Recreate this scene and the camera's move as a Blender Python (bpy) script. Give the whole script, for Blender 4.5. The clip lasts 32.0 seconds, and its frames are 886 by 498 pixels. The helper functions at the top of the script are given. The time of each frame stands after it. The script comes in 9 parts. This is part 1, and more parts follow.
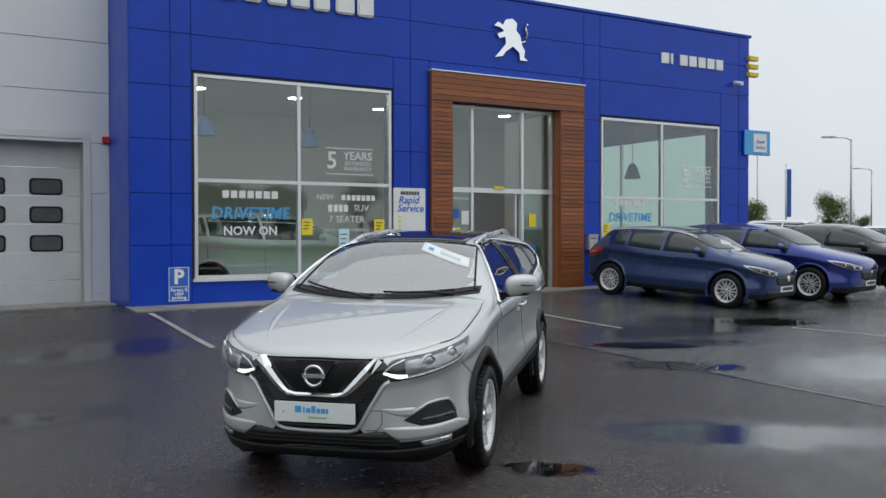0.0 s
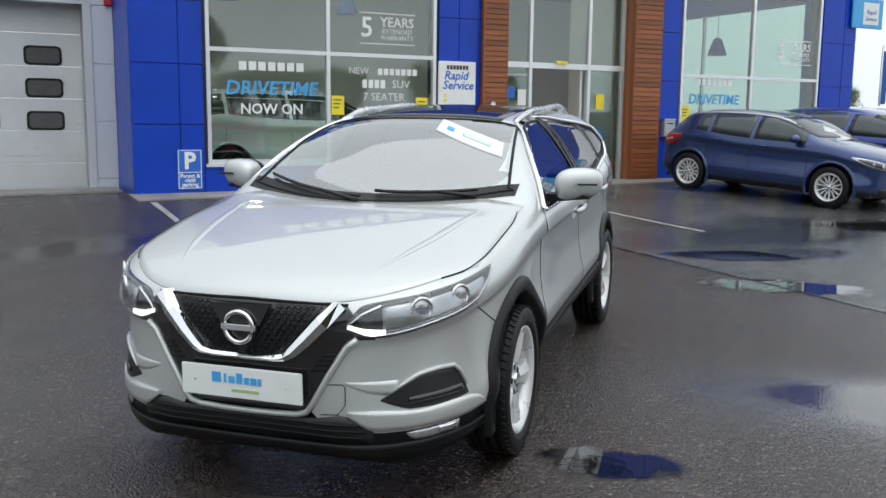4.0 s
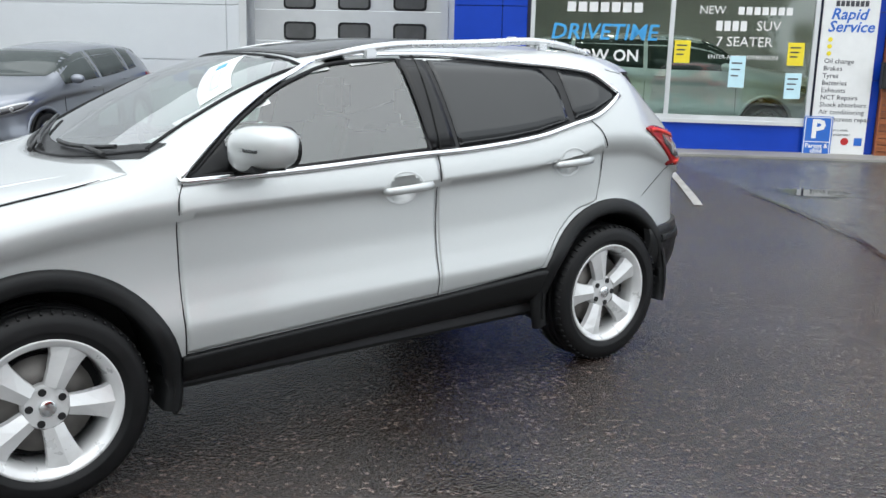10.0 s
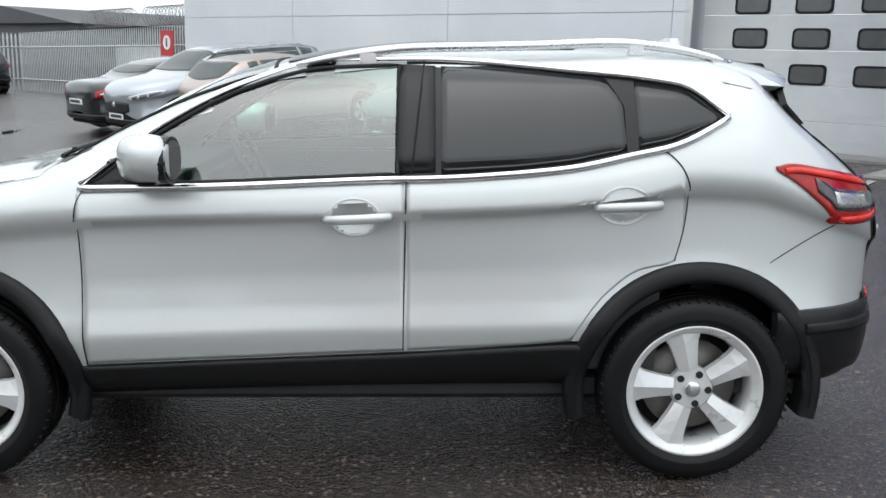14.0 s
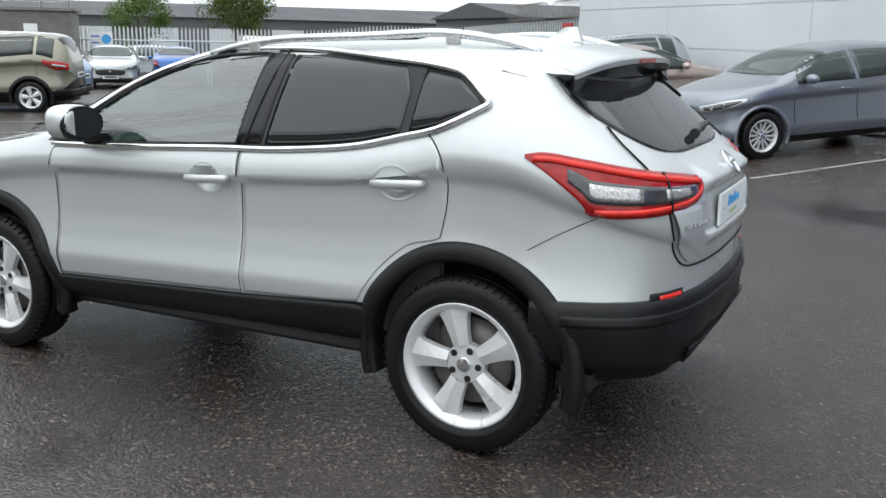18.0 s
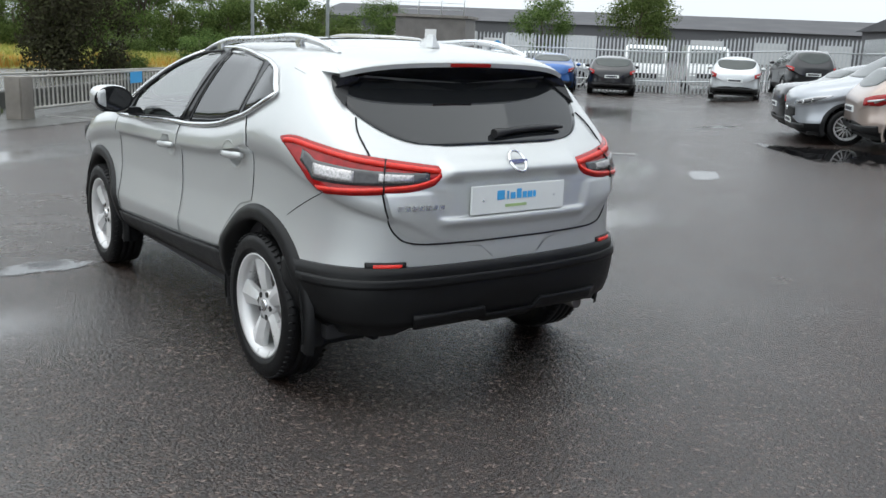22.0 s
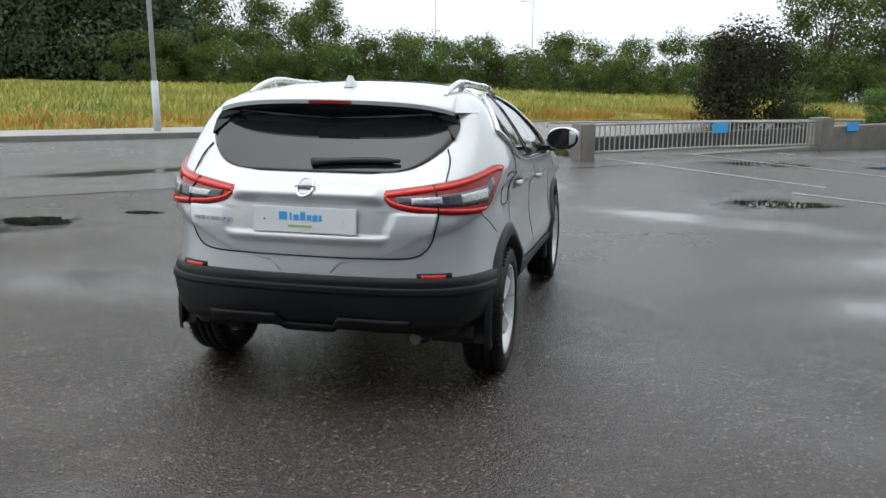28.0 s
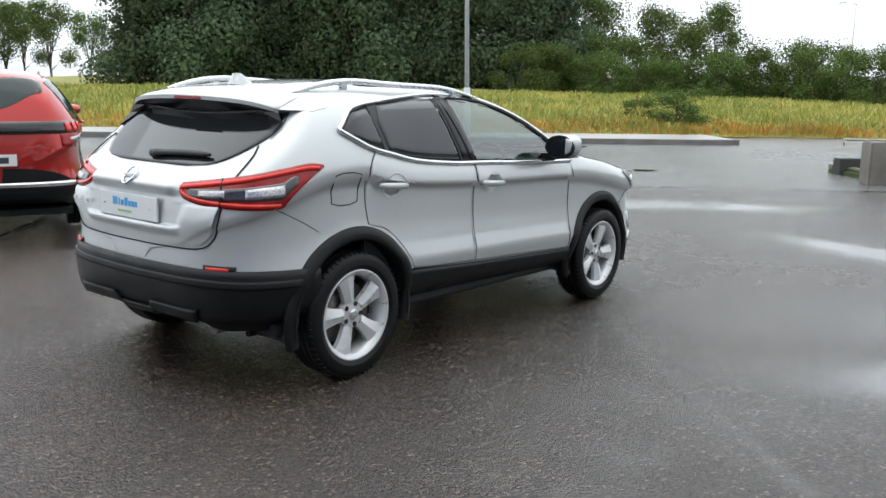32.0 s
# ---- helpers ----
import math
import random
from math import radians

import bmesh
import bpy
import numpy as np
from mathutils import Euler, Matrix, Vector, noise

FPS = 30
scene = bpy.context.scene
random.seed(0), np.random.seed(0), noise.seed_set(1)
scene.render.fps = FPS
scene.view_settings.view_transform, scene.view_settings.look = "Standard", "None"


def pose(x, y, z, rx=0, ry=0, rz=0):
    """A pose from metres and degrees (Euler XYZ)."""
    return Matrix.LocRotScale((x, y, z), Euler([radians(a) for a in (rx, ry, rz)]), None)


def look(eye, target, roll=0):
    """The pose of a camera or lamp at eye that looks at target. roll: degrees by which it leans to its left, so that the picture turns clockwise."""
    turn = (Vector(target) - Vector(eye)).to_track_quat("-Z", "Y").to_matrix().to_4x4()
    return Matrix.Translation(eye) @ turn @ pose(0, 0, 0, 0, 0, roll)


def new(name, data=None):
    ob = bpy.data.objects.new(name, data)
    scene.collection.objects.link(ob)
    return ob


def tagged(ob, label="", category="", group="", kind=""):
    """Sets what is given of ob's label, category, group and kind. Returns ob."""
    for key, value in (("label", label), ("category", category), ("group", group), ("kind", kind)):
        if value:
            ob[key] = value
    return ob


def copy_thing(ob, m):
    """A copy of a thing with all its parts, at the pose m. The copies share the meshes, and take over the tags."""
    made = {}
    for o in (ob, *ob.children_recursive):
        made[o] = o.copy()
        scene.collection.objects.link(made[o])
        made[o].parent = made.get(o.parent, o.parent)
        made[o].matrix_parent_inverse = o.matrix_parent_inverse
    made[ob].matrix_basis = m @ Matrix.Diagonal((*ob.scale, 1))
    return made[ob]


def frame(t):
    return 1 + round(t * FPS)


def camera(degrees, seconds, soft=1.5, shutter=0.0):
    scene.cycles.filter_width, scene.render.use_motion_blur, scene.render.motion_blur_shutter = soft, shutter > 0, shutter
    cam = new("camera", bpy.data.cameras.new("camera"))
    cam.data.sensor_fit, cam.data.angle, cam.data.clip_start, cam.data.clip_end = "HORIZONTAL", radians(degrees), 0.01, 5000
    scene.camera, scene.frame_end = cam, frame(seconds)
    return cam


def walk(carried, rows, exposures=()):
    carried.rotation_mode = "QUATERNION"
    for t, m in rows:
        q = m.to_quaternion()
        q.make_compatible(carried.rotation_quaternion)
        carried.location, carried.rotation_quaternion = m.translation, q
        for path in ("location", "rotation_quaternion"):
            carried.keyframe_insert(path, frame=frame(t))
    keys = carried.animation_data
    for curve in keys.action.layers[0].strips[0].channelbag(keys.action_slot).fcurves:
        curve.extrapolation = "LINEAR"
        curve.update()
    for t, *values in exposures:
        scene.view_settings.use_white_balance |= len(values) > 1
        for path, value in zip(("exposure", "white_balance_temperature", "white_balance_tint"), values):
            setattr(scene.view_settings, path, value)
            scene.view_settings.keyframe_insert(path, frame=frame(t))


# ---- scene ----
cam = camera(52.1, 32.0)
PATH = [
    (0, (2.097, -7.45, 1.564), (1.61, -5.51, 1.531), -0.1),
    (0.5, (2.009, -7.234, 1.547), (1.517, -5.301, 1.399), 0.5),
    (1, (1.938, -6.932, 1.559), (1.415, -5.009, 1.381), 0.3),
    (1.5, (1.802, -6.674, 1.532), (1.254, -4.761, 1.331), 0.3),
    (2, (1.639, -6.346, 1.553), (1.084, -4.439, 1.316), 0.3),
    (2.5, (1.622, -6.013, 1.525), (1.057, -4.11, 1.276), 0.2),
    (3, (1.647, -5.752, 1.532), (1.075, -3.853, 1.266), 0.0),
    (3.5, (1.683, -5.52, 1.512), (1.096, -3.629, 1.233), 0.1),
    (5.5, (2.371, -4.636, 1.488), (1.578, -2.826, 1.179), 1.9),
    (6, (2.573, -4.409, 1.483), (1.664, -2.658, 1.155), 1.5),
    (6.5, (2.841, -4.191, 1.489), (1.775, -2.531, 1.16), 1.6),
    (7, (3.03, -3.93, 1.464), (1.933, -2.293, 1.123), 1.9),
    (7.5, (3.213, -3.647, 1.484), (2.084, -2.037, 1.119), 3.3),
    (8, (3.474, -3.331, 1.484), (2.164, -1.867, 1.107), 2.4),
    (8.5, (3.607, -3.009, 1.487), (2.247, -1.596, 1.094), 2.6),
    (9, (3.671, -2.648, 1.484), (2.29, -1.255, 1.094), 2.8),
    (9.5, (3.8, -2.303, 1.486), (2.318, -1.023, 1.079), 2.2),
    (10, (3.951, -1.965, 1.496), (2.371, -0.808, 1.089), 1.5),
    (10.5, (3.967, -1.669, 1.463), (2.364, -0.542, 1.065), 2.0),
    (11, (3.98, -1.397, 1.485), (2.358, -0.31, 1.052), 2.3),
    (11.5, (4.06, -1.072, 1.466), (2.297, -0.237, 1.025), 1.1),
    (12, (4.061, -0.813, 1.414), (2.233, -0.141, 0.96), 0.3),
    (12.5, (4.061, -0.529, 1.475), (2.204, 0.052, 1.01), 0.6),
    (13, (4.031, -0.223, 1.564), (2.113, 0.142, 1.132), 0.4),
    (13.5, (4.016, -0.005, 1.458), (2.06, 0.204, 1.097), 0.2),
    (14, (3.954, 0.318, 1.536), (1.999, 0.365, 1.118), 1.7),
    (14.5, (3.955, 0.626, 1.542), (2.006, 0.483, 1.114), 1.6),
    (16.5, (3.959, 1.864, 1.582), (2.129, 1.205, 1.114), 1.2),
    (17, (3.92, 2.254, 1.617), (2.139, 1.478, 1.142), 1.0),
    (17.5, (3.856, 2.469, 1.588), (2.094, 1.648, 1.117), 0.5),
    (18, (3.77, 2.747, 1.594), (2.047, 1.841, 1.132), 1.3),
    (18.5, (3.71, 3.094, 1.609), (2.073, 2.046, 1.138), 0.8),
    (19, (3.598, 3.401, 1.603), (1.99, 2.309, 1.13), 1.0),
    (19.5, (3.438, 3.687, 1.622), (1.886, 2.518, 1.147), 1.4),
    (20, (3.336, 4.03, 1.629), (1.869, 2.754, 1.159), 1.4),
    (20.5, (3.194, 4.326, 1.638), (1.763, 3.012, 1.163), 1.2),
    (21, (2.992, 4.531, 1.644), (1.702, 3.075, 1.18), 2.6),
    (21.5, (2.761, 4.807, 1.65), (1.572, 3.269, 1.184), 2.1),
    (22, (2.546, 5.087, 1.664), (1.413, 3.508, 1.192), 2.4),
    (22.5, (2.244, 5.268, 1.64), (1.243, 3.6, 1.177), 3.7),
    (23, (1.953, 5.468, 1.657), (1.03, 3.758, 1.182), 3.1),
    (23.5, (1.675, 5.681, 1.685), (0.908, 3.897, 1.207), 3.0),
    (24, (1.358, 5.817, 1.659), (0.704, 3.987, 1.19), 1.9),
    (24.5, (1.033, 5.915, 1.7), (0.448, 4.063, 1.225), 1.8),
    (25, (0.668, 6.055, 1.713), (0.319, 4.142, 1.245), 0.4),
    (25.5, (0.322, 6.146, 1.717), (0.078, 4.216, 1.251), 0.3),
    (27.5, (-1.178, 6.151, 1.706), (-0.922, 4.208, 1.306), 1.6),
    (28, (-1.568, 6.135, 1.7), (-1.149, 4.22, 1.3), 0.6),
    (28.5, (-1.92, 6.082, 1.706), (-1.373, 4.201, 1.304), 0.4),
    (29, (-2.263, 5.939, 1.691), (-1.624, 4.083, 1.31), 2.2),
    (29.5, (-2.594, 5.756, 1.684), (-1.861, 3.937, 1.293), 1.1),
    (30, (-2.949, 5.634, 1.707), (-2.075, 3.877, 1.318), 0.4),
    (30.5, (-3.234, 5.405, 1.687), (-2.299, 3.682, 1.292), 0.3),
    (31, (-3.543, 5.148, 1.726), (-2.543, 3.463, 1.323), -0.3),
    (31.5, (-3.92, 4.959, 1.713), (-2.745, 3.389, 1.322), -0.6),
    (32, (-4.155, 4.7, 1.666), (-2.934, 3.164, 1.279), 0.8),
]
walk(cam, [(t, look(eye, target, roll)) for t, eye, target, roll in PATH],
     [(0, 0.38), (2, 0.75), (3.5, 0.85), (6, 1.0), (9, 1.28), (12, 1.28), (14, 1.2), (18, 1.2), (22, 1.08), (24, 0.84), (25, 0.84), (28, 1.0), (32, 1.26)])

# ---- world and light: overcast, rain just stopped ----
world = bpy.data.worlds.new("overcast_sky")
scene.world = world
world.use_nodes = True
wn, wl = world.node_tree.nodes, world.node_tree.links
wn.clear()
w_out = wn.new("ShaderNodeOutputWorld")
w_bg = wn.new("ShaderNodeBackground")
w_sky = wn.new("ShaderNodeTexSky")
w_sky.sky_type = "NISHITA"
w_sky.sun_disc = False
w_sky.sun_elevation = radians(78)
w_sky.sun_rotation = radians(110)
w_sky.dust_density = 6.0
w_hsv = wn.new("ShaderNodeHueSaturation")
w_hsv.inputs["Saturation"].default_value = 0.25
w_hsv.inputs["Value"].default_value = 0.02
w_tc = wn.new("ShaderNodeTexCoord")
w_sep = wn.new("ShaderNodeSeparateXYZ")
w_ramp = wn.new("ShaderNodeValToRGB")
w_ramp.color_ramp.elements[0].position = 0.0
w_ramp.color_ramp.elements[0].color = (0.495, 0.538, 0.572, 1)
w_ramp.color_ramp.elements[1].position = 1.0
w_ramp.color_ramp.elements[1].color = (0.50, 0.54, 0.57, 1)
w_mid = w_ramp.color_ramp.elements.new(0.3)
w_mid.color = (0.525, 0.571, 0.606, 1)
w_gain = wn.new("ShaderNodeMath")
w_gain.operation = "MULTIPLY_ADD"
w_gain.inputs[1].default_value = 0.05
w_gain.inputs[2].default_value = 1.0
w_max = wn.new("ShaderNodeMath")
w_max.operation = "MAXIMUM"
w_max.inputs[1].default_value = 0.0
w_noise = wn.new("ShaderNodeTexNoise")
w_noise.inputs["Scale"].default_value = 2.2
w_noise.inputs["Detail"].default_value = 4
w_nr = wn.new("ShaderNodeMapRange")
w_nr.inputs["From Min"].default_value, w_nr.inputs["From Max"].default_value = 0.3, 0.7
w_nr.inputs["To Min"].default_value, w_nr.inputs["To Max"].default_value = 0.94, 1.05
w_mul = wn.new("ShaderNodeVectorMath")
w_mul.operation = "SCALE"
w_mul2 = wn.new("ShaderNodeVectorMath")
w_mul2.operation = "SCALE"
w_add = wn.new("ShaderNodeVectorMath")
w_add.operation = "ADD"
wl.new(w_tc.outputs["Generated"], w_sep.inputs[0])
wl.new(w_sep.outputs["Z"], w_max.inputs[0])
wl.new(w_max.outputs[0], w_ramp.inputs["Fac"])
w_pow = wn.new("ShaderNodeMath")
w_pow.operation = "POWER"
w_pow.inputs[1].default_value = 1.6
wl.new(w_max.outputs[0], w_pow.inputs[0])
wl.new(w_pow.outputs[0], w_gain.inputs[0])
wl.new(w_tc.outputs["Generated"], w_noise.inputs["Vector"])
wl.new(w_noise.outputs["Fac"], w_nr.inputs["Value"])
wl.new(w_ramp.outputs["Color"], w_mul.inputs[0])
wl.new(w_gain.outputs[0], w_mul.inputs["Scale"])
wl.new(w_mul.outputs[0], w_mul2.inputs[0])
w_side = wn.new("ShaderNodeMath")
w_side.operation = "MULTIPLY_ADD"
w_side.inputs[1].default_value = 0.14
w_side.inputs[2].default_value = 1.0
w_both = wn.new("ShaderNodeMath")
w_both.operation = "MULTIPLY"
wl.new(w_sep.outputs["X"], w_side.inputs[0])
wl.new(w_side.outputs[0], w_both.inputs[0])
wl.new(w_nr.outputs[0], w_both.inputs[1])
wl.new(w_both.outputs[0], w_mul2.inputs["Scale"])
wl.new(w_sky.outputs["Color"], w_hsv.inputs["Color"])
wl.new(w_mul2.outputs[0], w_add.inputs[0])
wl.new(w_hsv.outputs["Color"], w_add.inputs[1])
wl.new(w_add.outputs[0], w_bg.inputs["Color"])
w_bg.inputs["Strength"].default_value = 1.0
wl.new(w_bg.outputs[0], w_out.inputs["Surface"])

sun = new("sun", bpy.data.lights.new("sun", "SUN"))
sun.data.energy = 0.5
sun.data.angle = radians(100)
sun.data.color = (0.96, 1.0, 0.99)
sun.matrix_world = look((0, 0, 30), (-5, 3, 0))

# ---- materials ----
def mat_base(name):
    m = bpy.data.materials.new(name)
    m.use_nodes = True
    nt = m.node_tree
    nt.nodes.clear()
    out = nt.nodes.new("ShaderNodeOutputMaterial")
    b = nt.nodes.new("ShaderNodeBsdfPrincipled")
    nt.links.new(b.outputs[0], out.inputs["Surface"])
    return m, nt, b


def noise_node(nt, scale, detail=4, rough=0.55, vec=None):
    n = nt.nodes.new("ShaderNodeTexNoise")
    n.inputs["Scale"].default_value = scale
    n.inputs["Detail"].default_value = detail
    n.inputs["Roughness"].default_value = rough
    if vec is not None:
        nt.links.new(vec, n.inputs["Vector"])
    return n


def world_pos(nt):
    g = nt.nodes.new("ShaderNodeNewGeometry")
    return g.outputs["Position"]


def obj_pos(nt):
    g = nt.nodes.new("ShaderNodeTexCoord")
    return g.outputs["Object"]


def ramp(nt, src, stops):
    r = nt.nodes.new("ShaderNodeValToRGB")
    el = r.color_ramp.elements
    while len(el) < len(stops):
        el.new(0.5)
    for e, (p, c) in zip(el, stops):
        e.position = p
        e.color = (*c, 1) if len(c) == 3 else c
    nt.links.new(src, r.inputs["Fac"])
    return r.outputs["Color"]


def maprange(nt, src, a, b, c, d):
    r = nt.nodes.new("ShaderNodeMapRange")
    for k, v in zip(("From Min", "From Max", "To Min", "To Max"), (a, b, c, d)):
        r.inputs[k].default_value = v
    nt.links.new(src, r.inputs["Value"])
    return r.outputs["Result"]


def bump(nt, b, src, strength, dist):
    n = nt.nodes.new("ShaderNodeBump")
    n.inputs["Strength"].default_value = strength
    n.inputs["Distance"].default_value = dist
    nt.links.new(src, n.inputs["Height"])
    nt.links.new(n.outputs[0], b.inputs["Normal"])
    return n


def mixc(nt, fac, a, b2, mode="MIX"):
    m = nt.nodes.new("ShaderNodeMix")
    m.data_type = "RGBA"
    m.blend_type = mode
    for sock, v in ((m.inputs[0], fac), (m.inputs[6], a), (m.inputs[7], b2)):
        if isinstance(v, (int, float)):
            sock.default_value = v
        elif isinstance(v, tuple):
            sock.default_value = (*v, 1) if len(v) == 3 else v
        else:
            nt.links.new(v, sock)
    return m.outputs[2]


def simple(name, col, rough=0.5, metal=0.0, var=0.12, scale=6.0, grain=0.0, grain_scale=200.0, coat=0.0, spec=0.5, use_world=False, dirt=0.0):
    """A painted or moulded surface: base colour with soft variation, a little grain and dirt."""
    m, nt, b = mat_base(name)
    pos = world_pos(nt) if use_world else obj_pos(nt)
    n1 = noise_node(nt, scale, 5, 0.6, pos)
    lo = tuple(c * (1 - var) for c in col)
    hi = tuple(min(1, c * (1 + var)) for c in col)
    c = ramp(nt, n1.outputs["Fac"], [(0.3, lo), (0.7, hi)])
    if dirt:
        n2 = noise_node(nt, scale * 0.35, 6, 0.7, pos)
        c = mixc(nt, maprange(nt, n2.outputs["Fac"], 0.45, 0.75, 0, dirt), c, (0.12, 0.10, 0.08))
    nt.links.new(c, b.inputs["Base Color"])
    r = maprange(nt, n1.outputs["Fac"], 0.3, 0.7, max(0.02, rough * 0.85), min(1, rough * 1.15))
    nt.links.new(r, b.inputs["Roughness"])
    b.inputs["Metallic"].default_value = metal
    b.inputs["Specular IOR Level"].default_value = spec
    if coat:
        b.inputs["Coat Weight"].default_value = coat
        b.inputs["Coat Roughness"].default_value = 0.04
    if grain:
        n3 = noise_node(nt, grain_scale, 2, 0.5, pos)
        bump(nt, b, n3.outputs["Fac"], grain, 0.002)
    return m


def car_paint(name, col, metal=0.75, rough=0.33, flake=True):
    m, nt, b = mat_base(name)
    pos = obj_pos(nt)
    n = noise_node(nt, 900.0, 1, 0.5, pos)
    c = ramp(nt, n.outputs["Fac"], [(0.35, tuple(x * 0.9 for x in col)), (0.65, tuple(min(1, x * 1.1) for x in col))])
    nt.links.new(c, b.inputs["Base Color"])
    b.inputs["Metallic"].default_value = metal
    b.inputs["Roughness"].default_value = rough
    b.inputs["Coat Weight"].default_value = 1.0
    b.inputs["Coat Roughness"].default_value = 0.03
    # rain beads on the lacquer
    d = nt.nodes.new("ShaderNodeTexVoronoi")
    d.inputs["Scale"].default_value = 140.0
    nt.links.new(pos, d.inputs["Vector"])
    bp = nt.nodes.new("ShaderNodeBump")
    bp.inputs["Strength"].default_value = 0.03
    bp.inputs["Distance"].default_value = 0.001
    nt.links.new(maprange(nt, d.outputs["Distance"], 0.0, 0.35, 1, 0), bp.inputs["Height"])
    nt.links.new(bp.outputs[0], b.inputs["Coat Normal"])
    return m


def glass(name, tint=(0.8, 0.9, 0.88), rough=0.0, ior=1.45):
    """Thin pane: clear with a tint, mirror-like at grazing angles."""
    m = bpy.data.materials.new(name)
    m.use_nodes = True
    nt = m.node_tree
    nt.nodes.clear()
    out = nt.nodes.new("ShaderNodeOutputMaterial")
    tr = nt.nodes.new("ShaderNodeBsdfTransparent")
    tr.inputs["Color"].default_value = (*tint, 1)
    gl = nt.nodes.new("ShaderNodeBsdfGlossy")
    gl.inputs["Roughness"].default_value = rough
    gl.inputs["Color"].default_value = (1, 1, 1, 1)
    lw = nt.nodes.new("ShaderNodeLayerWeight")
    lw.inputs["Blend"].default_value = 0.5
    pw = nt.nodes.new("ShaderNodeMath")
    pw.operation = "POWER"
    pw.inputs[1].default_value = 4.0
    nt.links.new(lw.outputs["Facing"], pw.inputs[0])
    f0 = 2.0 * ((ior - 1) / (ior + 1)) ** 2
    mx = nt.nodes.new("ShaderNodeMixShader")
    nt.links.new(maprange(nt, pw.outputs[0], 0, 1, f0, 0.95), mx.inputs[0])
    nt.links.new(tr.outputs[0], mx.inputs[1])
    nt.links.new(gl.outputs[0], mx.inputs[2])
    nt.links.new(mx.outputs[0], out.inputs["Surface"])
    return m


def lamp_mat(name, col, strength):
    m, nt, b = mat_base(name)
    b.inputs["Base Color"].default_value = (*col, 1)
    b.inputs["Emission Color"].default_value = (*col, 1)
    b.inputs["Emission Strength"].default_value = strength
    b.inputs["Roughness"].default_value = 0.3
    return m


WET_SPOTS = ((2.75, -0.05, 1.9, 0.75, 4), (4.3, 3.6, 2.6, 1.6, 60), (2.2, 6.4, 3.2, 1.3, 45), (-4.6, -3.2, 3.2, 1.0, 35), (-3.7, -0.9, 1.5, 0.6, 30), (-2.6, -4.7, 2.6, 0.7, -15), (-8.5, -8.5, 4.5, 1.4, 35), (-14.0, -12.0, 6.0, 2.4, 40), (6.5, -7.0, 3.0, 0.6, 45), (-5.0, 2.6, 2.0, 0.7, 45), (3.2, 7.9, 2.4, 1.0, 30), (-3.0, -6.5, 2.2, 0.8, 60), (-6.4, -3.3, 2.4, 0.7, 40), (5.0, -2.2, 1.6, 0.8, 30), (0.8, -6.6, 2.6, 0.8, 30), (2.6, 5.2, 1.2, 0.5, 20))


def math_node(nt, op, a, b2=None):
    n = nt.nodes.new("ShaderNodeMath")
    n.operation = op
    for sock, v in zip(n.inputs, (a, b2)):
        if v is None:
            continue
        if isinstance(v, (int, float)):
            sock.default_value = v
        else:
            nt.links.new(v, sock)
    return n.outputs[0]


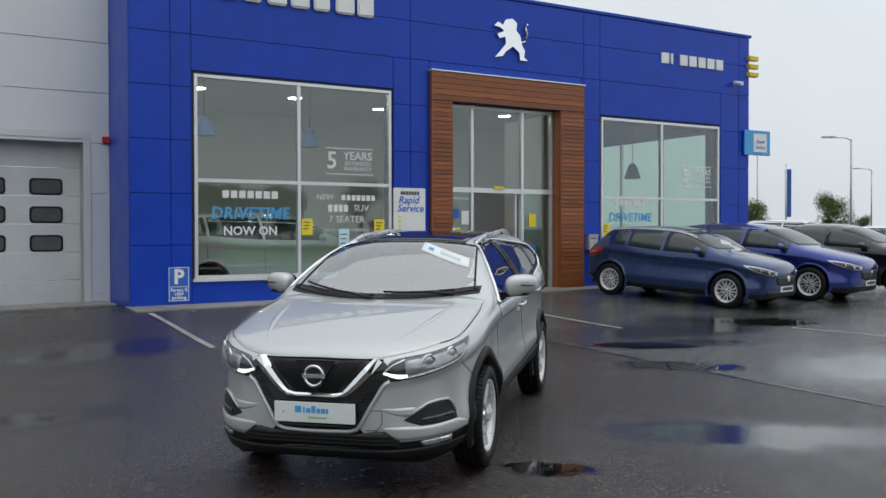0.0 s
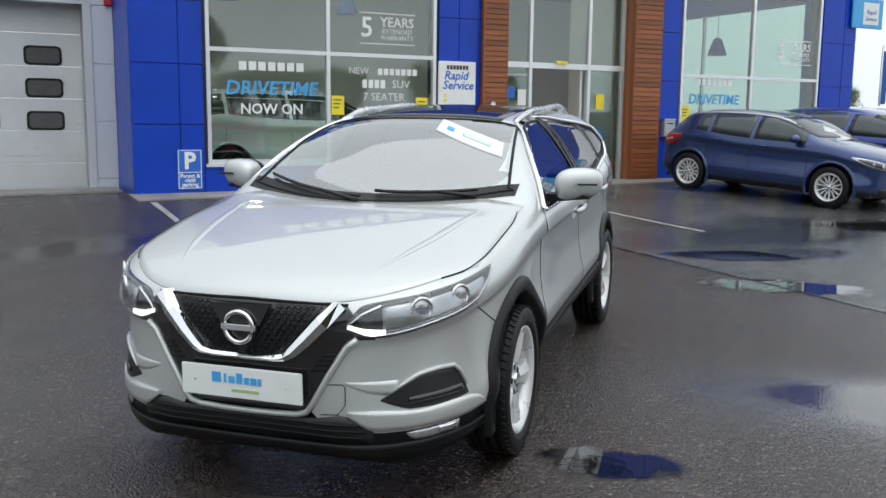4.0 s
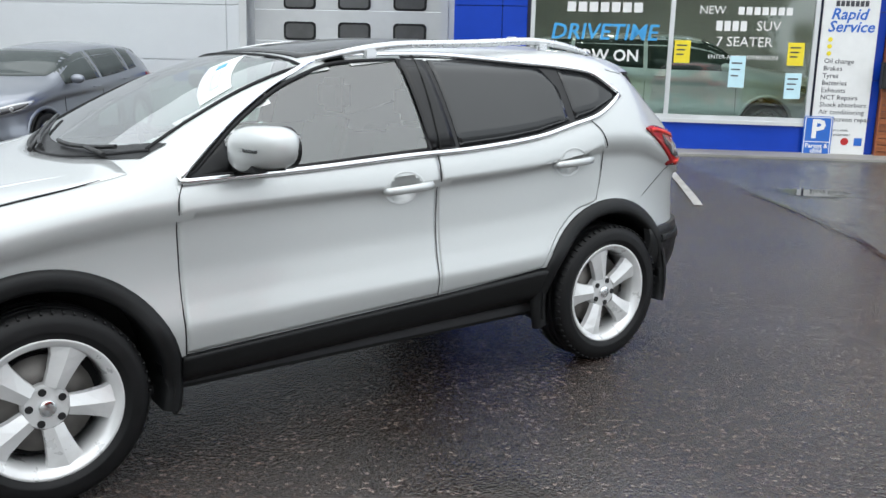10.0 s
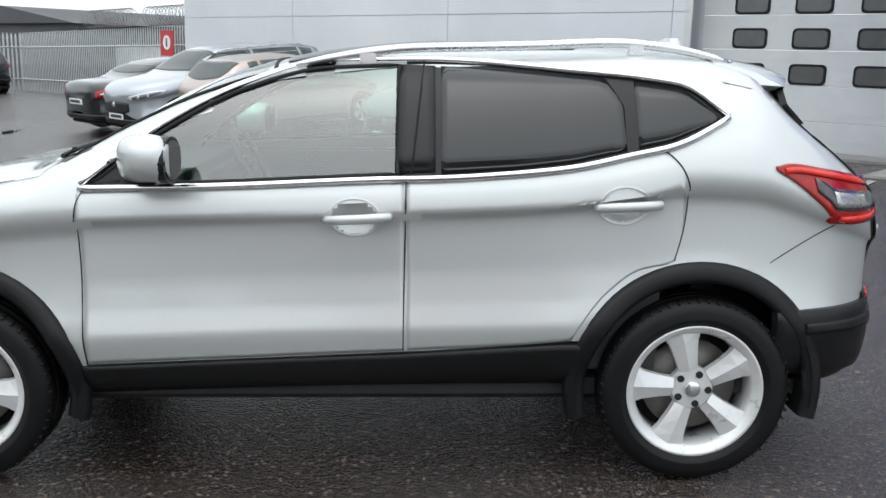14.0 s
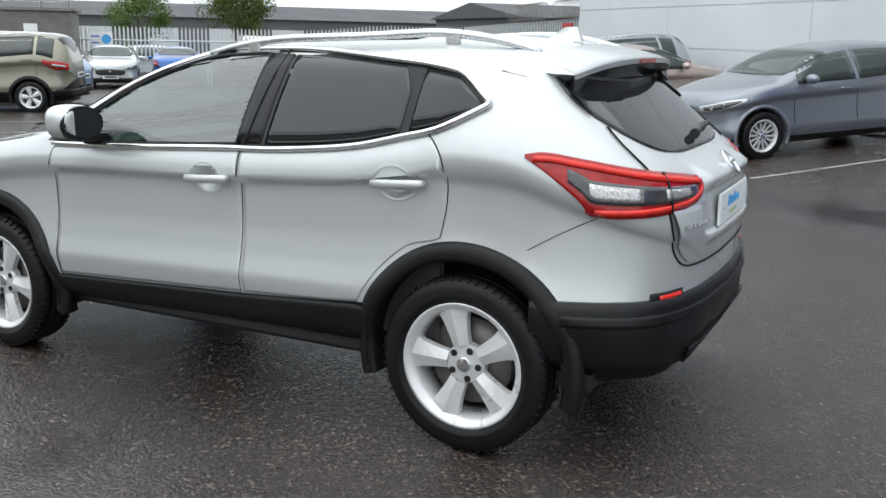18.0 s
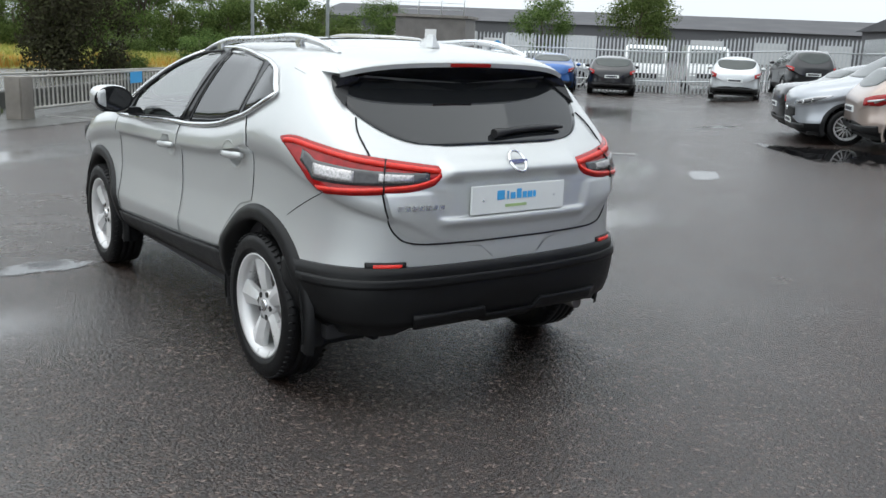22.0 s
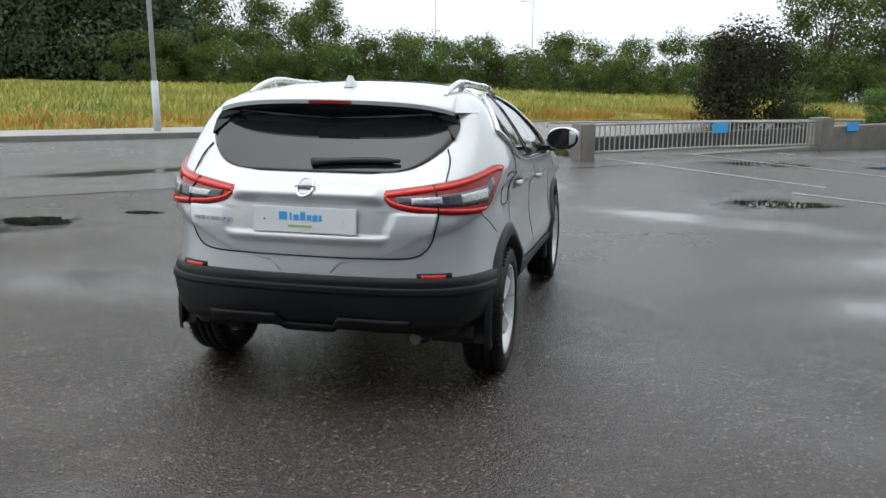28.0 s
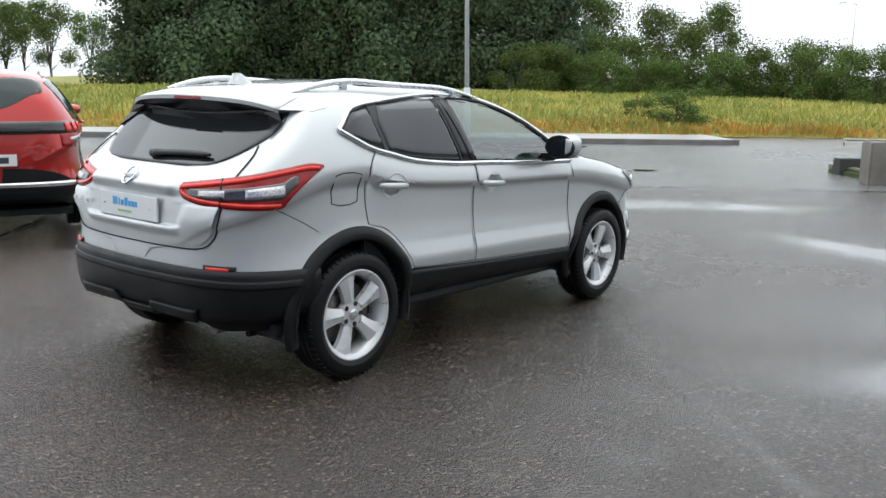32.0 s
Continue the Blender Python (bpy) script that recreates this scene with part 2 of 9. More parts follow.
def asphalt_material():
    """Coarse brown asphalt under a film of rain; a greyer, finer surface lies before the entrance."""
    m, nt, b = mat_base("wet_asphalt")
    pos = world_pos(nt)
    flat = nt.nodes.new("ShaderNodeVectorMath")
    flat.operation = "MULTIPLY"
    flat.inputs[1].default_value = (1, 1, 0)
    nt.links.new(pos, flat.inputs[0])
    pos = flat.outputs[0]
    stone = nt.nodes.new("ShaderNodeTexVoronoi")
    stone.inputs["Scale"].default_value = 72.0
    nt.links.new(pos, stone.inputs["Vector"])
    grit = noise_node(nt, 140.0, 3, 0.6, pos)
    patchy = noise_node(nt, 0.42, 7, 0.66, pos)
    stain = noise_node(nt, 1.9, 7, 0.68, pos)
    broad = noise_node(nt, 0.13, 3, 0.5, pos)
    # position along and away from the showroom front
    def dot(v):
        d = nt.nodes.new("ShaderNodeVectorMath")
        d.operation = "DOT_PRODUCT"
        d.inputs[1].default_value = v
        nt.links.new(pos, d.inputs[0])
        return d.outputs["Value"]
    u, n = dot((0.70711, 0.70711, 0)), dot((-0.70711, 0.70711, 0))
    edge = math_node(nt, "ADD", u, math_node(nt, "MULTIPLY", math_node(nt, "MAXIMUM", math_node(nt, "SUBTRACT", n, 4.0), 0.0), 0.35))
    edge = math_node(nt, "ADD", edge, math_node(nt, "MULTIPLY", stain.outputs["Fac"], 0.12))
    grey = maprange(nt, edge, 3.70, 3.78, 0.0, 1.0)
    brown = ramp(nt, stone.outputs["Color"], [(0.08, (0.004, 0.0028, 0.0023)), (0.45, (0.021, 0.0132, 0.0102)), (0.80, (0.058, 0.039, 0.031)), (0.96, (0.16, 0.128, 0.110))])
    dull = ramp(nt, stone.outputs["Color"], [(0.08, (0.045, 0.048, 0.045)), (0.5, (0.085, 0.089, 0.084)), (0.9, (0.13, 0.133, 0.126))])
    # the road beyond the tar joint is a paler, drier asphalt
    road = maprange(nt, math_node(nt, "ADD", dot((0.64, -0.77, 0)), math_node(nt, "MULTIPLY", stain.outputs["Fac"], 0.1)), 7.30, 7.42, 0.0, 1.0)
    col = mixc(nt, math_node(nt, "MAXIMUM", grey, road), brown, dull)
    tone = ramp(nt, stain.outputs["Fac"], [(0.25, (0.55, 0.52, 0.50)), (0.75, (1.3, 1.25, 1.22))])
    col = mixc(nt, 1.0, col, tone, "MULTIPLY")
    # standing wet: broad spots, broken up by noise
    warp = nt.nodes.new("ShaderNodeVectorMath")
    warp.operation = "MULTIPLY_ADD"
    warp.inputs[1].default_value = (1.5, 1.5, 0)
    nt.links.new(patchy.outputs["Color"], warp.inputs[0])
    nt.links.new(pos, warp.inputs[2])
    total = None
    for x, y, rx_, ry_, ang in WET_SPOTS:
        mp = nt.nodes.new("ShaderNodeMapping")
        mp.vector_type = "TEXTURE"
        mp.inputs["Location"].default_value = (x + 0.75, y + 0.75, 0)
        mp.inputs["Rotation"].default_value = (0, 0, radians(ang))
        mp.inputs["Scale"].default_value = (rx_, ry_, 1)
        nt.links.new(warp.outputs[0], mp.inputs["Vector"])
        ln = nt.nodes.new("ShaderNodeVectorMath")
        ln.operation = "LENGTH"
        nt.links.new(mp.outputs[0], ln.inputs[0])
        r = maprange(nt, ln.outputs["Value"], 0.35, 1.5, 1.0, 0.0)
        total = r if total is None else math_node(nt, "MAXIMUM", total, r)
    wet = math_node(nt, "MAXIMUM", total, maprange(nt, patchy.outputs["Fac"], 0.48, 0.70, 0.0, 0.7))
    wet = math_node(nt, "MAXIMUM", wet, maprange(nt, stain.outputs["Fac"], 0.52, 0.68, 0.0, 0.45))
    # water lies in the joint between two strips of paving
    seam = math_node(nt, "ABSOLUTE", math_node(nt, "ADD", math_node(nt, "ADD", u, 1.47), math_node(nt, "MULTIPLY", math_node(nt, "SUBTRACT", stain.outputs["Fac"], 0.5), 0.10)))
    seam = maprange(nt, seam, 0.015, 0.09, 0.5, 0.0)
    wet = math_node(nt, "MAXIMUM", wet, seam)
    wet = math_node(nt, "MAXIMUM", wet, math_node(nt, "MULTIPLY", grey, maprange(nt, patchy.outputs["Fac"], 0.38, 0.62, 0.2, 0.8)))
    pool = maprange(nt, math_node(nt, "ADD", wet, math_node(nt, "MULTIPLY", math_node(nt, "SUBTRACT", grit.outputs["Fac"], 0.5), 0.25)), 0.58, 1.02, 0.0, 1.0)
    col = mixc(nt, wet, col, mixc(nt, 1.0, col, (0.62, 0.64, 0.67), "MULTIPLY"))
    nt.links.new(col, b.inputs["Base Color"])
    rough = maprange(nt, wet, 0, 0.8, 0.23, 0.10)
    rough = math_node(nt, "MULTIPLY", rough, maprange(nt, pool, 0, 1, 1.0, 0.3))
    nt.links.new(math_node(nt, "ADD", rough, maprange(nt, broad.outputs["Fac"], 0.35, 0.65, 0.0, 0.06)), b.inputs["Roughness"])
    b.inputs["Specular IOR Level"].default_value = 0.5
    nt.links.new(maprange(nt, wet, 0.1, 1.0, 1.68, 2.1), b.inputs["IOR"])
    h = nt.nodes.new("ShaderNodeMath")
    h.operation = "MULTIPLY_ADD"
    h.inputs[1].default_value = -1.4
    nt.links.new(stone.outputs["Distance"], h.inputs[0])
    nt.links.new(grit.outputs["Fac"], h.inputs[2])
    bn = bump(nt, b, h.outputs[0], 0.7, 0.0062)
    nt.links.new(math_node(nt, "MULTIPLY", maprange(nt, wet, 0, 0.8, 1.0, 0.42), maprange(nt, pool, 0, 1, 1.0, 0.10)), bn.inputs["Strength"])
    return m


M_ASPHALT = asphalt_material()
M_BLUE = simple("blue_cladding_panel", (0.003, 0.046, 0.42), 0.36, 0.0, 0.12, 1.5, coat=0.05, spec=0.3)
M_WALLWHITE = simple("pale_grey_cladding", (0.62, 0.64, 0.66), 0.45, 0.1, 0.04, 0.8, dirt=0.05)
M_DOORWHITE = simple("grey_white_door_panel", (0.58, 0.59, 0.59), 0.45, 0.0, 0.05, 2.0, dirt=0.06)
M_ALU = simple("anodised_frame", (0.72, 0.73, 0.74), 0.35, 0.5, 0.05, 3.0)
M_BLACKRUBBER = simple("black_rubber", (0.008, 0.008, 0.009), 0.6, 0, 0.2, 20, grain=0.2, spec=0.25)
M_CONCRETE = simple("weathered_concrete", (0.19, 0.175, 0.155), 0.8, 0, 0.25, 3.0, 0.5, 120, dirt=0.35, use_world=True)
M_BLOCK = simple("grey_blockwork", (0.17, 0.16, 0.15), 0.85, 0, 0.2, 2.0, 0.5, 90, dirt=0.3, use_world=True)
M_GALV = simple("galvanised_steel", (0.55, 0.57, 0.58), 0.45, 0.6, 0.15, 8.0)
M_SHOPGLASS = glass("shop_glass", (0.80, 0.87, 0.84), 0.0, 1.5)
M_WHITE = simple("white_paint", (0.78, 0.78, 0.77), 0.4, 0, 0.04, 5)
M_ROADPAINT = simple("worn_white_line", (0.34, 0.33, 0.32), 0.4, 0, 0.45, 14, 0.6, 90, use_world=True, dirt=0.85)
M_YELLOW = simple("yellow_paint", (0.75, 0.52, 0.02), 0.45, 0, 0.08, 6)
M_SIGNBLUE = simple("blue_sign_face", (0.02, 0.13, 0.52), 0.4, 0, 0.06, 6)
M_CYAN = simple("pale_blue_vinyl", (0.06, 0.36, 0.72), 0.4, 0, 0.05, 6)
M_BLACK = simple("black_plastic", (0.009, 0.009, 0.0095), 0.45, 0, 0.2, 12, grain=0.15, grain_scale=400)

# ---- building helpers ----
def gz(x, y):
    """Height of the ground: the yard falls gently away from the showroom."""
    s = (y - x) * 0.70711
    r = min(max(((x + y) * 0.70711 + 4) / 8, 0), 1)
    s0 = 5.0 - 2.8 * r
    k = min(max((s - s0) / (3.8 + 2.8 * r), 0), 1)
    k = k * k * (3 - 2 * k)
    c = -0.65 * x - 0.76 * y
    return 0.0227 * min(max(y, -2.5), 5.5) + 0.26 * k + 0.0085 * min(0, max(x + 2, -12)) - 0.018 * min(30, max(0, c - 11))


def mesh_ob(name, bm, material, smooth=False):
    me = bpy.data.meshes.new(name)
    bm.normal_update()
    bm.to_mesh(me)
    bm.free()
    mats = material if isinstance(material, (list, tuple)) else [material]
    for mm in mats:
        me.materials.append(mm)
    if smooth:
        for p in me.polygons:
            p.use_smooth = True
    return new(name, me)


def part(name, bm, material, parent, label="", smooth=False, m=None):
    ob = mesh_ob(name, bm, material, smooth)
    ob.parent = parent
    if m is not None:
        ob.matrix_basis = m
    if label:
        tagged(ob, label)
    return ob


def root(name, m, label, category, group="", kind=""):
    e = new(name)
    e.empty_display_size = 0.2
    e.matrix_basis = m
    return tagged(e, label, category, group, kind)


def structure(name, bm, material, label="", category="", m=None, smooth=False):
    ob = mesh_ob(name, bm, material, smooth)
    if m is not None:
        ob.matrix_basis = m
    return tagged(ob, label, category, "", "structure")


def add_box(bm, x0, x1, y0, y1, z0, z1, bevel=0.0, mi=0):
    t = bmesh.new() if bevel else bm
    v = [t.verts.new((x, y, z)) for x in (x0, x1) for y in (y0, y1) for z in (z0, z1)]
    for q in ((0, 1, 3, 2), (4, 6, 7, 5), (0, 4, 5, 1), (2, 3, 7, 6), (0, 2, 6, 4), (1, 5, 7, 3)):
        f = t.faces.new([v[i] for i in q])
        f.material_index = mi
    if bevel:
        bmesh.ops.bevel(t, geom=t.edges[:], offset=bevel, segments=2, affect="EDGES")
        merge(bm, t, mi)
    return bm


def merge(bm, t, mi=None):
    idx = {}
    for v in t.verts:
        idx[v] = bm.verts.new(v.co)
    for f in t.faces:
        try:
            nf = bm.faces.new([idx[v] for v in f.verts])
            nf.material_index = f.material_index if mi is None else mi
            nf.smooth = f.smooth
        except ValueError:
            pass
    t.free()


def box(x0, x1, y0, y1, z0, z1, bevel=0.0):
    return add_box(bmesh.new(), x0, x1, y0, y1, z0, z1, bevel)


def add_cyl(bm, p0, p1, r0, r1=None, n=16, caps=True):
    r1 = r0 if r1 is None else r1
    p0, p1 = Vector(p0), Vector(p1)
    d = (p1 - p0).normalized()
    a = d.orthogonal().normalized()
    b2 = d.cross(a)
    rings = []
    for p, r in ((p0, r0), (p1, r1)):
        rings.append([bm.verts.new(p + (a * math.cos(2 * math.pi * i / n) + b2 * math.sin(2 * math.pi * i / n)) * r) for i in range(n)])
    for i in range(n):
        f = bm.faces.new((rings[0][i], rings[0][(i + 1) % n], rings[1][(i + 1) % n], rings[1][i]))
        f.smooth = True
    if caps:
        bm.faces.new(rings[0][::-1])
        bm.faces.new(rings[1])
    return bm


def cyl(p0, p1, r0, r1=None, n=16):
    return add_cyl(bmesh.new(), p0, p1, r0, r1, n)


def add_tube(bm, pts, r, n=8, closed=False, sx=1.0):
    """A round bar along a line of points."""
    pts = [Vector(p) for p in pts]
    rings = []
    for i, p in enumerate(pts):
        q0 = pts[i - 1] if (i or closed) else p
        q1 = pts[(i + 1) % len(pts)] if (i < len(pts) - 1 or closed) else p
        d = (q1 - q0).normalized()
        up = Vector((0, 0, 1)) if abs(d.z) < 0.95 else Vector((1, 0, 0))
        a = d.cross(up).normalized()
        b2 = a.cross(d)
        rr = r[i] if isinstance(r, (list, tuple)) else r
        rings.append([bm.verts.new(p + (a * math.cos(2 * math.pi * k / n) * sx + b2 * math.sin(2 * math.pi * k / n)) * rr) for k in range(n)])
    m2 = len(rings) if closed else len(rings) - 1
    for i in range(m2):
        r0, r1 = rings[i], rings[(i + 1) % len(rings)]
        for k in range(n):
            f = bm.faces.new((r0[k], r0[(k + 1) % n], r1[(k + 1) % n], r1[k]))
            f.smooth = True
    if not closed:
        bm.faces.new(rings[0][::-1])
        bm.faces.new(rings[-1])
    return bm


def tube(pts, r, n=8, closed=False, sx=1.0):
    return add_tube(bmesh.new(), pts, r, n, closed, sx)


def prism(pts, y0, y1):
    """Outline in x and z, pushed from y0 to y1."""
    bm = bmesh.new()
    a = [bm.verts.new((x, y0, z)) for x, z in pts]
    b2 = [bm.verts.new((x, y1, z)) for x, z in pts]
    bm.faces.new(a)
    bm.faces.new(b2[::-1])
    n = len(pts)
    for i in range(n):
        bm.faces.new((a[i], b2[i], b2[(i + 1) % n], a[(i + 1) % n]))
    bmesh.ops.recalc_face_normals(bm, faces=bm.faces[:])
    return bm


def text_mesh(body, size, depth=0.004, shear=0.0, bold=0.0, align="CENTER"):
    """Raised lettering in the x-z plane, facing -y."""
    cu = bpy.data.curves.new("lettering", "FONT")
    cu.body, cu.size, cu.extrude, cu.shear, cu.offset = body, size, depth, shear, bold
    cu.align_x, cu.align_y = align, "CENTER"
    cu.resolution_u = 2
    tmp = bpy.data.objects.new("lettering", cu)
    scene.collection.objects.link(tmp)
    dg = bpy.context.evaluated_depsgraph_get()
    me = bpy.data.meshes.new_from_object(tmp.evaluated_get(dg))
    bpy.data.objects.remove(tmp)
    bpy.data.curves.remove(cu)
    bm = bmesh.new()
    bm.from_mesh(me)
    bpy.data.meshes.remove(me)
    bmesh.ops.transform(bm, matrix=pose(0, 0, 0, 90, 0, 0), verts=bm.verts[:])
    return bm


def words(body, size, material, parent, x, y, z, depth=0.003, shear=0.0, bold=0.0, align="CENTER", sx=1.0, name="lettering", label=""):
    bm = text_mesh(body, size, depth, shear, bold, align)
    bmesh.ops.transform(bm, matrix=Matrix.Translation((x, y, z)) @ Matrix.Diagonal((sx, 1, 1, 1)), verts=bm.verts[:])
    return part(name, bm, material, parent, label)


def smoothpath(knots, x):
    """Smooth curve through (x, value) knots (cubic Hermite with limited slopes)."""
    if x <= knots[0][0]:
        return knots[0][1]
    if x >= knots[-1][0]:
        return knots[-1][1]
    for i in range(len(knots) - 1):
        x0, y0 = knots[i]
        x1, y1 = knots[i + 1]
        if x0 <= x <= x1:
            h = x1 - x0
            d = (y1 - y0) / h

            def slope(j):
                if j <= 0 or j >= len(knots) - 1:
                    k = min(max(j, 0), len(knots) - 2)
                    return (knots[k + 1][1] - knots[k][1]) / (knots[k + 1][0] - knots[k][0])
                a = (knots[j][1] - knots[j - 1][1]) / (knots[j][0] - knots[j - 1][0])
                b2 = (knots[j + 1][1] - knots[j][1]) / (knots[j + 1][0] - knots[j][0])
                return 0.0 if a * b2 <= 0 else 2 * a * b2 / (a + b2)
            m0, m1 = slope(i), slope(i + 1)
            t = (x - x0) / h
            return (2 * t ** 3 - 3 * t * t + 1) * y0 + (t ** 3 - 2 * t * t + t) * h * m0 + (3 * t * t - 2 * t ** 3) * y1 + (t ** 3 - t * t) * h * m1
    return knots[-1][1]


# frame of the showroom front: x along the front, y into the building
FR = Matrix.Translation((-8.8 * 0.70711, 8.8 * 0.70711, 0)) @ pose(0, 0, 0, 0, 0, 45)


def at_uv(u, n):
    """World x, y of a place u along and n before or behind the front."""
    return ((u - n) * 0.70711, (u + n) * 0.70711)

# ---- ground ----
def axis_steps():
    far = [60, 75, 95, 130, 200, 350, 700, 1500, 3000]
    near = [i * 0.75 for i in range(-66, 67)]
    return [-f for f in far[::-1]] + near + far


def build_ground():
    xs = axis_steps()
    ys = axis_steps()
    verts, faces = [], []
    for y in ys:
        for x in xs:
            verts.append((x, y, gz(x, y) if abs(x) < 130 and abs(y) < 130 else gz(max(-130, min(130, x)), max(-130, min(130, y)))))
    n = len(xs)
    for j in range(len(ys) - 1):
        for i in range(n - 1):
            faces.append((j * n + i, j * n + i + 1, (j + 1) * n + i + 1, (j + 1) * n + i))
    me = bpy.data.meshes.new("ground")
    me.from_pydata(verts, [], faces)
    me.materials.append(M_ASPHALT)
    for p in me.polygons:
        p.use_smooth = True
    return tagged(new("ground", me), "wet dark asphalt yard with damp and dry patches", "ground", "", "structure")


build_ground()

# ---- car kit ----
class Shell:
    """A car body by its knots: plan half width, sill, cladding edge, crease, belt and centre line along y (nose at -y)."""

    def __init__(self, plan, sill, clad, belt, top, kx=0.5, kxx=0.5, crease=0.84, wide=1.0):
        self.plan, self.sill, self.clad, self.belt, self.top = plan, sill, clad, belt, top
        self.kx, self.kxx, self.crease, self.wide = kx, kxx, crease, wide
        self.y0, self.y1 = plan[0][0], plan[-1][0]
        self.memo = {}

    def at(self, y):
        key = round(y, 4)
        if key not in self.memo:
            w = smoothpath(self.plan, y) * self.wide
            zs, zt = smoothpath(self.sill, y), smoothpath(self.top, y)
            zb = min(smoothpath(self.belt, y), zt - 0.012)
            zs = min(zs, zb - 0.02)
            zc = min(max(smoothpath(self.clad, y), zs + 0.005), zb - 0.012)
            self.memo[key] = (w, zs, zc, zb, zt)
        return self.memo[key]

    def hw(self, y, z):
        w, zs, zc, zb, zt = self.at(y)
        if z <= zb:
            t = (z - zs) / (zb - zs)
            s = smoothpath(((0, 0.86), (0.1, 0.95), (0.22, 0.986), (0.32, 0.9995), (0.36, 0.992), (0.45, 0.974), (0.60, 0.958), (0.72, 0.957), (0.79, 0.960), (self.crease - 0.018, 0.971), (self.crease, 0.998), (self.crease + 0.02, 0.9965), (0.92, 0.986), (1.0, 0.952)), t)
            return w * s
        d = z - zb
        hgt = zt - zb
        h = min(1.0, d / hgt)
        p = 2.0 + 13.0 * min(1.0, max(0.0, (hgt - 0.08) / 0.3))
        return max(0.0, (w * 0.952 - (self.kx * d + self.kxx * d * d) * w / 0.9)) * math.sqrt(max(0.0, 1 - h ** p))

    def height(self, x, y):
        """Top surface over x, y."""
        w, zs, zc, zb, zt = self.at(y)
        lo, hi = zb, zt
        for _ in range(26):
            m = (lo + hi) / 2
            if self.hw(y, m) > abs(x):
                lo = m
            else:
                hi = m
        return lo

    def polar(self, cy, phi, z, sgn):
        """Point of the front (sgn -1) or rear (+1) on the ray at phi degrees from the axis, at height z."""
        sx, sy = math.sin(radians(phi)), math.cos(radians(phi)) * sgn
        lo, hi = 0.0, 2.2
        for _ in range(30):
            m = (lo + hi) / 2
            y = cy + sy * m
            ok = self.y0 < y < self.y1
            if ok:
                w, zs, zc, zb, zt = self.at(y)
                ok = zs <= z <= zt and self.hw(y, z) > abs(sx * m)
            if ok:
                lo = m
            else:
                hi = m
        return Vector((sx * lo, cy + sy * lo, z))

    def ring(self, y, nu=10):
        w, zs, zc, zb, zt = self.at(y)
        zk = zs + (zb - zs) * self.crease
        zs_list = [zs, zs + (zc - zs) * 0.5, zc]
        zk = max(zk, zc + 0.004)
        zs_list += [zc + (zk - zc) * t for t in (0.1, 0.2, 0.32, 0.46, 0.6, 0.74, 0.86, 0.94, 1.0)]
        zs_list += [zk + (zb - zk) * t for t in (0.5, 1.0)]
        pts = [(self.hw(y, z), z) for z in zs_list]
        for i in range(1, 6):
            z = zb + (zt - zb) * 0.8 * i / 5
            pts.append((self.hw(y, z), z))
        xe = pts[-1][0]
        for i in range(1, nu + 1):
            x = xe * (1 - i / nu)
            pts.append((x, self.height(x, y) if i < nu else zt))
        return pts

    def stations(self, step=0.05):
        ys = []
        L = self.y1 - self.y0
        e = 0.0006
        for d in (0, 0.004, 0.01, 0.018, 0.03, 0.045, 0.065, 0.09, 0.12, 0.155, 0.2, 0.25):
            ys.append(self.y0 + e + d)
            ys.append(self.y1 - e - d)
        n = int((L - 0.5) / step)
        ys += [self.y0 + 0.25 + (L - 0.5) * i / n for i in range(1, n)]
        return sorted(ys)

    def mesh(self, step=0.05, hole=None, split=None):
        """Body skin; faces in a hole are left out; split(c) gives the list a face goes to."""
        ys = self.stations(step)
        rings = [self.ring(y) for y in ys]
        out = {}
        n = len(rings[0])
        full = [[(x, z) for x, z in r] + [(-x, z) for x, z in r[:-1][::-1]] for r in rings]
        m = len(full[0])
        vid = {}

        def vert(bm, key, co):
            d = vid.setdefault(bm, {})
            if key not in d:
                d[key] = bm.verts.new(co)
            return d[key]
        for i in range(len(ys) - 1):
            for k in range(m - 1):
                q = [(i, k), (i + 1, k), (i + 1, k + 1), (i, k + 1)]
                cs = [Vector((full[a][b2][0], ys[a], full[a][b2][1])) for a, b2 in q]
                c = (cs[0] + cs[1] + cs[2] + cs[3]) / 4
                kk = k if k < n - 1 else m - 2 - k
                if hole and hole(c):
                    continue
                tag = split(c, kk) if split else 0
                bm = out.setdefault(tag, bmesh.new())
                f = bm.faces.new([vert(bm, key, co) for key, co in zip(q, cs)])
                f.smooth = True
        for i in (0, len(ys) - 1):
            tag = split(Vector((0, ys[i], 0.6)), 6) if split else 0
            bm = out.setdefault(tag, bmesh.new())
            vs = [vert(bm, (i, k), (full[i][k][0], ys[i], full[i][k][1])) for k in range(m)]
            f = bm.faces.new(vs if i else vs[::-1])
            f.smooth = True
        for bm in out.values():
            bmesh.ops.recalc_face_normals(bm, faces=bm.faces[:])
        return out

    # patches that lie on the skin -------------------------------------------------
    def on_side(self, sgn, off):
        return lambda y, z, d: Vector((sgn * (self.hw(y, z) + off + d), y, z))

    def on_top(self, off):
        return lambda x, y, d: Vector((x, y, self.height(x, y) + off + d))

    def on_end(self, cy, sgn, off, mir=1):
        def f(phi, z, d):
            p = self.polar(cy, abs(phi), z, sgn)
            v = Vector((p.x, p.y - cy, 0)).normalized()
            p = p + v * (off + d)
            return Vector((p.x * mir * (1 if phi >= 0 else -1), p.y, p.z))
        return f


